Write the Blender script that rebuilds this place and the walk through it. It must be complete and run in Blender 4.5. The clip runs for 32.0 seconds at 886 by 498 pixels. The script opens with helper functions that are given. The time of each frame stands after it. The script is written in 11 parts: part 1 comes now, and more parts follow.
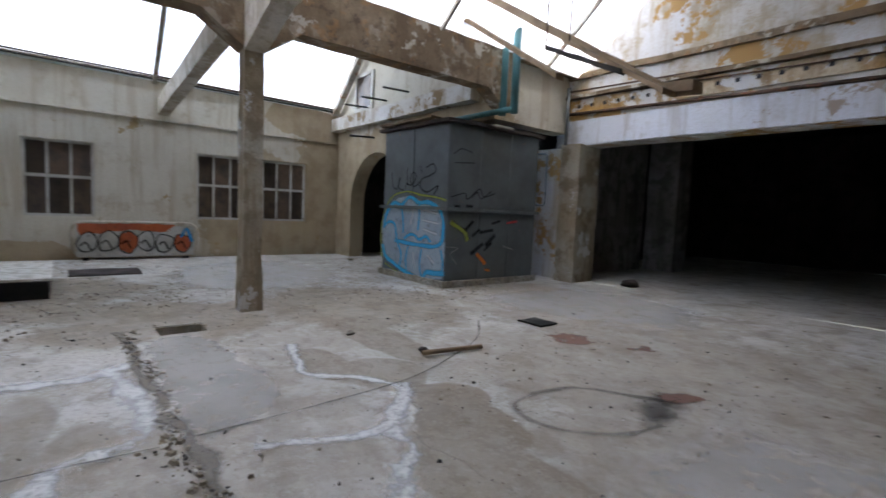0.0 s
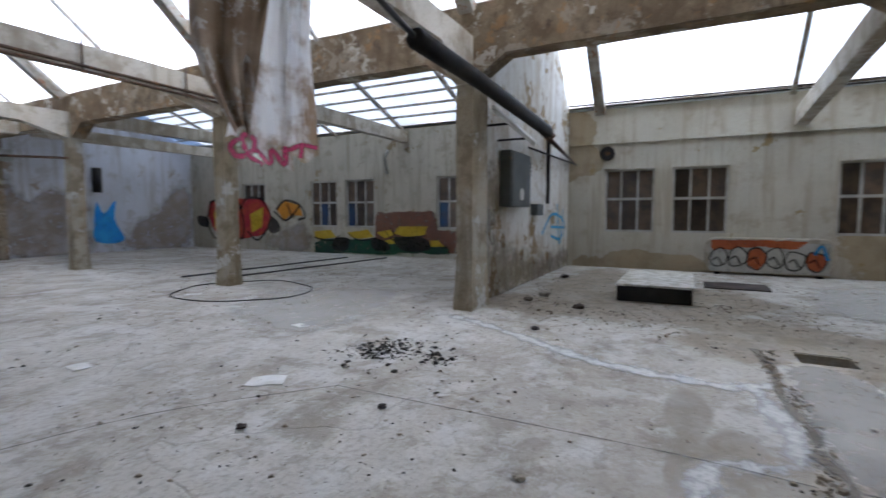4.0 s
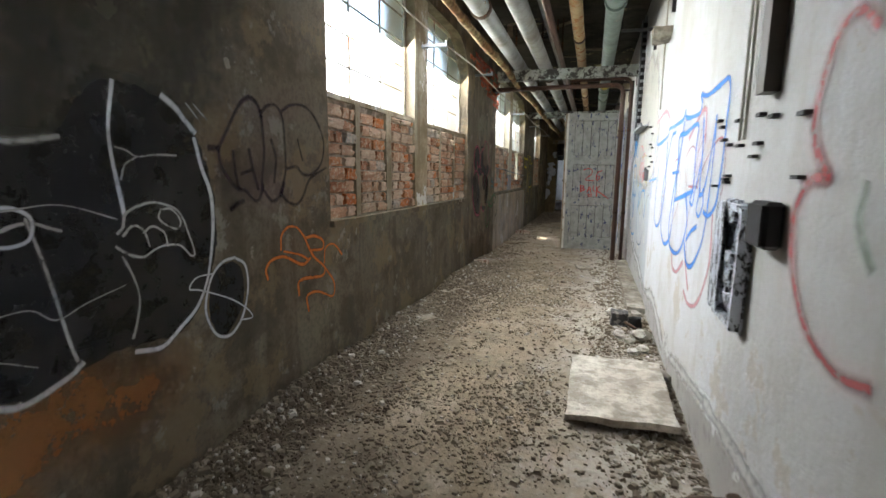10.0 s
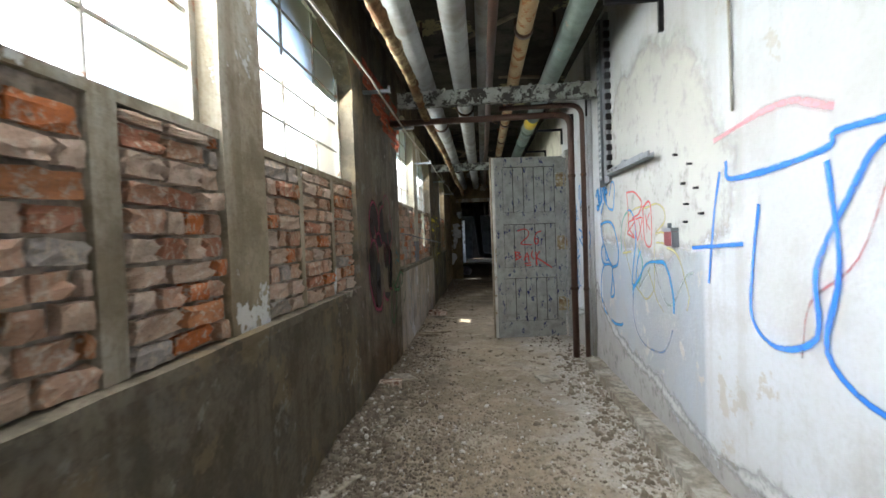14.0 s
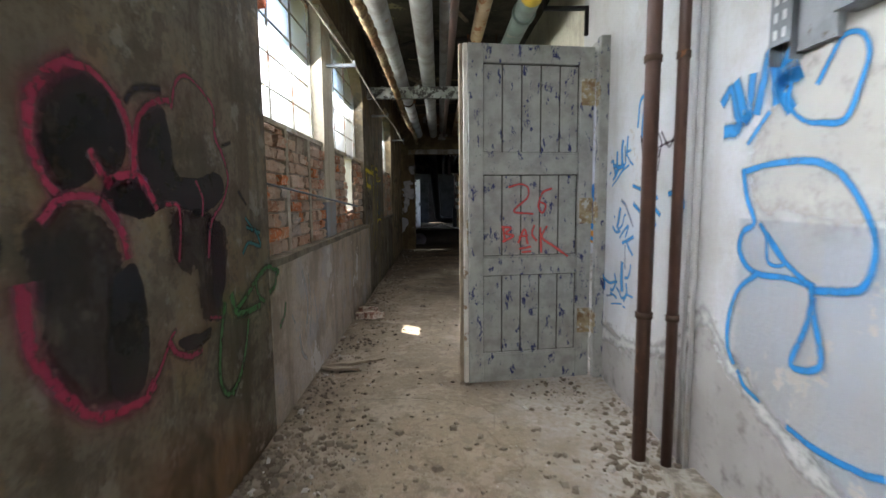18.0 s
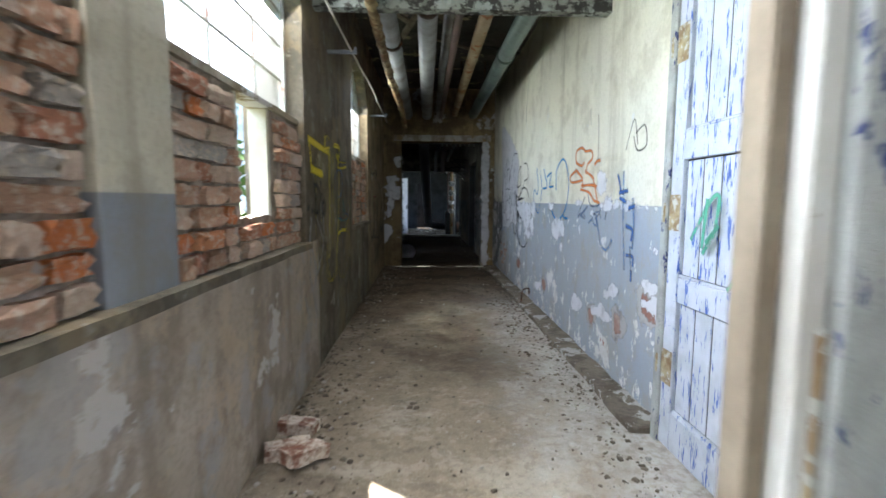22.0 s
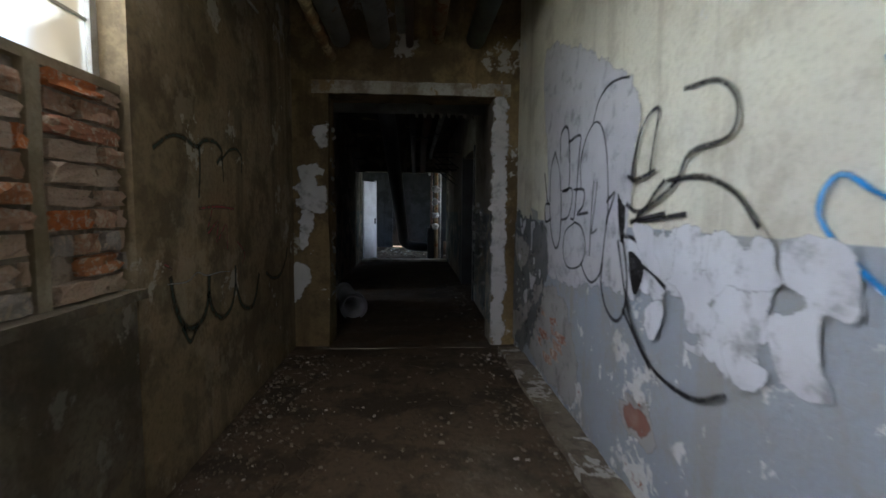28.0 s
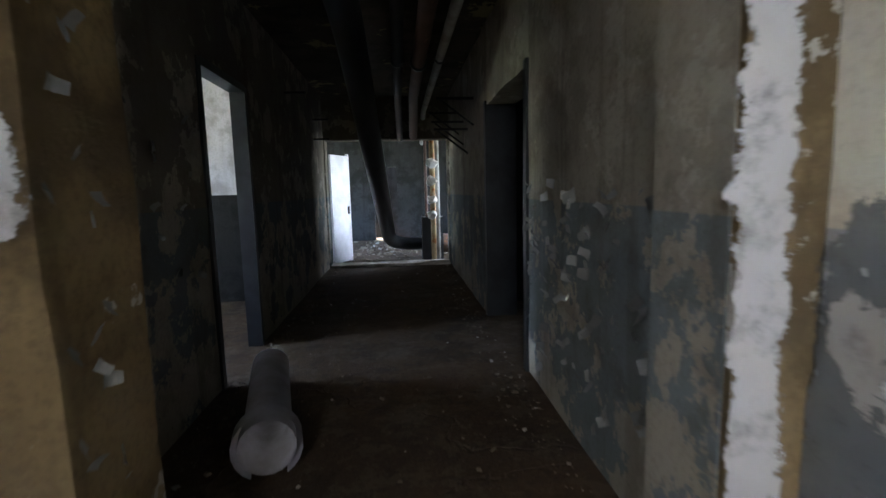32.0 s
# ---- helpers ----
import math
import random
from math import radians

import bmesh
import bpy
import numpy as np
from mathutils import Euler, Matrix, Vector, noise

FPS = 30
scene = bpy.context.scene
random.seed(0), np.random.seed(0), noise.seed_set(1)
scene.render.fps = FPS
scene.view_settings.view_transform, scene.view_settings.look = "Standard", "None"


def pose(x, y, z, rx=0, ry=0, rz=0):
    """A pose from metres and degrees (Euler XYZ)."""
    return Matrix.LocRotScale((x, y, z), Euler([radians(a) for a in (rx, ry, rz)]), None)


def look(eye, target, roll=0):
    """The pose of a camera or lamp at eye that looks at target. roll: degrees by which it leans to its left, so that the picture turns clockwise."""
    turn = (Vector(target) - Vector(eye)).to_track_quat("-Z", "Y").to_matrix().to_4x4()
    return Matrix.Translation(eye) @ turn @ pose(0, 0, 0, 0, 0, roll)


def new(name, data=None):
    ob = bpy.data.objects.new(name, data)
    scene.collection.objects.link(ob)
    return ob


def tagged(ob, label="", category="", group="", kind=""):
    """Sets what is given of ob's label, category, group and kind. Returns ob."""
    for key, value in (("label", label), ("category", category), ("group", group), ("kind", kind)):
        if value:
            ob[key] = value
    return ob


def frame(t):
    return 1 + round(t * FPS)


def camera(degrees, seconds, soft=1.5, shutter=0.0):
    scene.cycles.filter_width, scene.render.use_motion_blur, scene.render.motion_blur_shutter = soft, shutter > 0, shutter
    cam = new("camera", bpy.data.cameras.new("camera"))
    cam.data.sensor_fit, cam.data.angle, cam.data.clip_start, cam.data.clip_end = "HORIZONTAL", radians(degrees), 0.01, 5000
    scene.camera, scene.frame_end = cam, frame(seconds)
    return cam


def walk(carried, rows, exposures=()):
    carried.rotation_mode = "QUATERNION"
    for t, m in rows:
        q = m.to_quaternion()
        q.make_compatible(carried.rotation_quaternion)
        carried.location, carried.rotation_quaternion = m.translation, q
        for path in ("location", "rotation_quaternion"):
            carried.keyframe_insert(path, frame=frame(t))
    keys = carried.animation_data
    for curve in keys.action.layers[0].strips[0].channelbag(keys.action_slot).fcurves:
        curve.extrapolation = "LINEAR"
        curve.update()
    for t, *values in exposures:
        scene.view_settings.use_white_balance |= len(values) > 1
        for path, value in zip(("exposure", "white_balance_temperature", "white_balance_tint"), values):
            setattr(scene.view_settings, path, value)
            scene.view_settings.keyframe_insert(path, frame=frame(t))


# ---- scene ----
cam = camera(86.3, 32.0, shutter=0.5)
PATH = [
    (0, (0.861, -1.132, 1.286), (2.411, -2.387, 1.129), 2.5),
    (0.5, (0.937, -1.157, 1.266), (2.647, -2.183, 1.116), 0.7),
    (1, (0.917, -1.132, 1.278), (2.743, -1.93, 1.113), 0.8),
    (1.5, (0.96, -1.15, 1.277), (2.882, -1.678, 1.119), 0.4),
    (2, (0.903, -1.095, 1.301), (2.892, -1.222, 1.143), -0.2),
    (2.5, (0.882, -1.063, 1.3), (2.859, -0.819, 1.124), 0.1),
    (3, (0.841, -1.013, 1.32), (2.767, -0.504, 1.147), -0.4),
    (3.5, (0.824, -0.969, 1.334), (2.698, -0.288, 1.184), 0.1),
    (4, (0.812, -0.909, 1.331), (2.583, 0.009, 1.178), -0.0),
    (4.5, (0.681, -0.838, 1.334), (2.295, 0.332, 1.175), 0.3),
    (6.5, (0.41, -0.649, 1.314), (1.445, 1.052, 1.129), 2.6),
    (7, (0.332, -0.548, 1.322), (1.106, 1.287, 1.133), 2.0),
    (7.5, (0.247, -0.498, 1.33), (0.643, 1.454, 1.15), 0.6),
    (8, (0.138, -0.428, 1.33), (0.068, 1.558, 1.112), -0.4),
    (8.5, (0.008, -0.29, 1.325), (-0.465, 1.634, 1.06), -1.4),
    (9, (-0.173, -0.127, 1.31), (-0.859, 1.734, 1.053), -0.2),
    (9.5, (-0.383, 0.063, 1.311), (-0.981, 1.954, 1.052), 0.7),
    (10, (-0.556, 0.24, 1.308), (-1.143, 2.126, 0.995), 0.6),
    (10.5, (-0.674, 0.451, 1.31), (-1.284, 2.345, 1.109), -0.3),
    (11, (-0.809, 0.679, 1.323), (-1.355, 2.596, 1.157), 0.3),
    (11.5, (-0.97, 0.947, 1.331), (-1.365, 2.902, 1.194), -1.9),
    (12, (-1.052, 1.262, 1.309), (-1.336, 3.238, 1.187), -2.4),
    (12.5, (-1.092, 1.608, 1.312), (-1.345, 3.587, 1.168), -3.9),
    (13, (-1.139, 2.009, 1.288), (-1.306, 3.999, 1.172), -1.4),
    (13.5, (-1.172, 2.364, 1.362), (-1.34, 4.356, 1.309), -2.1),
    (15.5, (-1.147, 3.842, 1.383), (-1.238, 5.837, 1.286), 0.3),
    (16, (-1.145, 4.233, 1.376), (-1.149, 6.229, 1.25), 0.5),
    (16.5, (-1.128, 4.566, 1.364), (-1.119, 6.561, 1.216), -0.1),
    (17, (-1.131, 4.918, 1.371), (-1.156, 6.912, 1.212), 0.8),
    (17.5, (-1.169, 5.26, 1.357), (-1.136, 7.252, 1.18), 0.8),
    (18, (-1.189, 5.616, 1.347), (-1.176, 7.604, 1.127), -0.6),
    (18.5, (-1.201, 5.963, 1.349), (-1.258, 7.951, 1.136), 0.0),
    (19, (-1.221, 6.344, 1.319), (-1.216, 8.336, 1.132), 0.1),
    (19.5, (-1.226, 6.683, 1.299), (-1.215, 8.673, 1.103), -0.3),
    (20, (-1.217, 7.083, 1.315), (-1.302, 9.075, 1.16), 0.0),
    (20.5, (-1.247, 7.43, 1.308), (-1.25, 9.425, 1.16), 0.7),
    (21, (-1.264, 7.786, 1.29), (-1.288, 9.776, 1.091), -0.4),
    (21.5, (-1.291, 8.129, 1.313), (-1.354, 10.117, 1.105), -0.3),
    (22, (-1.33, 8.499, 1.294), (-1.259, 10.487, 1.088), 0.3),
    (22.5, (-1.329, 8.854, 1.294), (-1.111, 10.831, 1.078), -1.9),
    (23, (-1.321, 9.233, 1.298), (-0.971, 11.191, 1.086), -1.4),
    (23.5, (-1.289, 9.632, 1.284), (-0.844, 11.565, 1.03), 0.5),
    (24, (-1.205, 10.042, 1.271), (-0.893, 12.006, 1.06), 0.5),
    (24.5, (-1.149, 10.42, 1.29), (-0.955, 12.402, 1.101), 2.1),
    (25, (-1.126, 10.842, 1.316), (-0.93, 12.826, 1.154), 1.4),
    (25.5, (-1.093, 11.27, 1.301), (-1.053, 13.262, 1.127), 0.7),
    (27.5, (-1.02, 12.76, 1.352), (-0.818, 14.744, 1.203), 0.7),
    (28, (-1.013, 13.19, 1.337), (-0.887, 15.179, 1.173), 0.5),
    (28.5, (-1.018, 13.591, 1.355), (-0.929, 15.583, 1.2), 0.0),
    (29, (-1.039, 14.064, 1.363), (-0.883, 16.049, 1.177), 1.3),
    (29.5, (-1.021, 14.498, 1.348), (-0.93, 16.484, 1.128), 1.1),
    (30, (-1.027, 14.943, 1.34), (-0.948, 16.93, 1.131), 1.2),
    (30.5, (-1.015, 15.359, 1.357), (-0.854, 17.34, 1.138), 0.6),
    (31, (-1.008, 15.836, 1.377), (-0.863, 17.819, 1.161), -0.8),
    (31.5, (-1.03, 16.27, 1.365), (-0.829, 18.245, 1.114), -0.3),
    (32, (-1.051, 16.702, 1.382), (-0.874, 18.678, 1.133), -1.4),
]
walk(cam, [(t, look(eye, target, roll)) for t, eye, target, roll in PATH],
     [(0, 2.52, 6400, 11), (2, 2.42, 6400, 10), (4.5, 2.5, 6350, 10), (7, 2.6, 6900, 10), (8.5, 2.85, 7700, 12), (10, 2.7, 6600, 8), (12, 2.6, 6200, 8), (16, 2.3, 6400, 10), (18, 2.65, 6400, 12), (20, 2.85, 6200, 11),
      (21, 3.0, 5950, 12), (22, 3.5, 6000, 8), (24, 3.3, 6200, 9), (25.5, 3.28, 6000, 11), (28, 3.2, 6300, 11), (29, 3.8, 6500, 11), (30, 4.5, 6500, 11), (32, 5.15, 6300, 11)])

# ---- world, sun and daylight openings ----
world = bpy.data.worlds.new("world")
scene.world = world
world.use_nodes = True
wn = world.node_tree
sky = wn.nodes.new("ShaderNodeTexSky")
sky.sky_type, sky.sun_disc = "NISHITA", False
SUN_EL, SUN_AZ = 57.0, 309.0
sky.sun_elevation, sky.sun_rotation = radians(SUN_EL), radians(SUN_AZ)
wn.links.new(sky.outputs[0], wn.nodes["Background"].inputs[0])
wn.nodes["Background"].inputs[1].default_value = 0.15

sun = new("sun", bpy.data.lights.new("sun", "SUN"))
sun.data.energy, sun.data.angle, sun.data.color = 4.0, radians(0.5), (1.0, 0.95, 0.86)
sx, sy = math.sin(radians(SUN_AZ)), math.cos(radians(SUN_AZ))
sun.matrix_world = look((sx * 20, sy * 20, 20 * math.tan(radians(SUN_EL))), (0, 0, 0))


def daylight(name, centre, toward, width, height, power, color=(1.0, 1.0, 1.0)):
    """The sky's light in one window or roof opening: a lamp of the opening's size, facing inwards."""
    lamp = new(name, bpy.data.lights.new(name, "AREA"))
    lamp.data.shape, lamp.data.size, lamp.data.size_y = "RECTANGLE", width, height
    lamp.data.energy, lamp.data.color = power, color
    lamp.matrix_world = look(centre, toward)
    return lamp

# ---- materials ----
def node(nt, kind, **sets):
    n = nt.nodes.new(kind)
    for key, value in sets.items():
        n.inputs[key.replace("_", " ")].default_value = value
    return n


def material(name, rough=0.9, metal=0.0):
    m = bpy.data.materials.new(name)
    m.use_nodes = True
    nt = m.node_tree
    b = nt.nodes["Principled BSDF"]
    b.inputs["Roughness"].default_value, b.inputs["Metallic"].default_value = rough, metal
    if rough >= 0.6:
        b.inputs["Specular IOR Level"].default_value = 0.2
    return m, nt, b


def coords(nt):
    return nt.nodes.new("ShaderNodeTexCoord").outputs["Object"]


def noise_of(nt, vec, scale, detail=6.0, rough=0.6, stretch=None, offset=(0, 0, 0)):
    if stretch or any(offset):
        mp = nt.nodes.new("ShaderNodeMapping")
        mp.inputs["Scale"].default_value = stretch or (1, 1, 1)
        mp.inputs["Location"].default_value = offset
        nt.links.new(vec, mp.inputs["Vector"])
        vec = mp.outputs[0]
    n = node(nt, "ShaderNodeTexNoise", Scale=scale, Detail=detail, Roughness=rough)
    nt.links.new(vec, n.inputs["Vector"])
    return n.outputs["Fac"]


def ramp(nt, fac, lo, hi):
    """0 under lo, 1 over hi."""
    n = nt.nodes.new("ShaderNodeMapRange")
    n.interpolation_type = "SMOOTHSTEP"
    n.inputs["From Min"].default_value, n.inputs["From Max"].default_value = lo, hi
    nt.links.new(fac, n.inputs["Value"])
    return n.outputs[0]


def calc(nt, op, a, b=None):
    n = nt.nodes.new("ShaderNodeMath")
    n.operation = op
    for k, v in enumerate((a, b)):
        if isinstance(v, (int, float)):
            n.inputs[k].default_value = v
        elif v is not None:
            nt.links.new(v, n.inputs[k])
    return n.outputs[0]


def mix(nt, fac, a, b):
    n = nt.nodes.new("ShaderNodeMix")
    n.data_type = "RGBA"
    for slot, v in ((0, fac), (6, a), (7, b)):
        if isinstance(v, tuple):
            n.inputs[slot].default_value = (*v, 1.0)
        elif isinstance(v, (int, float)):
            n.inputs[slot].default_value = v
        else:
            nt.links.new(v, n.inputs[slot])
    return n.outputs[2]


def bump(nt, b, fac, strength=0.4, distance=0.02, under=None):
    n = node(nt, "ShaderNodeBump", Strength=strength, Distance=distance)
    nt.links.new(fac, n.inputs["Height"])
    if under:
        nt.links.new(under, n.inputs["Normal"])
    nt.links.new(n.outputs[0], b.inputs["Normal"])
    return n.outputs[0]


def height_of(nt, vec):
    s = nt.nodes.new("ShaderNodeSeparateXYZ")
    nt.links.new(vec, s.inputs[0])
    return s.outputs


def blots(nt, vec, axes, spots, ragged=1.0, scale=1.4, edge=0.07):
    """A stain made of several ragged rounds (a, b, radius a, radius b) on two axes of the surface."""
    ax = height_of(nt, vec)
    total = None
    for a, b_, ra, rb in spots:
        da = calc(nt, "DIVIDE", calc(nt, "SUBTRACT", ax[axes[0]], a), ra)
        db = calc(nt, "DIVIDE", calc(nt, "SUBTRACT", ax[axes[1]], b_), rb)
        d = calc(nt, "SUBTRACT", 1.0, calc(nt, "ADD", calc(nt, "MULTIPLY", da, da), calc(nt, "MULTIPLY", db, db)))
        total = d if total is None else calc(nt, "MAXIMUM", total, d)
    rag = calc(nt, "MULTIPLY", calc(nt, "SUBTRACT", noise_of(nt, vec, scale, 10, 0.68, offset=(9, 5, 2)), 0.5), ragged * 3.0)
    return ramp(nt, calc(nt, "ADD", total, rag), -edge, edge)


def plaster(name, base, alt, dirt, under=None, peel=0.7, dirty=0.55, scale=1.0, rough=0.92, relief=0.5, streak=True, mottle=None, damp=()):
    """Old plaster or paint: two tones, blotches of dirt, runs down the wall and places where a layer has come off."""
    m, nt, b = material(name, rough)
    vec = coords(nt)
    big = noise_of(nt, vec, 0.55 * scale, 7, 0.62)
    mid = noise_of(nt, vec, 2.6 * scale, 8, 0.65, offset=(3, 7, 1))
    fine = noise_of(nt, vec, 38, 5, 0.7)
    col = mix(nt, ramp(nt, big, 0.43, 0.57), base, alt)
    coat = noise_of(nt, vec, 1.1 * scale, 10, 0.7, offset=(17, 3, 9))
    col = mix(nt, calc(nt, "MULTIPLY", ramp(nt, coat, 0.54, 0.555), 0.35), col, alt)
    col = mix(nt, calc(nt, "MULTIPLY", ramp(nt, mid, dirty - 0.09, dirty + 0.06), 0.7), col, dirt)
    if streak:
        run = noise_of(nt, vec, 1.0, 5, 0.6, stretch=(4.5, 4.5, 0.35), offset=(11, 2, 5))
        col = mix(nt, calc(nt, "MULTIPLY", ramp(nt, run, 0.49, 0.64), 0.6), col, dirt)
    col = mix(nt, calc(nt, "MULTIPLY", ramp(nt, fine, 0.45, 0.66), 0.4), col, dirt)
    hgt = calc(nt, "ADD", calc(nt, "MULTIPLY", fine, 0.4), calc(nt, "MULTIPLY", mid, 0.9))
    if mottle:
        for k, (tone, lo, amount) in enumerate(mottle):
            cloud = noise_of(nt, vec, 1.9 + 1.3 * k, 10, 0.7, offset=(31 + 7 * k, 5, 3))
            col = mix(nt, calc(nt, "MULTIPLY", ramp(nt, cloud, lo, lo + 0.05), amount), col, tone)
    for spots, tone, deep in damp:
        shade = mix(nt, ramp(nt, mid, 0.44, 0.6), tone, deep)
        shade = mix(nt, calc(nt, "MULTIPLY", ramp(nt, fine, 0.45, 0.66), 0.4), shade, deep)
        col = mix(nt, calc(nt, "MULTIPLY", blots(nt, vec, (1, 2), spots, 0.8, 1.2), 0.8), col, shade)
    if under:
        flake = noise_of(nt, vec, 1.7 * scale, 9, 0.72, offset=(21, 13, 8))
        off = ramp(nt, flake, peel - 0.055, peel - 0.045)
        col = mix(nt, off, col, under)
        hgt = calc(nt, "SUBTRACT", hgt, calc(nt, "MULTIPLY", off, 0.25))
    nt.links.new(col, b.inputs["Base Color"])
    bump(nt, b, hgt, relief, 0.02)
    return m


def painted(name, color, dark, rough=0.55, metal=0.0, worn=None, wear=0.62, scale=3.0, relief=0.25, each=0.0, grain=None):
    """Paint, metal or wood in one colour with grime, and wear that shows what is under it."""
    m, nt, b = material(name, rough, metal)
    vec = coords(nt)
    big, fine = noise_of(nt, vec, scale, 6), noise_of(nt, vec, scale * 14, 4, 0.7)
    col = mix(nt, ramp(nt, big, 0.35, 0.7), color, dark)
    col = mix(nt, calc(nt, "MULTIPLY", ramp(nt, fine, 0.4, 0.8), 0.35), col, dark)
    if worn:
        col = mix(nt, ramp(nt, noise_of(nt, vec, scale * 2.2, 9, 0.75, stretch=grain, offset=(5, 1, 9)), wear - 0.06, wear - 0.045), col, worn)
    if each:
        rnd = nt.nodes.new("ShaderNodeObjectInfo").outputs["Random"]
        hsv = nt.nodes.new("ShaderNodeHueSaturation")
        nt.links.new(calc(nt, "ADD", calc(nt, "MULTIPLY", rnd, each), 1.0 - each / 2), hsv.inputs["Value"])
        hsv.inputs["Value"].default_value = 1
        nt.links.new(col, hsv.inputs["Color"])
        col = hsv.outputs[0]
    nt.links.new(col, b.inputs["Base Color"])
    bump(nt, b, calc(nt, "ADD", calc(nt, "MULTIPLY", big, 0.4), calc(nt, "MULTIPLY", fine, 0.3)), relief, 0.01)
    return m


def two_tone(name, upper, upper_alt, lower, lower_alt, line, under, dirt, peel=0.62, from_y=None, brick=0.75, flecks=0.0):
    """A painted wall with a dado up to the height line, both coats flaking."""
    m, nt, b = material(name, 0.85)
    vec = coords(nt)
    ax = height_of(nt, vec)
    big, mid = noise_of(nt, vec, 0.8, 7, 0.6), noise_of(nt, vec, 3.0, 8, 0.66, offset=(4, 1, 2))
    fine = noise_of(nt, vec, 40, 5, 0.7)
    up = mix(nt, ramp(nt, big, 0.4, 0.62), upper, upper_alt)
    low = mix(nt, ramp(nt, big, 0.4, 0.62), lower, lower_alt)
    is_low = ramp(nt, ax[2], line + 0.004, line - 0.004)
    n = is_low.node
    n.inputs["From Min"].default_value, n.inputs["From Max"].default_value = line - 0.004, line + 0.004
    n.inputs["To Min"].default_value, n.inputs["To Max"].default_value = 1.0, 0.0
    if from_y:
        is_low = calc(nt, "MULTIPLY", is_low, calc(nt, "MULTIPLY", ramp(nt, ax[1], from_y[0], from_y[0] + 0.06), calc(nt, "SUBTRACT", 1.0, ramp(nt, ax[1], from_y[1], from_y[1] + 0.06))))
    col = mix(nt, is_low, up, low)
    flake = noise_of(nt, vec, 2.1, 10, 0.7, offset=(9, 5, 3))
    foot = nt.nodes.new("ShaderNodeMapRange")
    foot.inputs["From Min"].default_value, foot.inputs["From Max"].default_value = 0.0, 1.3
    foot.inputs["To Min"].default_value, foot.inputs["To Max"].default_value = 0.10, 0.0
    nt.links.new(ax[2], foot.inputs["Value"])
    flake = calc(nt, "ADD", flake, foot.outputs[0])
    off = ramp(nt, flake, peel - 0.02, peel - 0.012)
    col = mix(nt, off, col, under)
    small = calc(nt, "ADD", noise_of(nt, vec, 7.5, 9, 0.68, stretch=(1, 1, 0.7), offset=(2, 8, 6)), calc(nt, "MULTIPLY", foot.outputs[0], 0.9))
    if flecks:
        bits = calc(nt, "MULTIPLY", ramp(nt, small, flecks, flecks + 0.012), is_low)
        col = mix(nt, bits, col, tuple(min(0.75, 1.1 * c) for c in under))
    deep = ramp(nt, calc(nt, "ADD", flake, calc(nt, "MULTIPLY", calc(nt, "SUBTRACT", small, 0.5), 0.35)), brick, brick + 0.03)
    col = mix(nt, deep, col, (0.28, 0.1, 0.06))
    col = mix(nt, calc(nt, "MULTIPLY", ramp(nt, mid, 0.48, 0.64), 0.4), col, dirt)
    col = mix(nt, calc(nt, "MULTIPLY", ramp(nt, fine, 0.46, 0.66), 0.22), col, dirt)
    run = noise_of(nt, vec, 1.0, 5, 0.6, stretch=(5, 5, 0.3), offset=(1, 2, 5))
    col = mix(nt, calc(nt, "MULTIPLY", ramp(nt, run, 0.53, 0.66), 0.35), col, dirt)
    nt.links.new(col, b.inputs["Base Color"])
    hgt = calc(nt, "SUBTRACT", calc(nt, "ADD", calc(nt, "MULTIPLY", fine, 0.35), calc(nt, "MULTIPLY", mid, 0.8)), calc(nt, "MULTIPLY", off, 0.3))
    bump(nt, b, hgt, 0.5, 0.02)
    return m


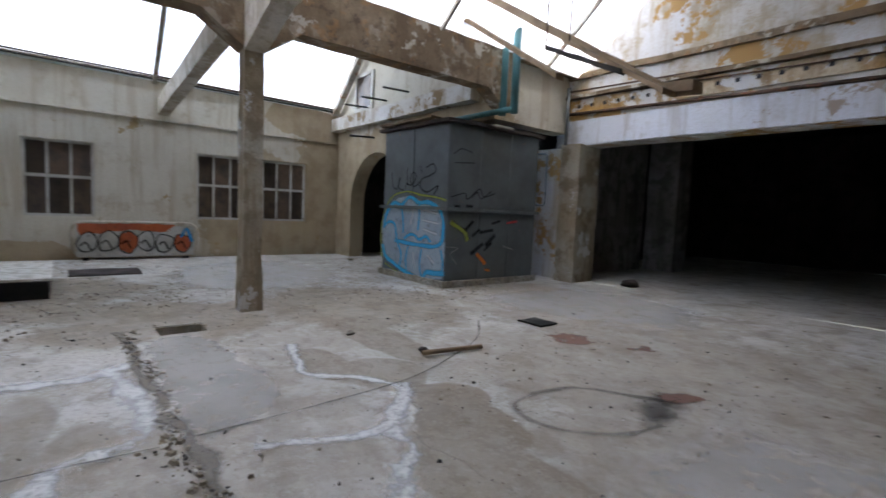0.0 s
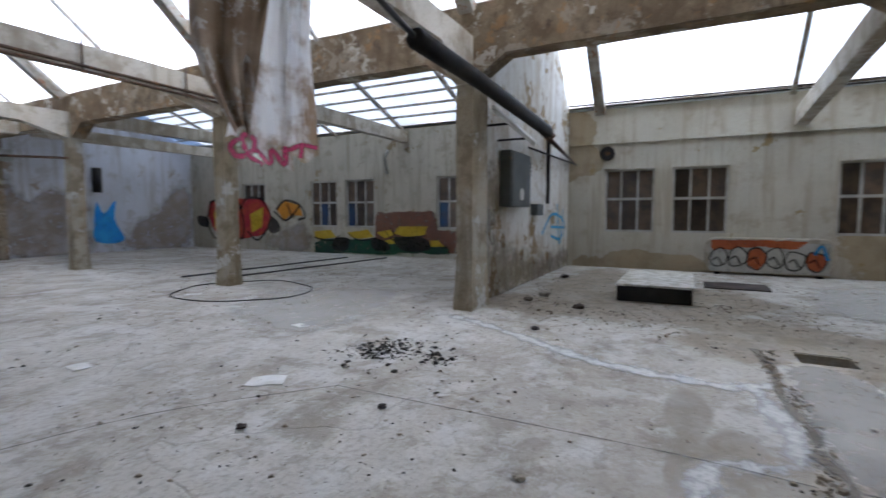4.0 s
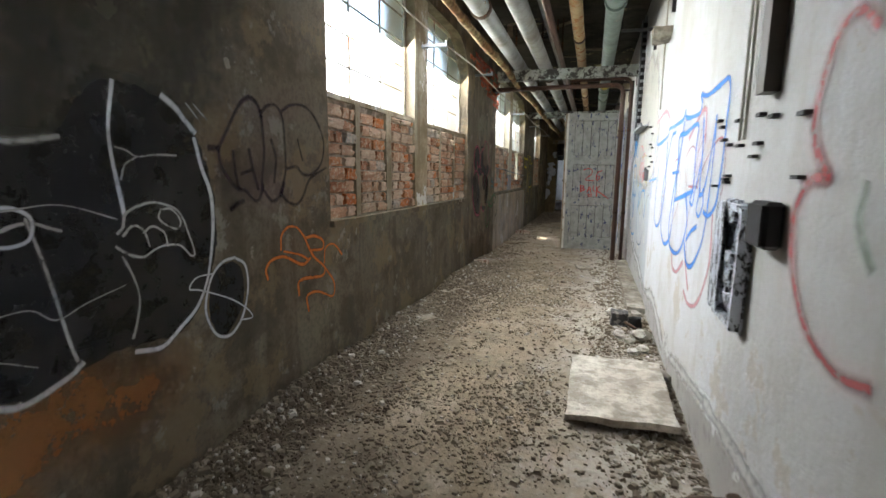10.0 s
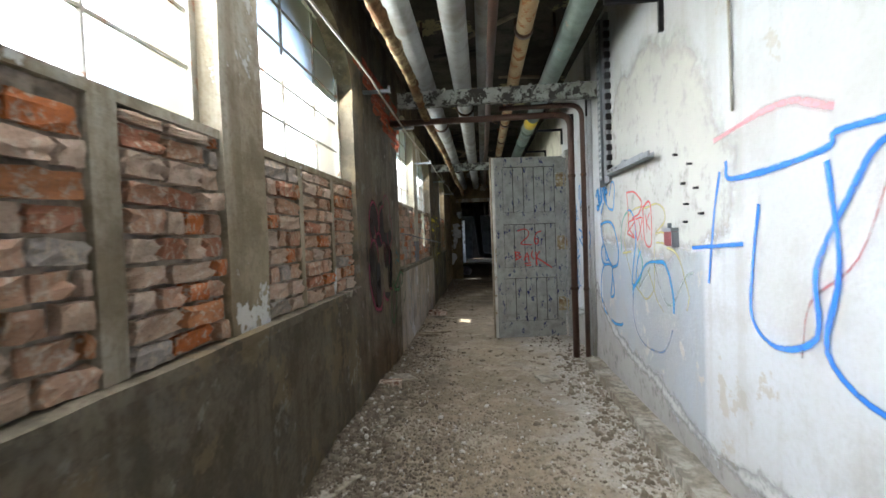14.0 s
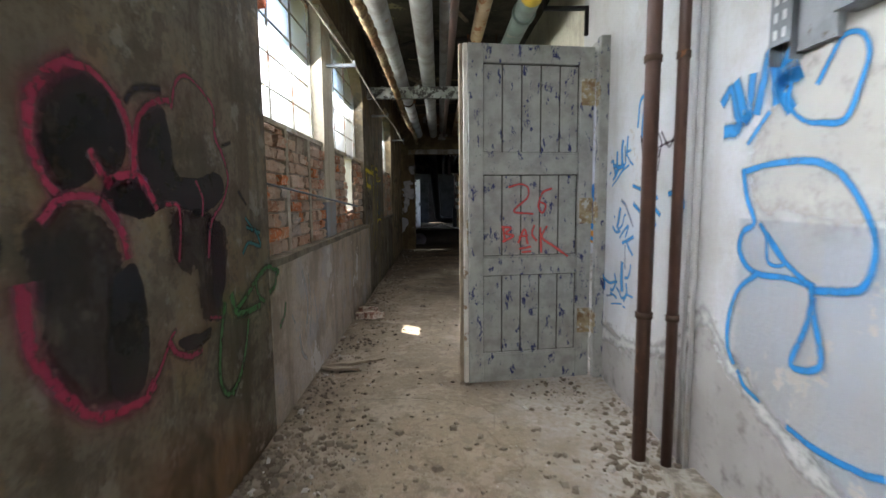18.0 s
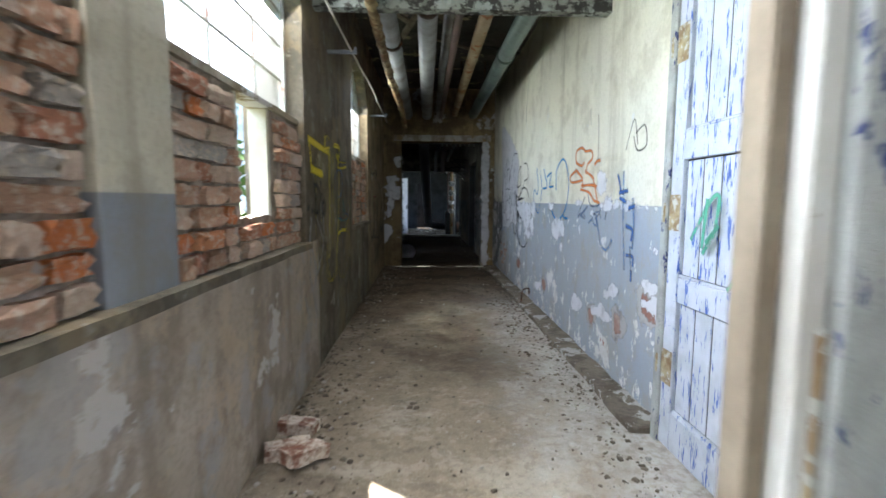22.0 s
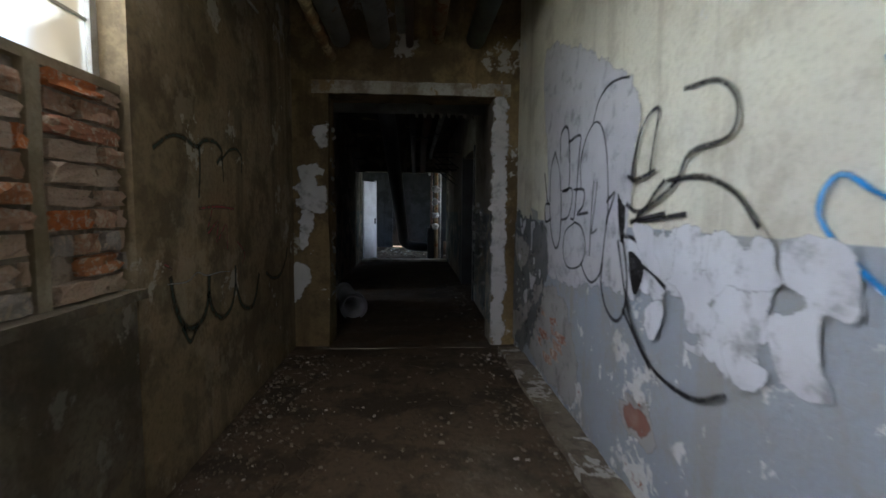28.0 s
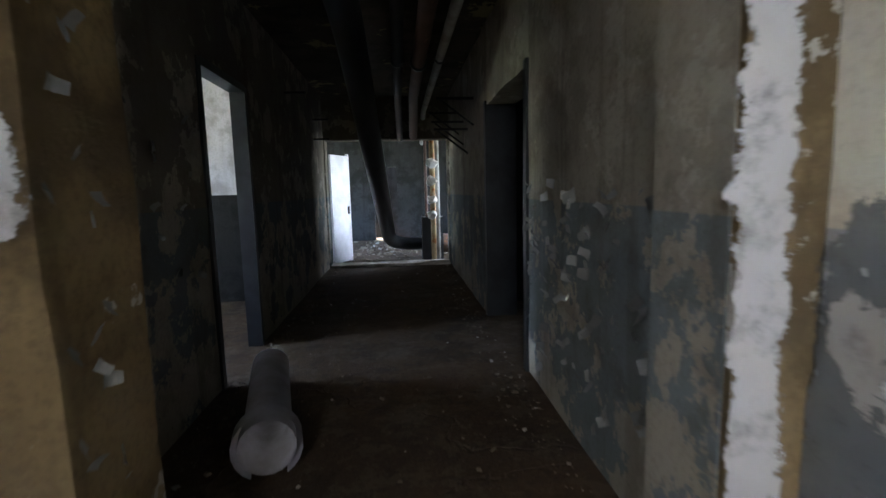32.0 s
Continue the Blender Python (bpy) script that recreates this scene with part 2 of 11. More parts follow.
def concrete_floor(name, a, b_, dark, pale, scale=1.0, shade_beyond=None, dust=None, stains=()):
    m, nt, b = material(name, 0.9)
    vec = coords(nt)
    big, mid = noise_of(nt, vec, 0.35 * scale, 8, 0.65), noise_of(nt, vec, 1.5 * scale, 9, 0.68, offset=(8, 3, 0))
    fine, grit = noise_of(nt, vec, 24, 6, 0.7), noise_of(nt, vec, 110, 3, 0.7)
    col = mix(nt, ramp(nt, big, 0.42, 0.58), a, b_)
    col = mix(nt, calc(nt, "MULTIPLY", ramp(nt, mid, 0.49, 0.62), 0.6), col, dark)
    col = mix(nt, calc(nt, "MULTIPLY", ramp(nt, noise_of(nt, vec, 0.9 * scale, 8, 0.7, offset=(2, 9, 0)), 0.52, 0.6), 0.55), col, pale)
    col = mix(nt, calc(nt, "MULTIPLY", ramp(nt, fine, 0.46, 0.64), 0.4), col, dark)
    col = mix(nt, calc(nt, "MULTIPLY", ramp(nt, grit, 0.56, 0.64), 0.45), col, pale)
    col = mix(nt, calc(nt, "MULTIPLY", ramp(nt, noise_of(nt, vec, 3.4 * scale, 10, 0.74, offset=(6, 1, 0)), 0.535, 0.56), 0.35), col, pale)
    col = mix(nt, calc(nt, "MULTIPLY", ramp(nt, noise_of(nt, vec, 5.0 * scale, 9, 0.72, offset=(1, 12, 0)), 0.56, 0.60), 0.4), col, dark)
    crack = node(nt, "ShaderNodeTexVoronoi", Scale=0.32 * scale)
    crack.feature = "DISTANCE_TO_EDGE"
    warp = nt.nodes.new("ShaderNodeVectorMath")
    warp.operation = "ADD"
    nz = node(nt, "ShaderNodeTexNoise", Scale=1.3, Detail=8.0)
    nt.links.new(vec, nz.inputs["Vector"])
    nt.links.new(vec, warp.inputs[0])
    nt.links.new(nz.outputs["Color"], warp.inputs[1])
    nt.links.new(warp.outputs[0], crack.inputs["Vector"])
    line = calc(nt, "SUBTRACT", 1.0, ramp(nt, crack.outputs["Distance"], 0.0, 0.006))
    col = mix(nt, calc(nt, "MULTIPLY", line, 0.22), col, dark)
    for spots, tone, deep, amount, ragged, edge in stains:
        shade = mix(nt, ramp(nt, noise_of(nt, vec, 4.5, 9, 0.72, offset=(3, 3, 1)), 0.44, 0.58), tone, deep)
        shade = mix(nt, calc(nt, "MULTIPLY", ramp(nt, grit, 0.5, 0.6), 0.6), shade, deep)
        shade = mix(nt, calc(nt, "MULTIPLY", ramp(nt, fine, 0.52, 0.62), 0.4), shade, b_)
        col = mix(nt, calc(nt, "MULTIPLY", blots(nt, vec, (0, 1), spots, ragged, 1.7, edge), amount), col, shade)
    # Earth tone past y0, with the dim corridor end's shade mixed in.
    if shade_beyond:
        y0, y1, tone, deep = shade_beyond
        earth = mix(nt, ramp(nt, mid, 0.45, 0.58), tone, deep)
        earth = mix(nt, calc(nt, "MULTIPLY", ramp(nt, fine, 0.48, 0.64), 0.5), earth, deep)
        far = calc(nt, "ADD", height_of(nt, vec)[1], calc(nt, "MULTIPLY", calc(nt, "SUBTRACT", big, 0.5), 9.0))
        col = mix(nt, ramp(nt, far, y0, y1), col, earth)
    # Pale dust towards x1, carrying the window light on that side too.
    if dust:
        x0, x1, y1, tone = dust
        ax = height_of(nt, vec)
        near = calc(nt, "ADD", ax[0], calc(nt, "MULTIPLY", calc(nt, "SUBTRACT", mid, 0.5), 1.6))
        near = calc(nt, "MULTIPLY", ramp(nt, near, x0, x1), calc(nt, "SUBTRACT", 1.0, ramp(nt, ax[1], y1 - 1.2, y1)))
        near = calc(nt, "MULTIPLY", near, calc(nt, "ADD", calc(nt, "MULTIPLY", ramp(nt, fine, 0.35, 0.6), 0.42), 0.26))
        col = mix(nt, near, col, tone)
    nt.links.new(col, b.inputs["Base Color"])
    hgt = calc(nt, "ADD", calc(nt, "MULTIPLY", mid, 0.8), calc(nt, "MULTIPLY", fine, 0.55))
    bump(nt, b, calc(nt, "SUBTRACT", hgt, calc(nt, "MULTIPLY", line, 0.4)), 0.5, 0.03)
    return m


def spray(name, color, cover=0.9, ragged=0.0):
    """Sprayed paint: thin towards the edges of a stroke, broken up by the wall's grain."""
    m, nt, b = material(name, 0.6)
    uv = nt.nodes.new("ShaderNodeUVMap")
    uv.uv_map = "UVMap"
    s = nt.nodes.new("ShaderNodeSeparateXYZ")
    nt.links.new(uv.outputs[0], s.inputs[0])
    across = calc(nt, "ABSOLUTE", calc(nt, "SUBTRACT", s.outputs[1], 0.5))
    soft = nt.nodes.new("ShaderNodeMapRange")
    soft.interpolation_type = "SMOOTHSTEP"
    soft.inputs["From Min"].default_value, soft.inputs["From Max"].default_value = 0.08, 0.5
    soft.inputs["To Min"].default_value, soft.inputs["To Max"].default_value = cover, 0.0
    vec = coords(nt)
    if ragged:
        across = calc(nt, "ADD", across, calc(nt, "MULTIPLY", calc(nt, "SUBTRACT", noise_of(nt, vec, 3.5, 9, 0.72, offset=(3, 1, 2)), 0.42), ragged))
    nt.links.new(across, soft.inputs["Value"])
    grain = ramp(nt, noise_of(nt, vec, 30, 6, 0.7), 0.3, 0.55)
    alpha = calc(nt, "MULTIPLY", soft.outputs[0], calc(nt, "ADD", calc(nt, "MULTIPLY", grain, 0.45), 0.55))
    b.inputs["Base Color"].default_value = (*color, 1)
    nt.links.new(alpha, b.inputs["Alpha"])
    return m


def flat_paint(name, color, cover=0.9, other=None, stain=False):
    """A filled field of paint or a stain: ragged at its edge, with thin places."""
    m, nt, b = material(name, 0.85 if stain else 0.7)
    vec = coords(nt)
    uv = nt.nodes.new("ShaderNodeUVMap")
    uv.uv_map = "UVMap"
    s = nt.nodes.new("ShaderNodeSeparateXYZ")
    nt.links.new(uv.outputs[0], s.inputs[0])
    edge = noise_of(nt, vec, 2.6 if stain else 6, 10, 0.75, offset=(4, 4, 4))
    f = calc(nt, "ADD", s.outputs[0], calc(nt, "MULTIPLY", calc(nt, "SUBTRACT", edge, 0.5), 1.8 if stain else 2.2))
    f = ramp(nt, f, 0.2, 0.85) if stain else ramp(nt, f, 0.44, 0.54)
    n1 = noise_of(nt, vec, 7, 8, 0.7)
    col = mix(nt, ramp(nt, noise_of(nt, vec, 2.2, 6), 0.4, 0.65), color, other or color)
    nt.links.new(col, b.inputs["Base Color"])
    thin = calc(nt, "ADD", calc(nt, "MULTIPLY", ramp(nt, n1, 0.28, 0.5), 0.5), 0.5)
    nt.links.new(calc(nt, "MULTIPLY", calc(nt, "MULTIPLY", thin, cover), f), b.inputs["Alpha"])
    return m


M = {}
M["left"] = plaster("grey cement plaster", (0.185, 0.158, 0.114), (0.135, 0.113, 0.08), (0.06, 0.048, 0.032), under=(0.25, 0.222, 0.178), peel=0.68, dirty=0.56,
                    mottle=(((0.20, 0.15, 0.085), 0.53, 0.55), ((0.075, 0.066, 0.05), 0.55, 0.6), ((0.27, 0.255, 0.225), 0.585, 0.45)))
M["right_a"] = two_tone("white and pale grey wall paint", (0.59, 0.605, 0.62), (0.53, 0.53, 0.515), (0.39, 0.418, 0.455), (0.355, 0.365, 0.375), 1.25, (0.50, 0.47, 0.42), (0.42, 0.40, 0.36), peel=0.66, from_y=(5.3, 7.45), brick=0.9)
M["right_b"] = two_tone("cream and blue grey wall paint", (0.70, 0.67, 0.54), (0.63, 0.60, 0.50), (0.30, 0.335, 0.385), (0.33, 0.355, 0.385), 1.265, (0.62, 0.62, 0.60), (0.32, 0.28, 0.2), peel=0.665, brick=0.745, flecks=0.655)
# Passage paint in two tones: west darkened for shade, east left lighter.
M["passage"] = two_tone("flaking cream and grey green paint in shade tone", (0.15, 0.135, 0.105), (0.11, 0.10, 0.08), (0.10, 0.12, 0.125), (0.08, 0.097, 0.097), 1.3, (0.27, 0.245, 0.20), (0.06, 0.05, 0.035), peel=0.56, brick=0.8)
M["passage_east"] = two_tone("flaking beige and grey green paint in lit tone", (0.32, 0.29, 0.235), (0.25, 0.23, 0.19), (0.19, 0.22, 0.23), (0.16, 0.185, 0.19), 1.3, (0.38, 0.35, 0.29), (0.08, 0.068, 0.05), peel=0.575, brick=0.8)
M["ochre"] = plaster("ochre flaking plaster", (0.30, 0.22, 0.11), (0.22, 0.16, 0.085), (0.09, 0.068, 0.04), under=(0.44, 0.42, 0.38), peel=0.635)
M["lintel"] = plaster("flaking white over ochre", (0.44, 0.42, 0.37), (0.36, 0.33, 0.27), (0.16, 0.12, 0.075), under=(0.26, 0.19, 0.10), peel=0.6, scale=2.0)
M["ceiling"] = plaster("dark blotched ceiling", (0.10, 0.09, 0.07), (0.06, 0.055, 0.045), (0.03, 0.027, 0.02), under=(0.3, 0.27, 0.15), peel=0.66, streak=False)
M["left_pale"] = plaster("pale streaked plaster", (0.42, 0.355, 0.285), (0.345, 0.285, 0.22), (0.19, 0.155, 0.115), under=(0.46, 0.42, 0.375), peel=0.65, mottle=(((0.30, 0.295, 0.285), 0.53, 0.5), ((0.42, 0.32, 0.22), 0.55, 0.5)))
M["left_end"] = plaster("brown stained plaster", (0.31, 0.235, 0.145), (0.24, 0.18, 0.105), (0.10, 0.075, 0.045), under=(0.40, 0.36, 0.29), peel=0.66, mottle=(((0.36, 0.30, 0.21), 0.55, 0.45), ((0.12, 0.095, 0.06), 0.56, 0.5)))
# Near-black tone stands in for the shade of the far room.
M["far_wall"] = plaster("grey plaster darkened for shade", (0.045, 0.045, 0.047), (0.033, 0.033, 0.033), (0.018, 0.017, 0.016))
M["hall_wall"] = plaster("stained cream plaster", (0.62, 0.595, 0.51), (0.55, 0.52, 0.435), (0.42, 0.36, 0.26), under=(0.36, 0.27, 0.14), peel=0.69, dirty=0.62, scale=0.8,
                         damp=(([(-5.3, 0.9, 1.65, 1.75), (-6.9, 1.5, 1.35, 1.8), (-6.1, 3.45, 1.1, 0.42), (1.7, 2.6, 0.75, 0.5), (1.9, 3.3, 0.75, 0.6), (0.0, 0.0, 1.5, 0.45), (-2.2, 0.0, 1.2, 0.3)], (0.40, 0.315, 0.195), (0.31, 0.235, 0.14)),))
# Cream wall copy with the north-east bay's dimmer light in its tone.
M["hall_wall_north"] = plaster("cream plaster toned down for shade", (0.55, 0.525, 0.445), (0.47, 0.445, 0.375), (0.33, 0.285, 0.21), under=(0.30, 0.24, 0.15), peel=0.66, dirty=0.6, scale=0.8)
M["divider"] = plaster("whitewash over brown plaster", (0.70, 0.70, 0.68), (0.62, 0.61, 0.57), (0.40, 0.33, 0.24), under=(0.30, 0.22, 0.13), peel=0.62, dirty=0.6, scale=0.9)
M["hall_south"] = plaster("whitewashed plaster with ochre patches", (0.62, 0.63, 0.65), (0.55, 0.54, 0.5), (0.34, 0.26, 0.15), under=(0.40, 0.25, 0.10), peel=0.6, dirty=0.58, scale=0.8)
M["hall_white"] = plaster("bluish white wash", (0.66, 0.69, 0.76), (0.58, 0.605, 0.66), (0.36, 0.34, 0.32), under=(0.33, 0.27, 0.22), peel=0.66, dirty=0.62, scale=0.7)
M["beam"] = plaster("weathered concrete beam", (0.29, 0.225, 0.15), (0.20, 0.145, 0.09), (0.12, 0.085, 0.052), under=(0.46, 0.42, 0.35), peel=0.63, relief=0.7,
                    mottle=(((0.38, 0.34, 0.27), 0.54, 0.55), ((0.34, 0.19, 0.08), 0.57, 0.5), ((0.08, 0.06, 0.045), 0.58, 0.6)))
M["tie"] = plaster("whitewashed concrete beam", (0.6, 0.57, 0.5), (0.52, 0.48, 0.4), (0.3, 0.25, 0.18), under=(0.3, 0.25, 0.18), peel=0.7)
M["column"] = plaster("chipped concrete column", (0.4, 0.37, 0.3), (0.3, 0.25, 0.17), (0.16, 0.12, 0.07), under=(0.5, 0.49, 0.46), peel=0.64, relief=0.8)
M["slab"] = plaster("brown stained roof slab", (0.36, 0.28, 0.18), (0.27, 0.2, 0.12), (0.2, 0.14, 0.08), streak=False)
M["hall_floor"] = concrete_floor("worn dusty concrete floor", (0.50, 0.475, 0.425), (0.40, 0.37, 0.32), (0.215, 0.185, 0.145), (0.62, 0.615, 0.59),
                                 stains=(([(6.4, -4.2, 1.5, 1.3), (6.6, -2.0, 0.9, 1.2), (7.6, 0.2, 0.9, 1.9), (9.5, 0.7, 3.0, 0.8), (8.9, -1.2, 1.2, 0.9)], (0.30, 0.25, 0.185), (0.19, 0.155, 0.11), 0.75, 1.1, 0.35),
                                         ([(4.4, -2.8, 0.5, 0.2), (3.95, -3.1, 0.42, 0.32), (4.9, -3.6, 0.9, 0.28)], (0.26, 0.225, 0.175), (0.19, 0.16, 0.12), 0.8, 0.5, 0.12),
                                         ([(2.9, -3.05, 0.42, 0.3), (2.3, -2.75, 0.75, 0.33), (3.3, -3.2, 0.3, 0.3)], (0.25, 0.205, 0.15), (0.18, 0.145, 0.10), 0.8, 0.5, 0.12),
                                         ([(3.8, -1.2, 0.32, 0.16), (4.3, -0.95, 0.45, 0.15), (3.45, -0.95, 0.3, 0.12)], (0.29, 0.255, 0.205), (0.22, 0.19, 0.15), 0.7, 0.5, 0.3),
                                         ([(3.0, -4.6, 1.6, 0.9), (2.2, -5.6, 1.9, 1.3), (1.6, -3.7, 1.1, 0.9), (4.6, -6.4, 1.9, 1.1), (6.2, -7.2, 1.2, 1.0)], (0.34, 0.29, 0.225), (0.25, 0.205, 0.15), 0.55, 1.0, 0.5),
                                         ([(2.6, -1.3, 1.3, 0.8), (4.0, -2.3, 1.3, 0.6), (2.2, -2.3, 1.0, 0.9), (4.9, -3.3, 1.2, 0.8)], (0.36, 0.325, 0.275), (0.27, 0.235, 0.19), 0.4, 1.1, 0.6)))
# Floor turns browner towards the passage, with its shade put in the colour.
M["floor"] = concrete_floor("dusty trodden earth floor", (0.25, 0.20, 0.142), (0.20, 0.158, 0.11), (0.115, 0.09, 0.063), (0.36, 0.315, 0.25), scale=1.6, shade_beyond=(11.6, 15.0, (0.10, 0.07, 0.045), (0.05, 0.036, 0.023)), dust=(-0.95, -0.15, 15.0, (0.56, 0.53, 0.48)),
                            # Dark dirt along the window wall, with the wall's own shade included.
                            stains=(([(-2.0, 0.8, 0.95, 1.5), (-2.1, 3.4, 0.5, 2.2)], (0.115, 0.092, 0.066), (0.06, 0.048, 0.034), 0.7, 0.9, 0.45),))
# Brown floor, darkened to hold the gloom of passage and side room.
M["dark_floor"] = concrete_floor("shade-toned brown floor", (0.085, 0.054, 0.03), (0.065, 0.043, 0.026), (0.03, 0.022, 0.016), (0.13, 0.108, 0.08), scale=1.4)
# Shade of the unlit rooms put into the colour; also the side room's dado.
M["dark"] = plaster("near-black plaster", (0.035, 0.034, 0.032), (0.025, 0.024, 0.022), (0.012, 0.012, 0.011))
M["white_room"] = plaster("white distemper", (0.78, 0.76, 0.80), (0.7, 0.68, 0.7), (0.4, 0.38, 0.38))

# ---- mesh helpers ----
def box(bm, x0, x1, y0, y1, z0, z1, m=None):
    """Adds a cuboid between the given limits."""
    vs = [bm.verts.new((x, y, z)) for x in (x0, x1) for y in (y0, y1) for z in (z0, z1)]
    for q in ((0, 1, 3, 2), (4, 6, 7, 5), (0, 4, 5, 1), (2, 3, 7, 6), (0, 2, 6, 4), (1, 5, 7, 3)):
        bm.faces.new([vs[k] for k in q])
    if m is not None:
        bmesh.ops.transform(bm, matrix=m, verts=vs)
    return vs


def prism(bm, outline, axis, lo, hi):
    """Extrudes an outline of (u, v) along an axis; u, v are the two other axes in order."""
    def at(u, v, w):
        return {"x": (w, u, v), "y": (u, w, v), "z": (u, v, w)}[axis]
    a = [bm.verts.new(at(u, v, lo)) for u, v in outline]
    b = [bm.verts.new(at(u, v, hi)) for u, v in outline]
    n = len(a)
    bm.faces.new(a), bm.faces.new(list(reversed(b)))
    for k in range(n):
        bm.faces.new([a[k], b[k], b[(k + 1) % n], a[(k + 1) % n]])
    bmesh.ops.recalc_face_normals(bm, faces=bm.faces)


def tube(bm, path, r, seg=12, caps=True, wobble=0.0):
    """A round bar or pipe along a path; r is a number or one for each point."""
    pts = [Vector(p) for p in path]
    rings, up = [], None
    for k, p in enumerate(pts):
        d = (pts[min(k + 1, len(pts) - 1)] - pts[max(k - 1, 0)]).normalized()
        if up is None:
            up = d.orthogonal().normalized()
        side = d.cross(up).normalized()
        up = side.cross(d).normalized()
        rr = r[k] if isinstance(r, (list, tuple)) else r
        ring = []
        for s in range(seg):
            a = 2 * math.pi * s / seg
            q = rr * (1 + wobble * noise.noise((p * 3 + Vector((s * 1.7, 0, k * 2.3)))))
            ring.append(bm.verts.new(p + q * (math.cos(a) * side + math.sin(a) * up)))
        rings.append(ring)
    for a, b in zip(rings, rings[1:]):
        for s in range(seg):
            bm.faces.new([a[s], a[(s + 1) % seg], b[(s + 1) % seg], b[s]]).smooth = True
    if caps and seg > 2:
        bm.faces.new(list(reversed(rings[0])))
        bm.faces.new(rings[-1])


def arc(points, r, n=5):
    """Rounds the corners of a path."""
    pts = [Vector(p) for p in points]
    out = [pts[0]]
    for a, b, c in zip(pts, pts[1:], pts[2:]):
        u, v = (a - b).normalized() * r, (c - b).normalized() * r
        for k in range(n + 1):
            t = k / n
            out.append(b + u * (1 - t) ** 2 + v * t ** 2)
    return out + [pts[-1]]


def soft_edges(bm, w=0.01, seg=1):
    bmesh.ops.bevel(bm, geom=bm.edges[:], offset=w, segments=seg, affect="EDGES", clamp_overlap=True)


def rough_up(bm, size, scale=3.0):
    for v in bm.verts:
        v.co += size * noise.noise_vector(v.co * scale)


def cut_up(bm, step):
    """Splits long edges so that a surface can be made uneven."""
    for axis in range(3):
        lo, hi = min(v.co[axis] for v in bm.verts), max(v.co[axis] for v in bm.verts)
        k = 1
        while lo + k * step < hi - 0.2 * step:
            at, way = Vector((0, 0, 0)), Vector((0, 0, 0))
            at[axis], way[axis] = lo + k * step, 1
            bmesh.ops.bisect_plane(bm, geom=bm.verts[:] + bm.edges[:] + bm.faces[:], plane_co=at, plane_no=way)
            k += 1


def done(name, bm, mat, smooth=False):
    mesh = bpy.data.meshes.new(name)
    bm.to_mesh(mesh)
    bm.free()
    if mat:
        mesh.materials.append(mat)
    if smooth:
        mesh.shade_smooth()
    return mesh


def part(name, bm, mat, parent, label=""):
    ob = new(name, done(name, bm, mat))
    ob.parent = parent
    if parent is not None:
        ob.matrix_parent_inverse = parent.matrix_world.inverted()
    return tagged(ob, label) if label else ob


def setting(name, bm, mat, label="", category=""):
    """One piece of the setting."""
    return tagged(new(name, done(name, bm, mat)), label, category or name.split("_")[0], kind="structure")


def whole(name, bm, mat, label, category, group=""):
    """A thing of one mesh."""
    return tagged(new(name, done(name, bm, mat)), label, category, group)


def thing(name, base, label, category, group="", kind=""):
    """An Empty at the thing's base, for its parts. Parts are then given in world metres."""
    ob = new(name)
    ob.empty_display_size = 0.1
    ob.matrix_world = Matrix.Translation(base)
    bpy.context.view_layer.update()
    return tagged(ob, label, category, group, kind)


def boxes(*limits):
    bm = bmesh.new()
    for q in limits:
        box(bm, *q)
    return bm


def uneven(bm, step=0.25, size=0.012, scale=2.0):
    cut_up(bm, step)
    rough_up(bm, size, scale)
    return bm

# ---- the setting ----
LX, LB = -2.15, -2.55              # inner and outer face of the corridor's window wall
RX, HX = 0.06, 0.33                # brick core of the wall between corridor and hall
Y0, YD = 0.46, 17.78               # its free end, and the cross wall with the doorway
EX = 12.9                          # the hall's window wall
NY, SY, SE_Y = 16.5, -9.1, -7.05   # the hall's end walls
SILL, HEAD, TOP = 0.99, 1.79, 2.95
WINDOWS = [(2.92, 4.50), (4.85, 6.38), (8.28, 9.75), (10.12, 11.76), (13.80, 15.20)]
GROUPS = [(2.92, 6.38), (8.28, 11.76), (13.80, 15.20)]


def grid_floor(name, x0, x1, y0, y1, z, mat, step, size, holes=(), label="", category="floor"):
    bm = bmesh.new()
    nx, ny = max(1, round((x1 - x0) / step)), max(1, round((y1 - y0) / step))
    xs = sorted({x0 + (x1 - x0) * k / nx for k in range(nx + 1)} | {v for h in holes for v in h[:2]})
    ys = sorted({y0 + (y1 - y0) * k / ny for k in range(ny + 1)} | {v for h in holes for v in h[2:]})
    vs = [[bm.verts.new((x, y, z + size * noise.noise((x * 0.8, y * 0.8, 1.0)) + 0.3 * size * noise.noise((x * 4, y * 4, 2.0)))) for y in ys] for x in xs]
    for i in range(len(xs) - 1):
        for j in range(len(ys) - 1):
            cx, cy = (xs[i] + xs[i + 1]) / 2, (ys[j] + ys[j + 1]) / 2
            if not any(h[0] < cx < h[1] and h[2] < cy < h[3] for h in holes):
                bm.faces.new([vs[i][j], vs[i + 1][j], vs[i + 1][j + 1], vs[i][j + 1]]).smooth = True
    for h in holes:
        pit = boxes((h[0], h[1], h[2], h[3], -0.75, -0.7))
        for lim in ((h[0] - 0.03, h[0], h[2], h[3]), (h[1], h[1] + 0.03, h[2], h[3]), (h[0], h[1], h[2] - 0.03, h[2]), (h[0], h[1], h[3], h[3] + 0.03)):
            box(pit, *lim, -0.7, z - 0.015)
        setting("drain_pit", pit, mat, "open square drain pit in the concrete floor", "pit")
    return setting(name, bm, mat, label, category)


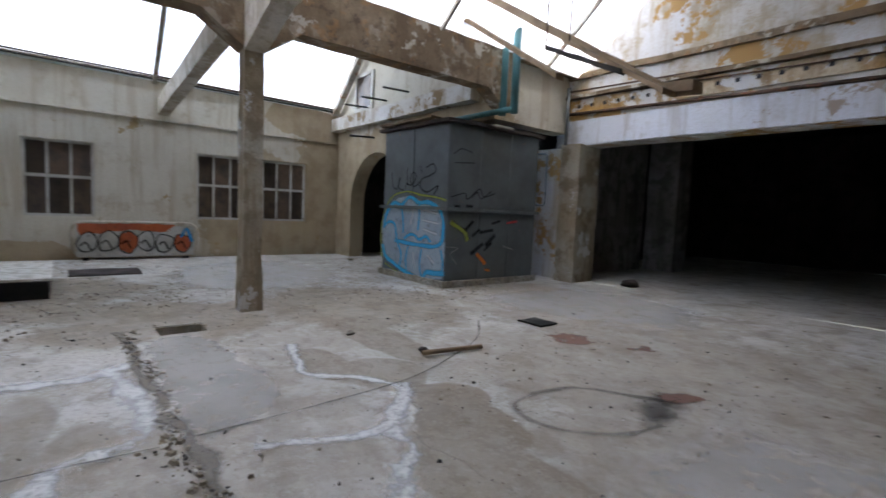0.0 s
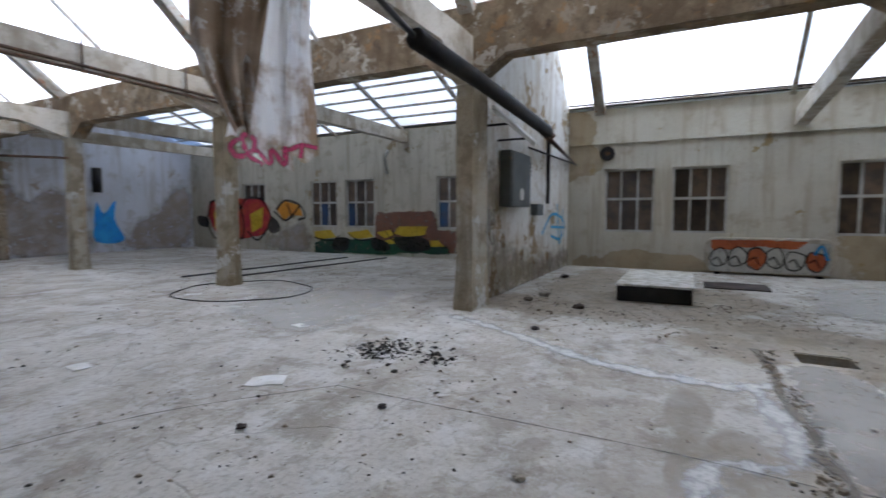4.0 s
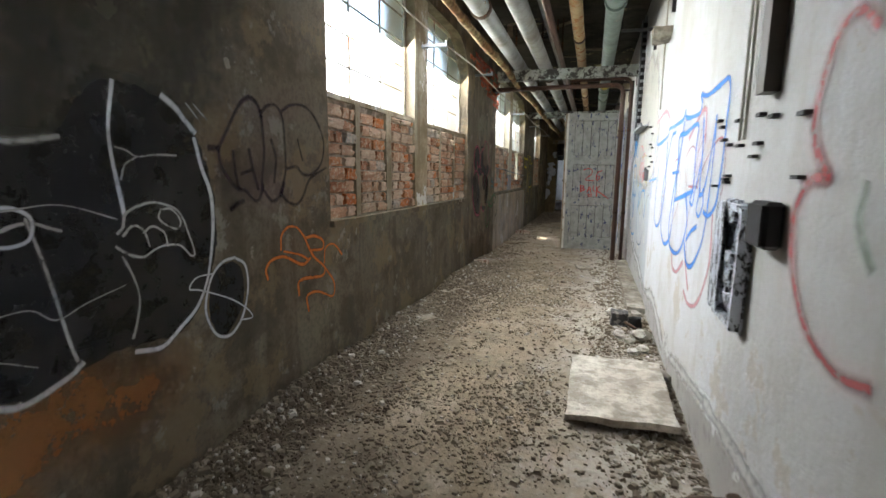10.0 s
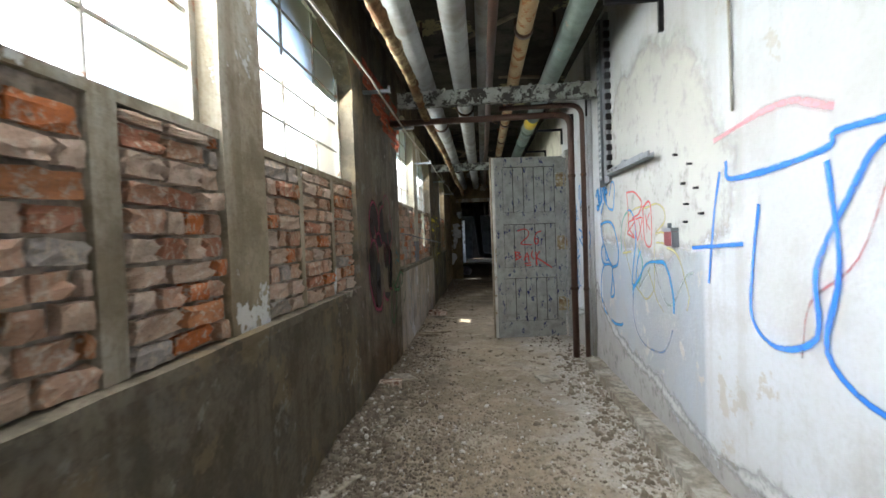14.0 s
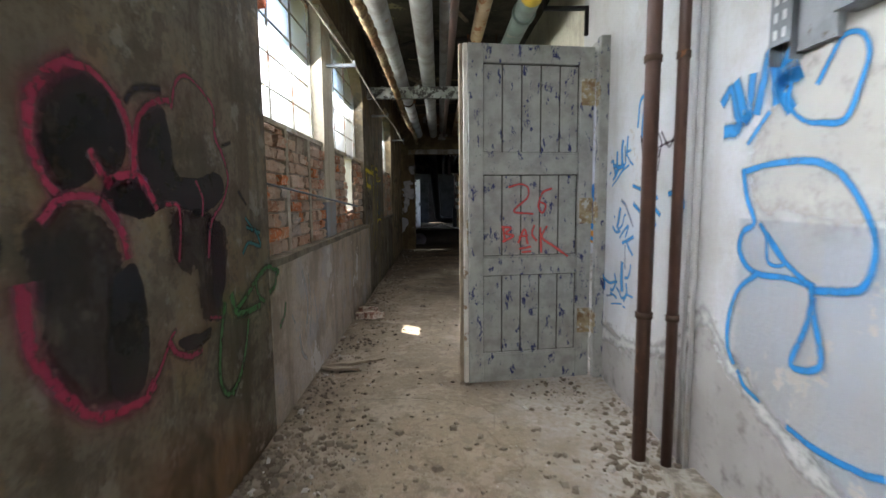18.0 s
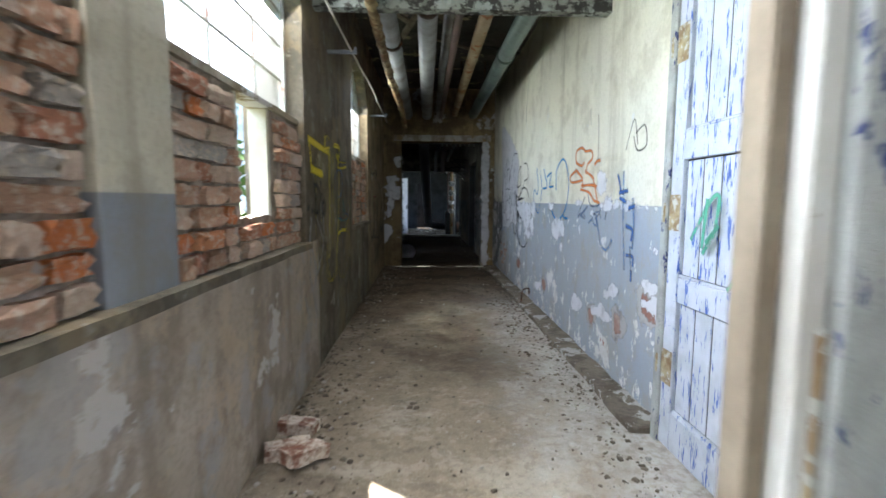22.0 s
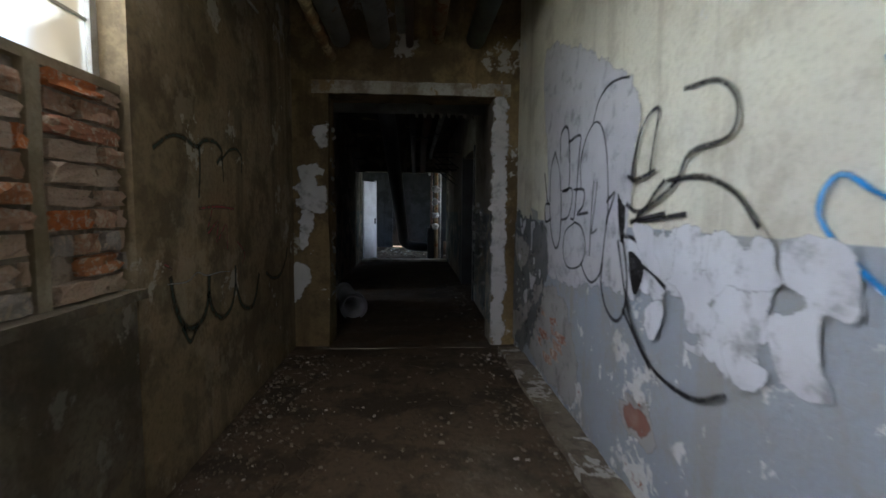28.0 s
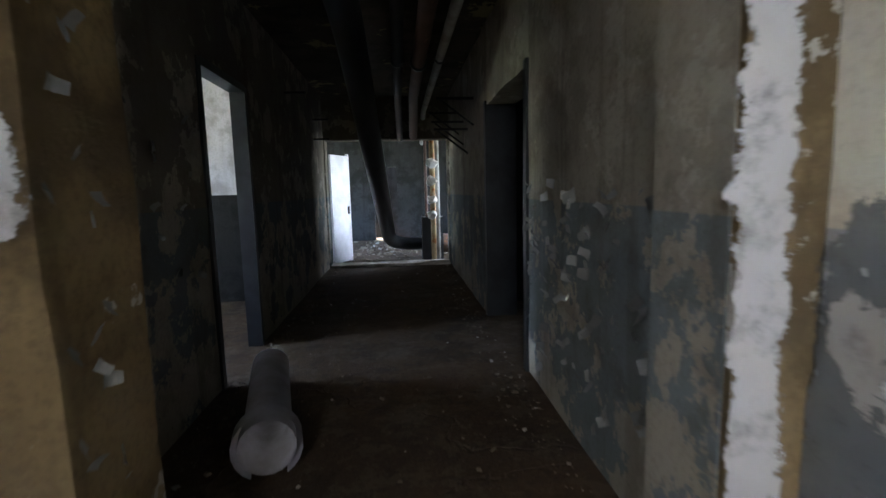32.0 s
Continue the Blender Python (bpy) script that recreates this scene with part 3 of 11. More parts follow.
HOLES = [(5.93, 6.30, -2.27, -1.84), (5.80, 6.08, 3.93, 4.22)]
grid_floor("floor_hall", 0.03, 13.2, -9.35, 16.8, 0.0, M["hall_floor"], 0.22, 0.005, HOLES, "dusty cracked grey concrete factory floor with pale stains")
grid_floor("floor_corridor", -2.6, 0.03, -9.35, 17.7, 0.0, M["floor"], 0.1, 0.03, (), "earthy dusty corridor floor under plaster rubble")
grid_floor("floor_passage", -2.75, 0.4, 17.7, 25.55, 0.0, M["dark_floor"], 0.2, 0.015, (), "brown concrete floor of the dark passage, darkened for shade")
grid_floor("floor_far_room", -6.0, 4.0, 25.55, 31.2, 0.0, M["floor"], 0.3, 0.015, (), "dusty floor of the far room")
grid_floor("floor_dark_room", -2.6, 13.2, -20.0, -9.35, 0.0, M["hall_floor"], 0.5, 0.02, (), "dusty floor running on into the dark room")
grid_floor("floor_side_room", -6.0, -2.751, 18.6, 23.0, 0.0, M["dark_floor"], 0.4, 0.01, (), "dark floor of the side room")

# corridor, window side
setting("wall_west_end", uneven(boxes((LB, LX, 15.20, YD, 0.0, 3.45)), 0.24, 0.003, 1.6), M["left_end"], "brown stained plaster wall beside the cross wall")
setting("wall_west_pale", uneven(boxes((LB, LX, 8.25, 12.1, 0.0, SILL)), 0.24, 0.003, 1.6), M["left_pale"], "pale streaked plaster under the bricked-up windows")
bm = boxes((LB, LX, -9.3, 8.245, 0.0, SILL), (LB, LX, 12.105, 15.19, 0.0, SILL), (LB, LX, -9.3, 15.19, TOP, 3.45))
for a, b in [(-9.3, 2.92), (6.38, 8.28), (11.76, 13.80)]:
    box(bm, LB, LX, a, b, SILL, TOP)
setting("wall_west", uneven(bm, 0.24, 0.003, 1.6), M["left"], "stained grey cement-plastered wall with bricked-up windows")
for a, b in [(4.50, 4.85), (9.75, 10.12)]:
    setting("window_pier", uneven(boxes((LB + 0.04, LX - 0.02, a, b, SILL + 0.004, TOP)), 0.2, 0.01, 3), M["column"], "chipped concrete pier between two windows", "pier")
for a, b in GROUPS:
    for end, s in ((a, 1), (b, -1)):
        n, w, h = 8, 0.62, 0.5
        curve = [(end + s * w * (1 - math.cos(k / n * math.pi / 2)), TOP - h + h * math.sin(k / n * math.pi / 2)) for k in range(n + 1)]
        bm = bmesh.new()
        prism(bm, [(end, TOP + 0.002)] + curve, "x", LB + 0.02, LX + 0.004)
        setting("window_arch", bm, M["left"], "rounded plaster corner of an arched window", "arch")
for a, b in GROUPS:
    bm = uneven(boxes((LX - 0.30, LX + 0.035, a - 0.02, b + 0.02, SILL - 0.03, SILL + 0.012)), 0.15, 0.008, 6)
    setting("window_sill", bm, M["left"], "crumbling cement window sill", "sill")

# corridor, hall side: plaster on a brick core
DOOR = (9.02, 10.90, 2.44)
setting("wall_corridor", uneven(boxes((0.0, RX, 1.0, DOOR[0], 0.0, 3.45), (0.0, RX, DOOR[0], 9.6, DOOR[2], 3.45)), 0.3, 0.003, 1.5), M["right_a"],
        "whitewashed corridor wall with grey dado and graffiti", "wall")
bm = bmesh.new()
prism(bm, [(0.104, 0.475), (0.088, 0.54), (0.063, 0.64), (0.034, 0.77), (0.014, 0.88), (0.003, 0.96), (0.0, 1.0), (0.105, 1.0)], "z", 0.0, 3.44)
for f in bm.faces:
    f.smooth = abs(f.normal.z) < 0.5
setting("wall_corridor_end", bm, M["right_a"], "whitewashed plaster rounding off towards the brick wall end", "wall")
setting("wall_corridor_cream", uneven(boxes((0.0, RX, DOOR[1], YD, 0.0, 3.45), (0.0, RX, 9.6, DOOR[1], DOOR[2], 3.45)), 0.3, 0.003, 1.5), M["right_b"],
        "cream corridor wall with flaking blue-grey dado", "wall")
setting("wall_hall_west", boxes((RX + 0.003, HX, Y0 + 0.16, DOOR[0], 0.0, 4.3), (RX + 0.003, HX, DOOR[0], DOOR[1], DOOR[2], 4.3), (RX + 0.003, HX, DOOR[1], NY + 0.4, 0.0, 4.3),
                                (RX + 0.003, HX, Y0 + 0.004, Y0 + 0.16, 3.42, 4.3), (0.0, HX, -9.3, Y0, 3.45, 4.3)), M["hall_white"], "bluish whitewashed hall side of the corridor wall", "wall")
setting("ceiling_corridor", uneven(boxes((LB, 0.05, -9.3, YD, 3.4, 3.6)), 0.35, 0.03, 2), M["ceiling"], "dark crumbling corridor ceiling")

# cross wall with the doorway
DX0, DX1, DZ, DT = -1.82, -0.23, 2.42, 0.38
bm = boxes((LB, DX0, YD, YD + DT, 0, 3.45), (DX1, 0.3, YD, YD + DT, 0, 3.45), (DX0, DX1, YD, YD + DT, DZ, 3.45))
setting("wall_cross", uneven(bm, 0.2, 0.014, 2.5), M["ochre"], "ochre cross wall with flaking white layers round a doorway")
bm = uneven(boxes((-1.97, -0.09, YD - 0.028, YD - 0.004, DZ, DZ + 0.115)), 0.1, 0.01, 7)
setting("door_lintel", bm, M["lintel"], "flaking whitewashed lintel over the doorway", "lintel")
# dark passage behind it
PX0, PX1, PY = -2.36, -0.12, 25.4
# West wall takes the shaded copy of the passage paint.
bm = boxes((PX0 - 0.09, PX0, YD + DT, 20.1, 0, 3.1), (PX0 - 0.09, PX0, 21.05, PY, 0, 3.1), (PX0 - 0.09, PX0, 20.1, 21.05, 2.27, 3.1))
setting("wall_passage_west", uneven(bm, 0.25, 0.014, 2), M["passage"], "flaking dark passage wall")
bm = boxes((PX1, PX1 + 0.3, YD + DT, 20.1, 0, 3.1), (PX1, PX1 + 0.3, 21.7, PY, 0, 3.1), (PX1, PX1 + 0.3, 20.1, 21.7, 2.25, 3.1))
setting("wall_passage_east", uneven(bm, 0.25, 0.014, 2), M["passage_east"], "flaking passage wall with curling paint")
setting("door_reveal", uneven(boxes((DX1 - 0.012, DX1 - 0.004, YD + 0.02, YD + DT - 0.005, 0, DZ - 0.01)), 0.2, 0.003, 2), M["passage_east"], "flaking painted reveal of the doorway", "reveal")
setting("ceiling_passage", boxes((PX0 - 0.3, PX1 + 0.3, YD + DT, PY + 0.3, 3.05, 3.3)), M["ceiling"], "dark passage ceiling")
# Wall round the far opening uses the shade-darkened paint too.
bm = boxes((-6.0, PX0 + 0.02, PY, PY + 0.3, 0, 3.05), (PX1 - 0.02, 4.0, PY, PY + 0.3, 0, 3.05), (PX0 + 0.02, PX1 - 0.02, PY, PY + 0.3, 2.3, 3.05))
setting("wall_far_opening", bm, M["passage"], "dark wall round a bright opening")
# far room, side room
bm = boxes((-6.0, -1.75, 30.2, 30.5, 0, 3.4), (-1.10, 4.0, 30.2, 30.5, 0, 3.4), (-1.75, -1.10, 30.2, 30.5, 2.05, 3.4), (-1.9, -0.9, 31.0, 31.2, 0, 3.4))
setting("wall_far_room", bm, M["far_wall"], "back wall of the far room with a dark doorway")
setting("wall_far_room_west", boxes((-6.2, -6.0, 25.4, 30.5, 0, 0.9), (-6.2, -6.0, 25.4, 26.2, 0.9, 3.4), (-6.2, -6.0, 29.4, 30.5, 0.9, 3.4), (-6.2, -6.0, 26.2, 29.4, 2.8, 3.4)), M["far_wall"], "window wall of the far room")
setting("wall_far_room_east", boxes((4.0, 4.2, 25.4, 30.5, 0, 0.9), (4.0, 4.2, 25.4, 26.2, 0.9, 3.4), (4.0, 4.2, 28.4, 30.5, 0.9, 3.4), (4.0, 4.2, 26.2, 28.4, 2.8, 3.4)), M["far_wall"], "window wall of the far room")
setting("ceiling_far_room", boxes((-6.2, 4.2, 25.4, 30.5, 3.4, 3.6)), M["far_wall"], "stained far room ceiling, shade in its tone")
bm = boxes((-6.0, PX0 - 0.1, 18.4, 18.6, 0, 3.1), (-6.0, PX0 - 0.1, 23.0, 23.2, 0, 3.1), (-6.2, -6.0, 18.4, 19.6, 0, 3.1), (-6.2, -6.0, 21.0, 23.2, 0, 3.1), (-6.2, -6.0, 19.6, 21.0, 0, 1.0), (-6.2, -6.0, 19.6, 21.0, 2.6, 3.1))
setting("wall_side_room", bm, M["white_room"], "pale lilac-white wall of a side room")
setting("ceiling_side_room", boxes((-6.2, PX0 - 0.1, 18.4, 23.2, 3.1, 3.3)), M["white_room"], "white side room ceiling")
# Unseen room, its lack of light painted as near-black walls.
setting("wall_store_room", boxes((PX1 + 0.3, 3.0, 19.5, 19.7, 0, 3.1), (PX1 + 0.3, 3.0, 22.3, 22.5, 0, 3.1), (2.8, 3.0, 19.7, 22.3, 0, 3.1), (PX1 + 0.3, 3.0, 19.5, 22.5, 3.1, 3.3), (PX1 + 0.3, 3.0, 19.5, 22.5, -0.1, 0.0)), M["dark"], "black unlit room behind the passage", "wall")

# hall: window wall with five pairs of openings
PAIRS = [-4.85, -0.37, 4.27, 9.07, 13.80]
EAST = [(c + s * 0.74 - 0.555, c + s * 0.74 + 0.555) for c in PAIRS for s in (-1, 1)]
WZ0, WZ1, GLZ = 0.87, 2.37, 3.80
RIDGE_W, RIDGE_E = (4.35, 5.95), (10.55, 6.05)
# The north half takes the toned-down copy of the cream plaster.
for name, y0_, y1_, mat in (("wall_east", -7.5, 2.06, "hall_wall"), ("wall_east_north", 2.06, NY + 0.4, "hall_wall_north")):
    bm = boxes((EX, EX + 0.4, y0_, y1_, 0, WZ0), (EX, EX + 0.4, y0_, y1_, WZ1, GLZ))
    ends = [y0_] + [v for w in EAST if y0_ < w[0] < y1_ for v in w] + [y1_]
    for a, b in zip(ends[0::2], ends[1::2]):
        box(bm, EX, EX + 0.4, a, b, WZ0, WZ1)
    setting(name, uneven(bm, 0.5, 0.012, 1.2), M[mat], "stained cream hall wall with paired barred windows", "wall")
setting("wall_east_ledge", boxes((EX - 0.05, EX - 0.001, -7.0, 1.8, 2.98, 3.04)), M["hall_wall"], "thin plaster string course", "ledge")
# dividing wall from the thick column to the window wall
bm = uneven(boxes((7.14, EX, 1.80, 2.06, 0, 6.2)), 0.4, 0.012, 1.5)
slope = Vector((EX + 0.02 - RIDGE_E[0], 0, GLZ + 0.02 - RIDGE_E[1])).normalized()
cut = bmesh.ops.bisect_plane(bm, geom=bm.verts[:] + bm.edges[:] + bm.faces[:], plane_co=(EX + 0.02, 0, GLZ + 0.02), plane_no=(-slope.z, 0, slope.x), clear_outer=True)
bmesh.ops.holes_fill(bm, edges=[e for e in cut["geom_cut"] if isinstance(e, bmesh.types.BMEdge)], sides=0)
setting("wall_divider", bm, M["divider"], "whitewashed dividing wall with brown water stains")
# end walls
bm = boxes((HX, 3.85, NY, NY + 0.4, 0, 6.3), (4.82, EX, NY, NY + 0.4, 0, 6.3), (3.85, 4.82, NY, NY + 0.4, 1.68, 6.3))
setting("wall_north", uneven(bm, 0.6, 0.012, 1.2), M["hall_white"], "bluish white end wall with graffiti and bare masonry")
# Room past the end wall doorway: darkness is in the plaster tone.
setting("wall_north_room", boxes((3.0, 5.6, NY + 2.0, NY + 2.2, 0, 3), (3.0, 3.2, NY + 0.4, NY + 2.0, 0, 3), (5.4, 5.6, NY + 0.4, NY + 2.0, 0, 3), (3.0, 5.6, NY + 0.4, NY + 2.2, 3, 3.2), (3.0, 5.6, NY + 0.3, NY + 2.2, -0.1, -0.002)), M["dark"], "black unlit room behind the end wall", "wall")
bm = boxes((LB, 6.9, SY - 0.45, SY, 2.68, 6.4), (6.46, 9.3, SY - 0.45, SY, 0, 2.68), (LB, 0.3, SY - 0.45, SY, 0, 2.68))
setting("wall_south", uneven(bm, 0.5, 0.014, 1.4), M["hall_south"], "white and ochre plastered wall over a wide opening")
setting("wall_south_pillar", uneven(boxes((6.42, 6.86, SY - 0.5, SY + 0.18, 0, 2.72)), 0.2, 0.02, 2), M["column"], "worn plastered pillar beside the wide opening", "pillar")
# raised wall with the arch
arch = [(9.65 + 1.24 - 1.24 * math.cos(k / 14 * math.pi), 1.40 + 1.24 * math.sin(k / 14 * math.pi)) for k in range(15)]
bm = bmesh.new()
prism(bm, [(9.15, 0), (9.65, 0)] + arch + [(12.13, 0), (EX, 0), (EX, 6.3), (9.15, 6.3)], "y", SE_Y - 0.4, SE_Y)
box(bm, 6.9, 9.15, SE_Y - 0.4, SE_Y, 2.95, 6.3)
box(bm, 6.9, 7.25, SY, SE_Y - 0.4, 2.95, 6.3)
box(bm, 9.15, 9.4, SY, SE_Y - 0.4, 0, 2.95)
setting("wall_arch", bm, M["hall_wall"], "cream plaster wall with a round-arched opening")
# Near-black surfaces supply the shade inside the arch.
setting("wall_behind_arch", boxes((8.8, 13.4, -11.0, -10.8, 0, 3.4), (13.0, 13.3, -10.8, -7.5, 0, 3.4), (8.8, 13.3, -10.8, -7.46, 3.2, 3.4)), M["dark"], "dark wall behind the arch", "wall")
# unlit room behind the wide opening, its darkness put into the wall colour
M["dim"] = plaster("mottled grey plaster", (0.34, 0.34, 0.34), (0.24, 0.23, 0.22), (0.10, 0.095, 0.09))
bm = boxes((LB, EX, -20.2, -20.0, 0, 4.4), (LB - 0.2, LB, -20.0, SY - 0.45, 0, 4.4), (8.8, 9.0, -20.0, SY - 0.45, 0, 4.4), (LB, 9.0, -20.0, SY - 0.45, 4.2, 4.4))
setting("wall_dark_room", bm, M["dark"], "near-black walls of an unlit factory room, shade in the colour", "wall")
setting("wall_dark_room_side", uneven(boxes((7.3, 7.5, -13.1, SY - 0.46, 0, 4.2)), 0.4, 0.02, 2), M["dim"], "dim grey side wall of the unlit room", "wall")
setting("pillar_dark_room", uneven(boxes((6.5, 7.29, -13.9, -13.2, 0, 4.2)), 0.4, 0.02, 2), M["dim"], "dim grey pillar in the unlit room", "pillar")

# ---- hall roof: saw teeth running with the corridor ----


def sheet(name, p, q, y0, y1, thick, mat, label):
    """A slab between two edge lines p and q (x, z), running from y0 to y1."""
    n = Vector((-(q[1] - p[1]), 0, q[0] - p[0])).normalized() * thick
    bm = bmesh.new()
    prism(bm, [p, q, (q[0] + n.x, q[1] + n.z), (p[0] + n.x, p[1] + n.z)], "y", y0, y1)
    return setting(name, bm, mat, label)


sheet("roof_slab_west", (0.02, 3.75), RIDGE_W, -9.3, 16.8, 0.14, M["slab"], "brown water-stained sloping roof slab")
sheet("roof_slab_east", (6.95, 4.05), RIDGE_E, -7.3, 1.9, 0.14, M["slab"], "brown water-stained sloping roof slab")
RIDGE_N = (9.1, 5.3)
sheet("roof_slab_north_east", (6.95, 4.05), RIDGE_N, 1.95, 16.8, 0.14, M["slab"], "brown stained sloping roof slab")

# sloping glazing: posts, rails and dirty panes, with the sky's light in each opening
M["pane"], nt, b = material("dirty frosted glass", 0.4)
b.inputs["Base Color"].default_value = (0.93, 0.96, 0.96, 1)
b.inputs["Transmission Weight"].default_value = 1.0
b.inputs["IOR"].default_value = 1.1
bump(nt, b, noise_of(nt, coords(nt), 9, 5), 0.2, 0.01)

def frosted(name, tone):
    """Frosted, dirt-filmed glass: it lets light through and scatters it all ways."""
    m, nt, b = material(name, 0.6)
    film = mix(nt, ramp(nt, noise_of(nt, coords(nt), 1.3, 7, 0.65), 0.42, 0.7), tone, tuple(0.88 * c for c in tone))
    tr = nt.nodes.new("ShaderNodeBsdfTranslucent")
    nt.links.new(film, tr.inputs[0])
    nt.links.new(tr.outputs[0], nt.nodes["Material Output"].inputs[0])
    return m


M["roof_pane"] = frosted("frosted roof glass", (0.86, 0.88, 0.92))
M["pane_grimy"] = frosted("grimy roof sheet", (0.42, 0.44, 0.47))
M["bar"] = painted("grey weathered glazing bar", (0.42, 0.41, 0.37), (0.2, 0.17, 0.12), worn=(0.25, 0.12, 0.06))
M["steel"] = painted("rusty steel", (0.13, 0.085, 0.06), (0.06, 0.04, 0.03), 0.75, 0.4, worn=(0.22, 0.1, 0.05))


def glazing(name, p, q, y0, y1, posts, rails, power, label, pane_step=0.8, gap=0.06, pane=None):
    """Sloping glass between the edge lines p (upper) and q (lower); posts along the slope, rails along y."""
    ob = thing(name, ((p[0] + q[0]) / 2, (y0 + y1) / 2, q[1]), label, "window", kind="structure")
    d = Vector((q[0] - p[0], 0, q[1] - p[1]))
    length = d.length
    d.normalize()
    n = Vector((d.z, 0, -d.x))          # inwards and down
    if n.z > 0:
        n = -n

    def strip(y_a, y_b, s0, s1, k0, k1):
        bm = bmesh.new()
        vs = []
        for y in (y_a, y_b):
            for s in (s0, s1):
                for k in (k0, k1):
                    vs.append(bm.verts.new(Vector((p[0], y, p[1])) + d * s + n * k))
        for f in ((0, 1, 3, 2), (4, 6, 7, 5), (0, 4, 5, 1), (2, 3, 7, 6), (0, 2, 6, 4), (1, 5, 7, 3)):
            bm.faces.new([vs[i] for i in f])
        bmesh.ops.recalc_face_normals(bm, faces=bm.faces)
        return bm
    for y, w in posts:
        part("glazing_bar", strip(y - w / 2, y + w / 2, 0, length, 0.045, 0.045 + max(0.06, w * 0.8)), M["bar"], ob)
    for s in rails:
        part("glazing_rail", strip(y0, y1, s * length - 0.02, s * length + 0.02, 0.04, 0.09), M["bar"], ob)
    k = y0
    while k < y1 - 0.05:
        part("pane", strip(k - (0.03 if k == y0 else 0.0), min(k + pane_step, y1) + (0.03 if k + pane_step >= y1 else 0.0), -0.06, length + 0.04, -0.012, 0.0), pane or M["roof_pane"], ob)
        k += pane_step
    c = Vector((p[0] + q[0], y0 + y1, p[1] + q[1])) / 2 + n * 0.03
    daylight(name + "_sky", c, c + n, y1 - y0, length - gap, power, (1.0, 0.975, 0.93))
    return ob


glazing("glazing_west", RIDGE_W, (6.62, 4.02), -9.05, 16.45, [(y, 0.05) for y in np.arange(-8.0, 16.2, 2.45)] + [(y, 0.2) for y in (-2.9, 1.7, 6.6, 11.8)], (), 16,
        "long sloping roof glazing of dirty white panes", 1.7)
glazing("glazing_east", RIDGE_E, (EX + 0.02, GLZ + 0.02), -7.0, 1.78, [(1.05, 0.24), (-2.72, 0.10), (-6.9, 0.16)], (), 9, "tall sloping roof glazing over the window wall", 1.05)
glazing("glazing_north_east", (9.12, 5.28), (EX + 0.02, GLZ + 0.05), 2.1, 16.4, [(y, 0.09) for y in (4.4, 6.7, 9.2, 11.8, 14.2)], (0.12, 0.24, 0.36, 0.48, 0.6, 0.72, 0.84), 4,
        "broken strip glazing between steel purlins", 2.4, pane=M["pane_grimy"])
for (a, b), p in zip(WINDOWS, (17, 14, 9.5, 5, 3.7)):
    daylight("window_sky", (LX - 0.20, (a + b) / 2, (HEAD + TOP) / 2), (-0.25, (a + b) / 2, 0.0), b - a - 0.02, TOP - HEAD - 0.05, p * 1.12)
daylight("far_room_light", (-5.98, 27.8, 1.85), (0, 27.8, 1.2), 3.1, 1.85, 0.35, (0.92, 0.95, 1.0))
# Added narrow lamp, aimed at the white door leaf to brighten it.
door_light = daylight("far_room_light", (3.98, 27.3, 1.85), (-2.1, 25.95, 1.1), 2.1, 1.85, 2.4, (0.82, 0.88, 1.0))
door_light.data.spread = radians(70)
daylight("side_window_sky", (-5.98, 20.3, 1.8), (0, 20.3, 1.6), 1.35, 1.55, 0.6, (0.9, 0.92, 1.0))

# columns, gutter beams and tie beams
COLS = [(6.63, 6.85, -3.00, -2.78), (6.62, 7.14, 1.66, 1.90), (6.58, 6.86, 6.48, 6.76), (6.58, 6.86, 11.66, 11.94)]
for x0, x1, y0, y1 in COLS:
    bm = boxes((x0, x1, y0, y1, -0.01, 3.35))
    cut_up(bm, 0.14)
    cx, cy = (x0 + x1) / 2, (y0 + y1) / 2
    for v in bm.verts:
        flare = 1.0 + 0.18 * max(0.0, 1.0 - v.co.z / 0.6)
        v.co.x, v.co.y = cx + (v.co.x - cx) * flare, cy + (v.co.y - cy) * flare
    rough_up(bm, 0.014, 5)
    setting("column", bm, M["column"], "chipped weathered concrete column carrying the gutter beam")
ends = [SE_Y] + [v for c in COLS for v in (c[2], c[3])] + [NY]
for a, b in zip(ends[0::2], ends[1::2]):
    bm = bmesh.new()
    prism(bm, [(a - 0.14, 3.05), (a, 3.05), (a + 0.45, 3.36), (b - 0.45, 3.36), (b, 3.05), (b + 0.14, 3.05), (b + 0.14, 4.05), (a - 0.14, 4.05)], "x", 6.62, 6.92)
    setting("gutter_beam", uneven(bm, 0.35, 0.012, 3), M["beam"], "deep brown-stained concrete gutter beam with haunches", "beam")
for x0, x1, y0, y1 in COLS:
    ym = (y0 + y1) / 2
    bm = bmesh.new()
    prism(bm, [(HX, 3.30), (5.7, 3.30), (6.62, 3.02), (6.62, 3.62), (HX, 3.62)], "y", ym - 0.12, ym + 0.12)
    setting("tie_beam", uneven(bm, 0.3, 0.008, 3), M["tie"], "whitewashed concrete tie beam", "beam")
    if ym < 0:
        bm = bmesh.new()
        prism(bm, [(6.92, 3.55), (6.92, 3.95), (EX, 3.45), (EX, 3.12)], "y", ym - 0.11, ym + 0.11)
        setting("raking_beam", bm, M["tie"], "whitewashed concrete beam to the window wall", "beam")
    elif ym > 3:
        bm = bmesh.new()
        prism(bm, [(6.92, 3.40), (6.92, 3.72), (EX, 3.72), (EX, 3.40)], "y", ym - 0.11, ym + 0.11)
        setting("tie_beam", bm, M["tie"], "whitewashed concrete beam to the window wall", "beam")
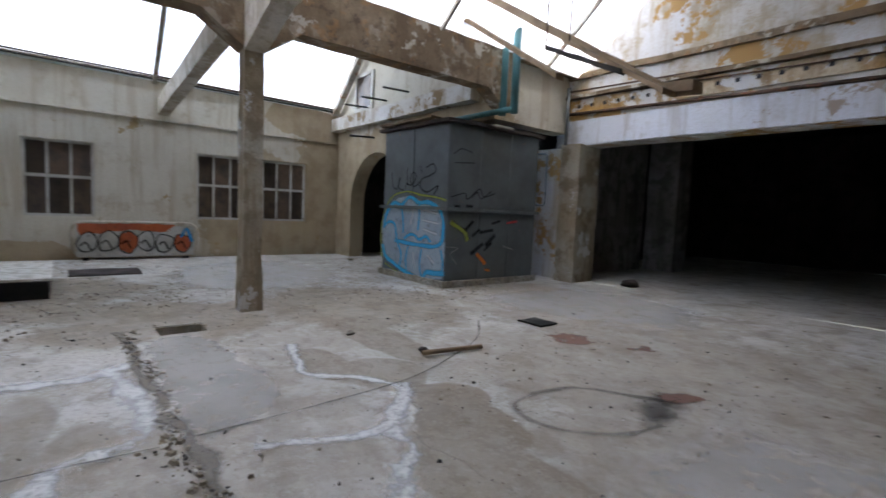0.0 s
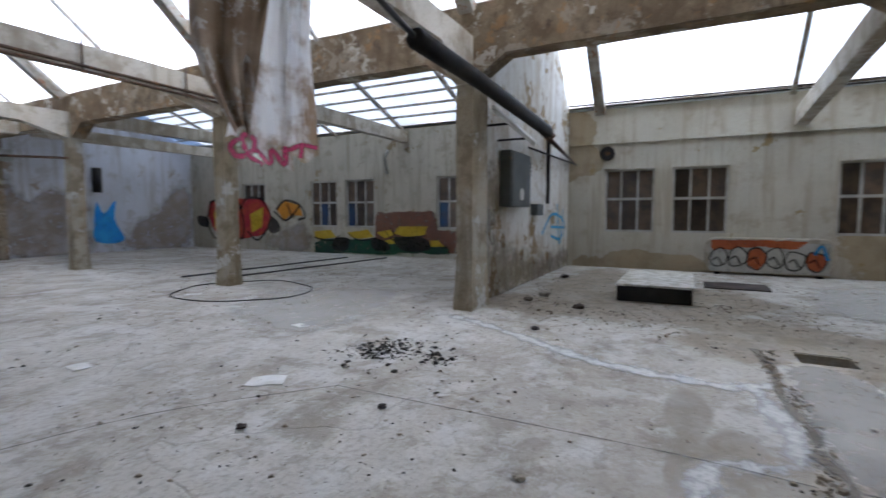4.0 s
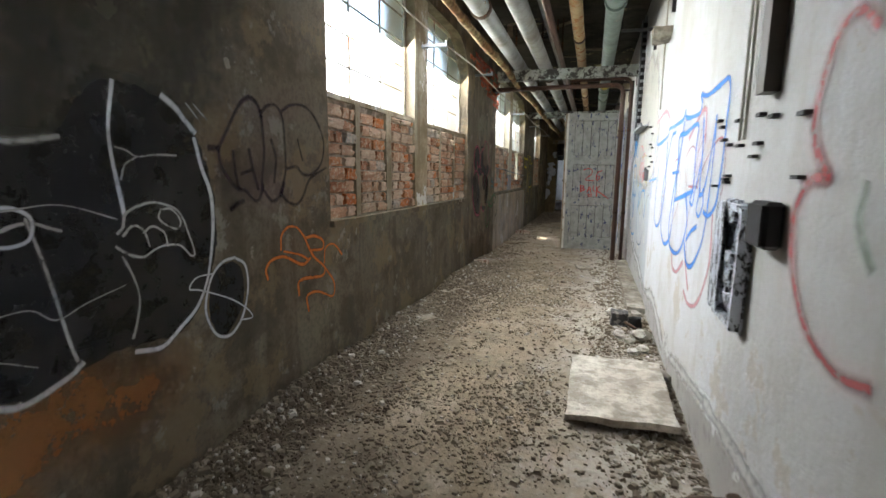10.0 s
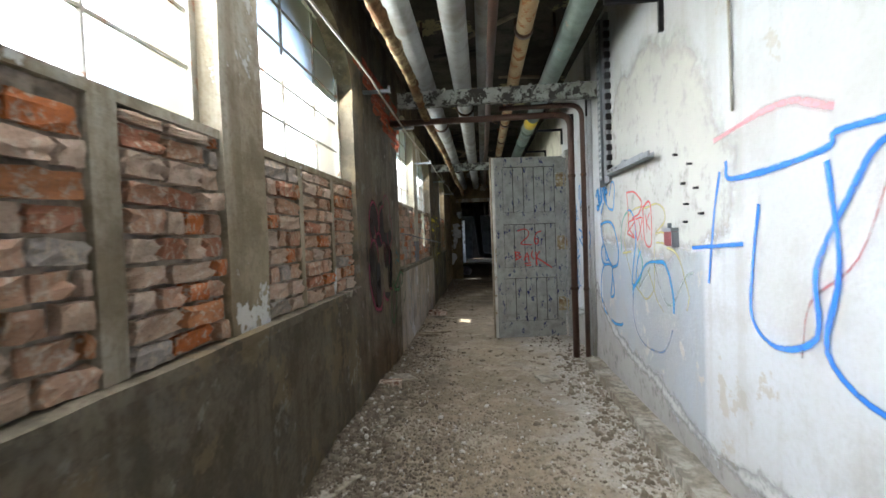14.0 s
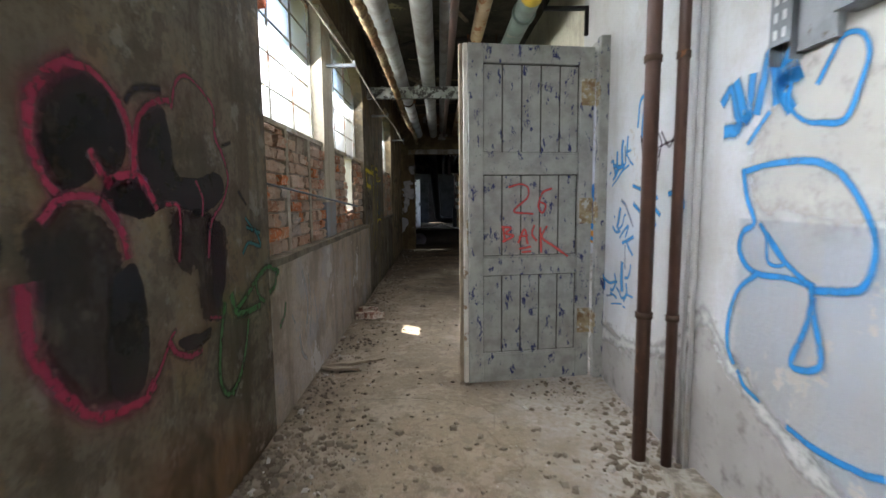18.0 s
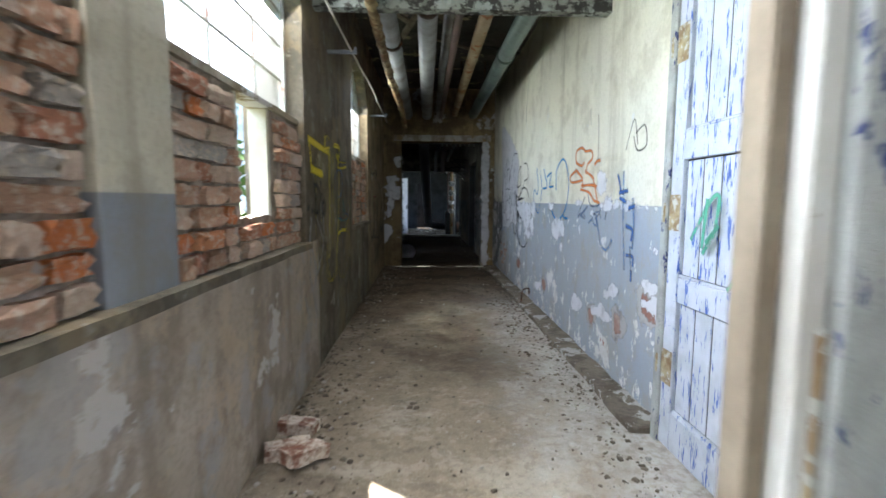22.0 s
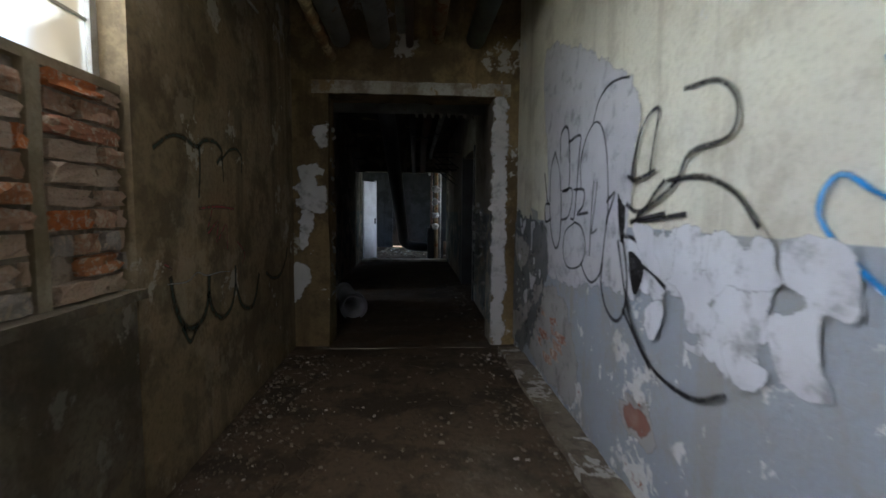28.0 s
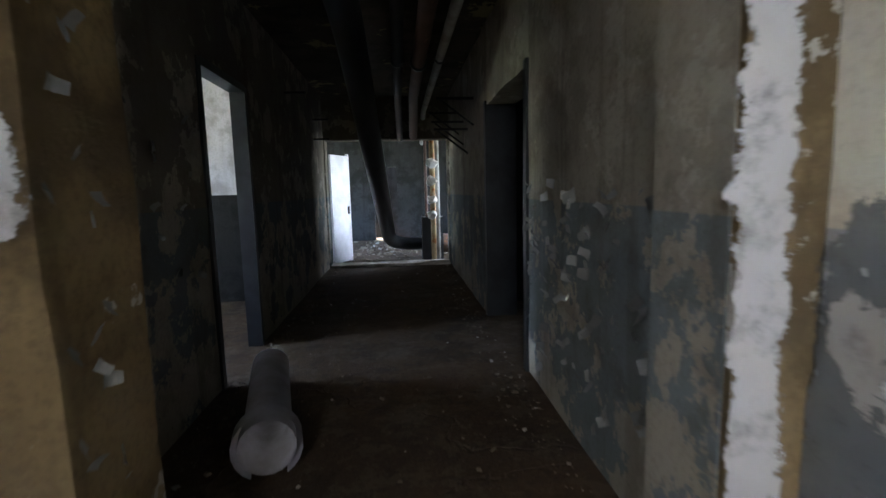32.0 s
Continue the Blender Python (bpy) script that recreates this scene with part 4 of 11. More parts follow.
for ym in (14.2,):
    setting("tie_beam", boxes((HX, 6.6, ym - 0.11, ym + 0.11, 3.30, 3.60), (6.92, EX, ym - 0.11, ym + 0.11, 3.30, 3.60)), M["tie"], "whitewashed concrete tie beam", "beam")

# open air: ground to the horizon
bm = bmesh.new()
for q in ((-600, -2.56, -600, 600), (13.31, 600, -600, 600), (-2.56, 13.31, 31.4, 600), (-2.56, 13.31, -600, -20.3)):
    bm.faces.new([bm.verts.new((x, y, -0.12)) for x, y in ((q[0], q[2]), (q[1], q[2]), (q[1], q[3]), (q[0], q[3]))])
M["grass"] = plaster("rough grass", (0.07, 0.10, 0.035), (0.09, 0.11, 0.05), (0.05, 0.05, 0.03), streak=False)
setting("ground", bm, M["grass"], "rough grass round the building")

# timber rafters and loose boards under the western roof slab
for y in (-7.6, -5.1, -0.6, 4.1, 8.9, 10.4, 14.0):
    d = Vector((RIDGE_W[0] - 0.35, 0, RIDGE_W[1] - 3.93))
    bm = bmesh.new()
    vs = []
    for s in (0.0, 1.0):
        for dy in (-0.08, 0.08):
            for dz in (-0.02, -0.24):
                vs.append(bm.verts.new((0.35 + d.x * s, y + dy, 3.93 + d.z * s + dz)))
    for f in ((0, 1, 3, 2), (4, 6, 7, 5), (0, 4, 5, 1), (2, 3, 7, 6), (0, 2, 6, 4), (1, 5, 7, 3)):
        bm.faces.new([vs[k] for k in f])
    bmesh.ops.recalc_face_normals(bm, faces=bm.faces)
    setting("rafter", uneven(bm, 0.4, 0.02, 2), M["beam"], "brown weathered rafter under the roof slab")
# added, unseen caps that keep sun from leaking through ridges, eaves and gutters
for name, lim in (("ridge_cap", (4.2, 4.62, -9.3, 16.8, 6.0, 6.12)), ("ridge_cap", (10.4, 10.82, -7.3, 1.9, 6.1, 6.22)), ("ridge_cap", (8.95, 9.4, 1.92, 16.8, 5.36, 5.48)),
                  ("eave", (EX - 0.06, EX + 0.42, -7.4, NY + 0.4, GLZ + 0.07, GLZ + 0.2)), ("gutter", (6.64, 7.0, -9.3, 16.8, 4.04, 4.1))):
    setting(name, uneven(boxes(lim), 0.8, 0.012, 2), M["beam"], "weathered concrete " + name.replace("_", " ") + " added to close the saw-tooth roof")

# ---- corridor: things ----
M["pipe_grey"] = painted("dusty grey pipe lagging", (0.42, 0.44, 0.43), (0.24, 0.23, 0.2), 0.7, 0.1, worn=(0.3, 0.22, 0.14), wear=0.7)
M["pipe_brown"] = painted("brown oxide pipe paint", (0.10, 0.05, 0.035), (0.06, 0.03, 0.02), 0.5, 0.1, worn=(0.2, 0.1, 0.06), wear=0.68)
M["pipe_beige"] = painted("beige pipe lagging", (0.46, 0.36, 0.22), (0.3, 0.2, 0.1), 0.8, 0.0, worn=(0.3, 0.13, 0.05), wear=0.6)
M["pipe_green"] = painted("grey green pipe paint", (0.22, 0.29, 0.25), (0.12, 0.15, 0.13), 0.5, 0.1, worn=(0.3, 0.26, 0.2), wear=0.68)
M["rope"] = plaster("ragged rope lagging", (0.42, 0.33, 0.18), (0.25, 0.13, 0.06), (0.10, 0.06, 0.03), scale=6, relief=1.0)
M["channel"] = painted("flaking grey paint on steel", (0.34, 0.36, 0.33), (0.2, 0.2, 0.17), 0.7, 0.1, worn=(0.05, 0.045, 0.04), wear=0.56, scale=5, relief=0.9)
M["galv"] = painted("dull galvanised steel", (0.22, 0.24, 0.26), (0.12, 0.13, 0.135), 0.55, 0.5)
M["black"] = painted("scorched black plastic", (0.03, 0.03, 0.032), (0.015, 0.015, 0.015), 0.5, worn=(0.50, 0.55, 0.63), wear=0.55, scale=13)
M["black_iron"] = painted("black iron", (0.02, 0.02, 0.022), (0.012, 0.01, 0.01), 0.55, 0.3)
M["cable"] = painted("pale cable", (0.5, 0.48, 0.42), (0.3, 0.27, 0.2), 0.6)
M["door_grey"] = painted("chalky grey door paint", (0.385, 0.39, 0.36), (0.26, 0.26, 0.235), 0.7, worn=(0.03, 0.04, 0.12), wear=0.64, scale=9, relief=0.7, grain=(1, 1, 0.45))
M["door_white"] = painted("white door paint flaking off blue", (0.50, 0.53, 0.58), (0.40, 0.42, 0.45), 0.65, worn=(0.05, 0.10, 0.34), wear=0.625, scale=7.5, relief=0.7, grain=(2.4, 2.4, 0.4))
M["hinge"] = painted("rusted hinge plate", (0.42, 0.36, 0.22), (0.2, 0.12, 0.06), 0.7, 0.3, worn=(0.5, 0.5, 0.45), wear=0.6, scale=12)
M["dull_zinc"] = painted("dull zinc", (0.27, 0.285, 0.30), (0.19, 0.20, 0.21), 0.6, 0.4, worn=(0.13, 0.11, 0.09), wear=0.66, scale=9)
# Pale tone paints the bright highlights on the tray slots.
M["slot_highlight"] = painted("bright slot highlight", (0.62, 0.63, 0.64), (0.45, 0.46, 0.46), 0.9)
M["red_box"] = painted("faded red plastic", (0.27, 0.045, 0.045), (0.17, 0.035, 0.035), 0.5)
M["stone"] = plaster("broken plaster lump", (0.42, 0.39, 0.33), (0.32, 0.28, 0.22), (0.15, 0.13, 0.1), scale=6)
M["scrap"] = painted("dusty dark casting", (0.10, 0.10, 0.10), (0.05, 0.05, 0.05), 0.8, worn=(0.25, 0.24, 0.22), wear=0.6, scale=9)
M["white_lump"] = plaster("broken white plaster lump", (0.62, 0.60, 0.56), (0.5, 0.47, 0.42), (0.3, 0.27, 0.22), scale=6)
M["pale_slab"] = plaster("dusty pale concrete slab", (0.68, 0.64, 0.57), (0.60, 0.55, 0.48), (0.28, 0.24, 0.19), scale=4)
M["pale_brick"] = plaster("pale brown mortar course", (0.36, 0.27, 0.2), (0.28, 0.2, 0.14), (0.2, 0.1, 0.06), scale=3)
M["dark_mortar"] = plaster("dirty mortar", (0.36, 0.30, 0.24), (0.28, 0.23, 0.18), (0.12, 0.095, 0.07), scale=5)
M["wood"] = painted("grey weathered board", (0.3, 0.25, 0.18), (0.17, 0.13, 0.09), 0.85, scale=6)
M["mortar"] = plaster("pale mortar", (0.40, 0.36, 0.30), (0.32, 0.28, 0.23), (0.2, 0.17, 0.13), scale=5)


def brick_material(name, tints, lo=0.41, hi=0.56, squash=(1.3, 1.9, 1.0), lime=(0.58, 0.49, 0.40)):
    """Salvaged bricks: each one its own tint, all smeared with mortar."""
    m, nt, b = material(name, 0.92)
    vec = coords(nt)
    rnd = nt.nodes.new("ShaderNodeObjectInfo").outputs["Random"]
    cr = nt.nodes.new("ShaderNodeValToRGB")
    cr.color_ramp.interpolation = "CONSTANT"
    while len(cr.color_ramp.elements) < len(tints):
        cr.color_ramp.elements.new(0.5)
    for k, c in enumerate(tints):
        cr.color_ramp.elements[k].position = k / len(tints)
        cr.color_ramp.elements[k].color = (*c, 1)
    nt.links.new(rnd, cr.inputs[0])
    shift = nt.nodes.new("ShaderNodeVectorMath")
    nt.links.new(vec, shift.inputs[0])
    comb = nt.nodes.new("ShaderNodeCombineXYZ")
    for k in range(3):
        nt.links.new(calc(nt, "MULTIPLY", rnd, 31.0 + 17 * k), comb.inputs[k])
    nt.links.new(comb.outputs[0], shift.inputs[1])
    smear = noise_of(nt, shift.outputs[0], 2.0, 9, 0.7, stretch=squash)
    fine = noise_of(nt, shift.outputs[0], 7, 6, 0.7, stretch=squash)
    col = mix(nt, ramp(nt, smear, lo, hi), cr.outputs[0], lime)
    col = mix(nt, calc(nt, "MULTIPLY", ramp(nt, fine, 0.48, 0.72), 0.7), col, (0.12, 0.09, 0.07))
    nt.links.new(col, b.inputs["Base Color"])
    bump(nt, b, calc(nt, "ADD", smear, calc(nt, "MULTIPLY", fine, 0.6)), 0.6, 0.02)
    return m


M["brick"] = brick_material("salvaged bricks", [(0.42, 0.25, 0.165), (0.45, 0.31, 0.225), (0.37, 0.195, 0.12), (0.46, 0.345, 0.265), (0.33, 0.14, 0.08), (0.46, 0.145, 0.045), (0.44, 0.31, 0.225), (0.32, 0.285, 0.25), (0.41, 0.255, 0.175), (0.42, 0.18, 0.08), (0.44, 0.325, 0.245), (0.38, 0.225, 0.145)], 0.50, 0.60, (1.5, 3.2, 1.1), (0.48, 0.385, 0.295))
M["pillar_brick"] = brick_material("weathered red bricks", [(0.36, 0.072, 0.028), (0.28, 0.055, 0.025), (0.40, 0.092, 0.034), (0.31, 0.075, 0.035)], 0.56, 0.68, (2.6, 1.9, 1.0))


M["faded_brick"] = brick_material("faded pink bricks", [(0.34, 0.155, 0.105), (0.30, 0.115, 0.07), (0.38, 0.22, 0.16)], 0.46, 0.60, (2.6, 2.6, 1.0))
M["dusty_brick"] = brick_material("dusty old bricks", [(0.22, 0.10, 0.065), (0.19, 0.09, 0.06), (0.25, 0.13, 0.09)], 0.4, 0.56, (6, 6, 6))


def line_pipe(name, path, r, mat, label, bands=(), band_mat=None, seg=14, wobble=0.0):
    ob = thing(name, path[0], label, "pipe", "pipes under the ceiling")
    bm = bmesh.new()
    tube(bm, path, r, seg, wobble=wobble)
    part("pipe_run", bm, mat, ob)
    d = (Vector(path[1]) - Vector(path[0])).normalized()
    for y in bands:
        p = Vector(path[0]) + d * (y - path[0][1]) / max(d.y, 0.01)
        bm = bmesh.new()
        tube(bm, [p - d * 0.03, p + d * 0.03], r * 1.18, seg)
        part("flange", bm, band_mat or M["steel"], ob, "dark pipe collar")
    x, _, z = path[0]
    for y in (2.95, 7.2, 11.9, 15.9):
        part("hanger", boxes((x - 0.012, x + 0.012, y, y + 0.004, z, 3.43)), M["steel"], ob, "thin rusty strap hanger")
    return ob


PZ = 2.90
line_pipe("heating_pipe", [(-1.68, -4.0, PZ), (-1.68, 17.7, PZ)], 0.09, M["pipe_grey"], "thick grey lagged pipe along the corridor ceiling", (0.5, 5.0, 9.2, 13.5))
line_pipe("heating_pipe", [(-1.32, -4.0, PZ), (-1.32, 17.7, PZ)], 0.092, M["pipe_grey"], "thick grey lagged pipe along the corridor ceiling", (3.6, 8.4, 12.6))
line_pipe("water_pipe", [(-1.05, -4.0, 2.86), (-1.05, 17.7, 2.86)], 0.035, M["pipe_brown"], "thin brown pipe along the corridor ceiling")
line_pipe("conduit_pipe", [(-1.12, -4.0, 3.0), (-1.12, 17.7, 3.0)], 0.05, M["pipe_grey"], "slim grey pipe along the corridor ceiling")
line_pipe("heating_pipe", [(-0.80, -4.0, 2.93), (-0.80, 17.7, 2.93)], 0.062, M["pipe_beige"], "beige lagged pipe with rusty seams", (2.2, 4.1, 6.4, 8.3, 9.4, 10.6, 12.0), M["pipe_brown"])
line_pipe("green_pipe", [(-0.44, -4.0, 2.92), (-0.44, 17.7, 2.92)], 0.088, M["pipe_green"], "grey-green painted pipe on wall brackets", (2.6, 5.2, 9.9, 10.9, 14.0), M["pipe_green"])
bm = bmesh.new()
tube(bm, [(-0.44, 9.15, 2.92), (-0.44, 9.55, 2.92)], 0.0895, 14)
whole("pipe_marking", bm, painted("yellow marking paint", (0.7, 0.5, 0.03), (0.5, 0.36, 0.03)), "yellow band painted on the green pipe", "marking")
rng = random.Random(4)
ragged = [(-1.72 + 0.012 * math.sin(y * 1.3), y, 2.66 + 0.012 * math.sin(y * 2.1)) for y in np.arange(-3.0, 17.5, 0.06)]
bm = bmesh.new()
tube(bm, ragged, [0.034 + 0.012 * rng.random() for _ in ragged], 9, wobble=0.35)
whole("lagged_pipe", bm, M["rope"], "thin pipe in ragged rusty rope lagging", "pipe", "pipes under the ceiling")

# steel channels that carry the pipes, with flaking paint
for y, x0 in ((7.35, -1.95), (12.05, -2.13)):
    ob = thing("pipe_support", (x0, y, 2.64), "steel channel with flaking grey paint carrying the pipes", "beam", "pipe supports")
    for name, lim in (("lower_flange", (y - 0.05, y + 0.05, 2.64, 2.652)), ("web", (y - 0.05, y - 0.04, 2.652, 2.768)), ("upper_flange", (y - 0.05, y + 0.05, 2.768, 2.78))):
        part(name, boxes((x0, 0.02, *lim)), M["channel"], ob)
    bm = bmesh.new()
    for k in range(46):
        x = x0 + 0.1 + rng.random() * (-0.15 - x0)
        z = 2.652 + rng.random() * 0.12
        w = 0.015 + 0.03 * rng.random()
        vs = [bm.verts.new((x + a * w, y - 0.052 - c * (0.006 + 0.02 * rng.random()), z + b_ * w)) for a, b_, c in ((0, 0, 0), (1, 0.1, 1), (0.9, 1, 1), (0.1, 0.9, 0))]
        bm.faces.new(vs)
    tagged(part("flaked_paint", bm, M["channel"], ob), "curled flakes of grey paint", kind="stuff")
for y in (7.9, 8.7, 9.5, 11.2, 4.6, 5.8):
    ob = thing("pipe_bracket", (0.0, y, 2.8), "black angle-iron wall bracket under the green pipe", "bracket", "wall brackets")
    part("arm", boxes((-0.36, -0.002, y - 0.015, y + 0.015, 2.79, 2.82)), M["black_iron"], ob)
    part("strut", boxes((-0.03, -0.002, y - 0.015, y + 0.015, 2.60, 2.79)), M["black_iron"], ob)
    part("hook", boxes((-0.36, -0.345, y - 0.015, y + 0.015, 2.82, 2.93)), M["black_iron"], ob)

# two brown pipes that rise from the floor and cross under the channel
for x, y, r, z, x_end in ((-0.20, 7.86, 0.034, 2.62, -2.13), (-0.09, 7.80, 0.026, 2.70, -0.95)):
    path = arc([(x, y, -0.01), (x, y, z), (x_end, y, z)], 0.14, 6)
    ob = thing("riser_pipe", (x, y, 0), "brown painted pipe rising from the floor and bending across the corridor", "pipe", "brown riser pipes")
    bm = bmesh.new()
    tube(bm, path, r, 14)
    part("pipe_run", bm, M["pipe_brown"], ob)
    bm = bmesh.new()
    tube(bm, [(x, y, 0.0), (x, y, 0.025)], r * 1.5, 14)
    part("collar", bm, M["stone"], ob)
    for zz in (0.75, 1.95):
        bm = bmesh.new()
        tube(bm, [(x, y, zz), (x, y, zz + 0.03)], r * 1.2, 12)
        part("clamp", bm, M["steel"], ob)

# window joinery, panes and the bar brackets
for (a, b), grp in zip(WINDOWS, (0, 0, 1, 1, 2)):
    ob = thing("window_glazing", (LX - 0.12, (a + b) / 2, HEAD), "upper window light with dirty panes in a narrow steel frame", "window", "corridor windows", "structure")
    x0, x1 = LX - 0.15, LX - 0.11
    for z in (HEAD + 0.01, TOP - 0.03):
        part("window_frame", boxes((x0, x1, a, b, z, z + 0.04)), M["bar"], ob)
    for y in (a, b - 0.04):
        part("window_frame", boxes((x0, x1, y, y + 0.04, HEAD + 0.05, TOP - 0.03)), M["bar"], ob)
    n, rows = 3, 5
    for k in range(1, n):
        y = a + (b - a) * k / n
        part("glazing_bar", boxes((x0 + 0.01, x1 - 0.01, y - 0.008, y + 0.008, HEAD + 0.05, TOP - 0.03)), M["bar"], ob)
    for k in range(1, rows):
        z = HEAD + 0.05 + (TOP - HEAD - 0.08) * k / rows
        part("glazing_bar", boxes((x0 + 0.012, x1 - 0.012, a + 0.04, b - 0.04, z - 0.006, z + 0.006)), M["bar"], ob)
    rg = random.Random(int(a * 100))
    for i in range(n):
        for k in range(rows):
            y, z = a + 0.03 + (b - a - 0.06) * i / n, HEAD + 0.05 + (TOP - HEAD - 0.08) * k / rows
            part("pane", boxes((x0 + 0.016, x0 + 0.021, y + 0.004, y + (b - a - 0.06) / n - 0.004, z + 0.003, z + (TOP - HEAD - 0.08) / rows - 0.003)), M["pane"], ob)
for y, z in ((4.66, 2.48), (9.9, 2.48), (12.6, 2.5), (6.75, 2.62), (15.6, 2.5), (8.15, 2.62)):
    ob = thing("bar_bracket", (LX, y, z), "short pale steel arm sticking out of the wall", "bracket", "bar brackets")
    part("arm", boxes((LX - 0.01, LX + 0.24, y - 0.02, y + 0.02, z, z + 0.025)), M["galv"], ob)
    part("lip", boxes((LX + 0.22, LX + 0.24, y - 0.02, y + 0.02, z + 0.025, z + 0.05)), M["galv"], ob)
bm = bmesh.new()
tube(bm, [(LX + 0.2, y, 2.56 - 0.05 * math.sin(max(0, (y - 2) % 4.0) / 4.0 * math.pi)) for y in np.arange(1.0, 16.6, 0.4)], 0.008, 6)
whole("window_cable", bm, M["cable"], "slack pale cable along the window wall", "cable")
bm = bmesh.new()
tube(bm, [(LX + 0.03, 8.2, 1.428), (-1.674, 8.44, 1.295)], 0.006, 8)
whole("metal_rod", bm, M["galv"], "thin bright metal rod propped across the bricked window", "rod")
M["pier_paint"] = two_tone("cream and grey pier paint", (0.52, 0.48, 0.37), (0.44, 0.40, 0.31), (0.24, 0.25, 0.27), (0.2, 0.21, 0.22), 1.31, (0.4, 0.38, 0.34), (0.2, 0.17, 0.12), peel=0.66, brick=0.9)
for o in bpy.data.objects:
    if o.name == "window_pier.001":
        o.data.materials[0] = M["pier_paint"]
# little open casement in the brick infill
OPEN = (10.74, 11.22, 1.20, 1.83)
ob = thing("open_casement", (LX - 0.08, 10.98, 1.2), "small unglazed casement frame in the brick infill", "window", kind="structure")
for lim in ((OPEN[0], OPEN[0] + 0.035, OPEN[2], OPEN[3]), (OPEN[1] - 0.035, OPEN[1], OPEN[2], OPEN[3]), (OPEN[0] + 0.035, OPEN[1] - 0.035, OPEN[3] - 0.035, OPEN[3])):
    part("window_frame", boxes((LX - 0.16, LX - 0.06, *lim)), painted("pale cracked window paint", (0.6, 0.58, 0.48), (0.4, 0.36, 0.26)), ob)


M["black_wood"] = painted("near-black timber", (0.05, 0.045, 0.04), (0.03, 0.028, 0.025), 0.9)


# door leaves of boards in three panels
def board_door(name, label, place, width, height, face, paint, hinge_x, handle=False):
    ob = tagged(new(name), label, "door", "corridor double door")
    ob.matrix_world = place

    def local(pname, bm, mat, plabel=""):
        soft_edges(bm, 0.004)
        o = new(pname, done(pname, bm, mat))
        o.parent = ob
        return tagged(o, plabel) if plabel else o
    t, st = 0.05, 0.105
    rails = [(0.0, 0.085), (0.33, 0.384), (0.63, 0.69), (0.947, 1.0)]
    for x in (0.0, width - st):
        local("stile", boxes((x, x + st, 0, t, 0, height)), paint)
    for a, b in rails:
        local("rail", boxes((st, width - st, 0.001, t - 0.001, a * height, b * height)), paint)
    n = 5
    for (_, lo), (hi, _) in zip(rails, rails[1:]):
        for k in range(n):
            w = (width - 2 * st) / n
            local("board", boxes((st + k * w + (0.006 if k == 0 else 0.0035), st + (k + 1) * w - (0.006 if k == n - 1 else 0.0035), 0.02, t - 0.02, lo * height + 0.014, hi * height - 0.006)), paint)
        # Near-black backing paints the shadow lines between boards and rails.
        local("backing", boxes((st, width - st, t / 2 - 0.002, t / 2 + 0.002, lo * height - 0.002, hi * height + 0.002)), M["black_wood"])
        local("moulding", boxes((st, width - st, 0.006, t - 0.006, lo * height, lo * height + 0.012)), paint)
    for z in (0.18, 0.52, 0.87):
        o = local("hinge", boxes((hinge_x - 0.05, hinge_x + 0.05, -0.005, -0.001, z * height - 0.09, z * height + 0.09)), M["hinge"], "rusty hinge plate")
        bm = bmesh.new()
        tube(bm, [(hinge_x + (0.075 if hinge_x > width / 2 else -0.075), -0.012, z * height - 0.05), (hinge_x + (0.075 if hinge_x > width / 2 else -0.075), -0.012, z * height + 0.05)], 0.011, 8)
        pin = local("hinge_pin", bm, M["hinge"])
        pin.parent = o
    if handle:
        hx = 0.06
        local("lock_plate", boxes((hx - 0.025, hx + 0.025, -0.006, -0.001, 0.37 * height, 0.47 * height)), M["hinge"], "rusty lock plate")
        bm = bmesh.new()
        tube(bm, arc([(hx, -0.001, 1.03), (hx, -0.06, 1.03), (hx + 0.13, -0.065, 1.035)], 0.02, 4), 0.011, 8)
        local("handle", bm, M["steel"], "dark iron lever handle")
    else:
        local("latch", boxes((-0.012, 0.0, 0.008, 0.036, 0.42 * height, 0.50 * height)), M["hinge"], "iron latch plate")
    return ob


board_door("door_leaf", "open grey board door with flaking paint and red number 26", pose(-0.99, 8.865, 0.02, 0, 0, 8.0), 0.895, 2.34, -1, M["door_grey"], 0.85)
board_door("door_leaf", "white board door with blue showing through flaking paint", pose(-0.085, 9.98, 0.02, 0, 0, 90.0) @ Matrix.Translation((0, -0.0, 0)) @ Matrix.Diagonal((1, -1, 1, 1)), 0.90, 2.34, -1, M["door_white"], 0.85, True)
M["strip"] = painted("worn white strip", (0.66, 0.65, 0.6), (0.45, 0.42, 0.36), 0.6, worn=(0.3, 0.22, 0.15), wear=0.66)
leaf = bpy.data.objects["door_leaf"]
for x0, x1, y0, y1, mat in ((-0.030, -0.001, 0.012, 0.05, M["strip"]), (-0.055, -0.031, 0.03, 0.062, M["wood"])):
    bm = boxes((x0, x1, y0, y1, 0.0, 2.34))
    soft_edges(bm, 0.003)
    o = new("closing_strip", done("closing_strip", bm, mat))
    o.parent = leaf
ob = thing("door_frame", (0.0, 9.96, 0), "thick painted timber frame of the double door", "door frame", kind="structure")
for lim in ((-0.07, 0.34, 8.985, 9.055, 0, 2.44), (-0.10, 0.34, 10.885, 10.945, 0, 2.44), (-0.05, 0.34, 9.055, 10.875, 2.375, 2.445)):
    bm = boxes(lim)
    soft_edges(bm, 0.008)
    part("frame_post", bm, M["door_grey"], ob)
for z in (0.42, 1.22, 2.05):
    part("hinge", boxes((-0.075, -0.071, 8.99, 9.05, z - 0.08, z + 0.08)), M["hinge"], ob, "rusty hinge plate")

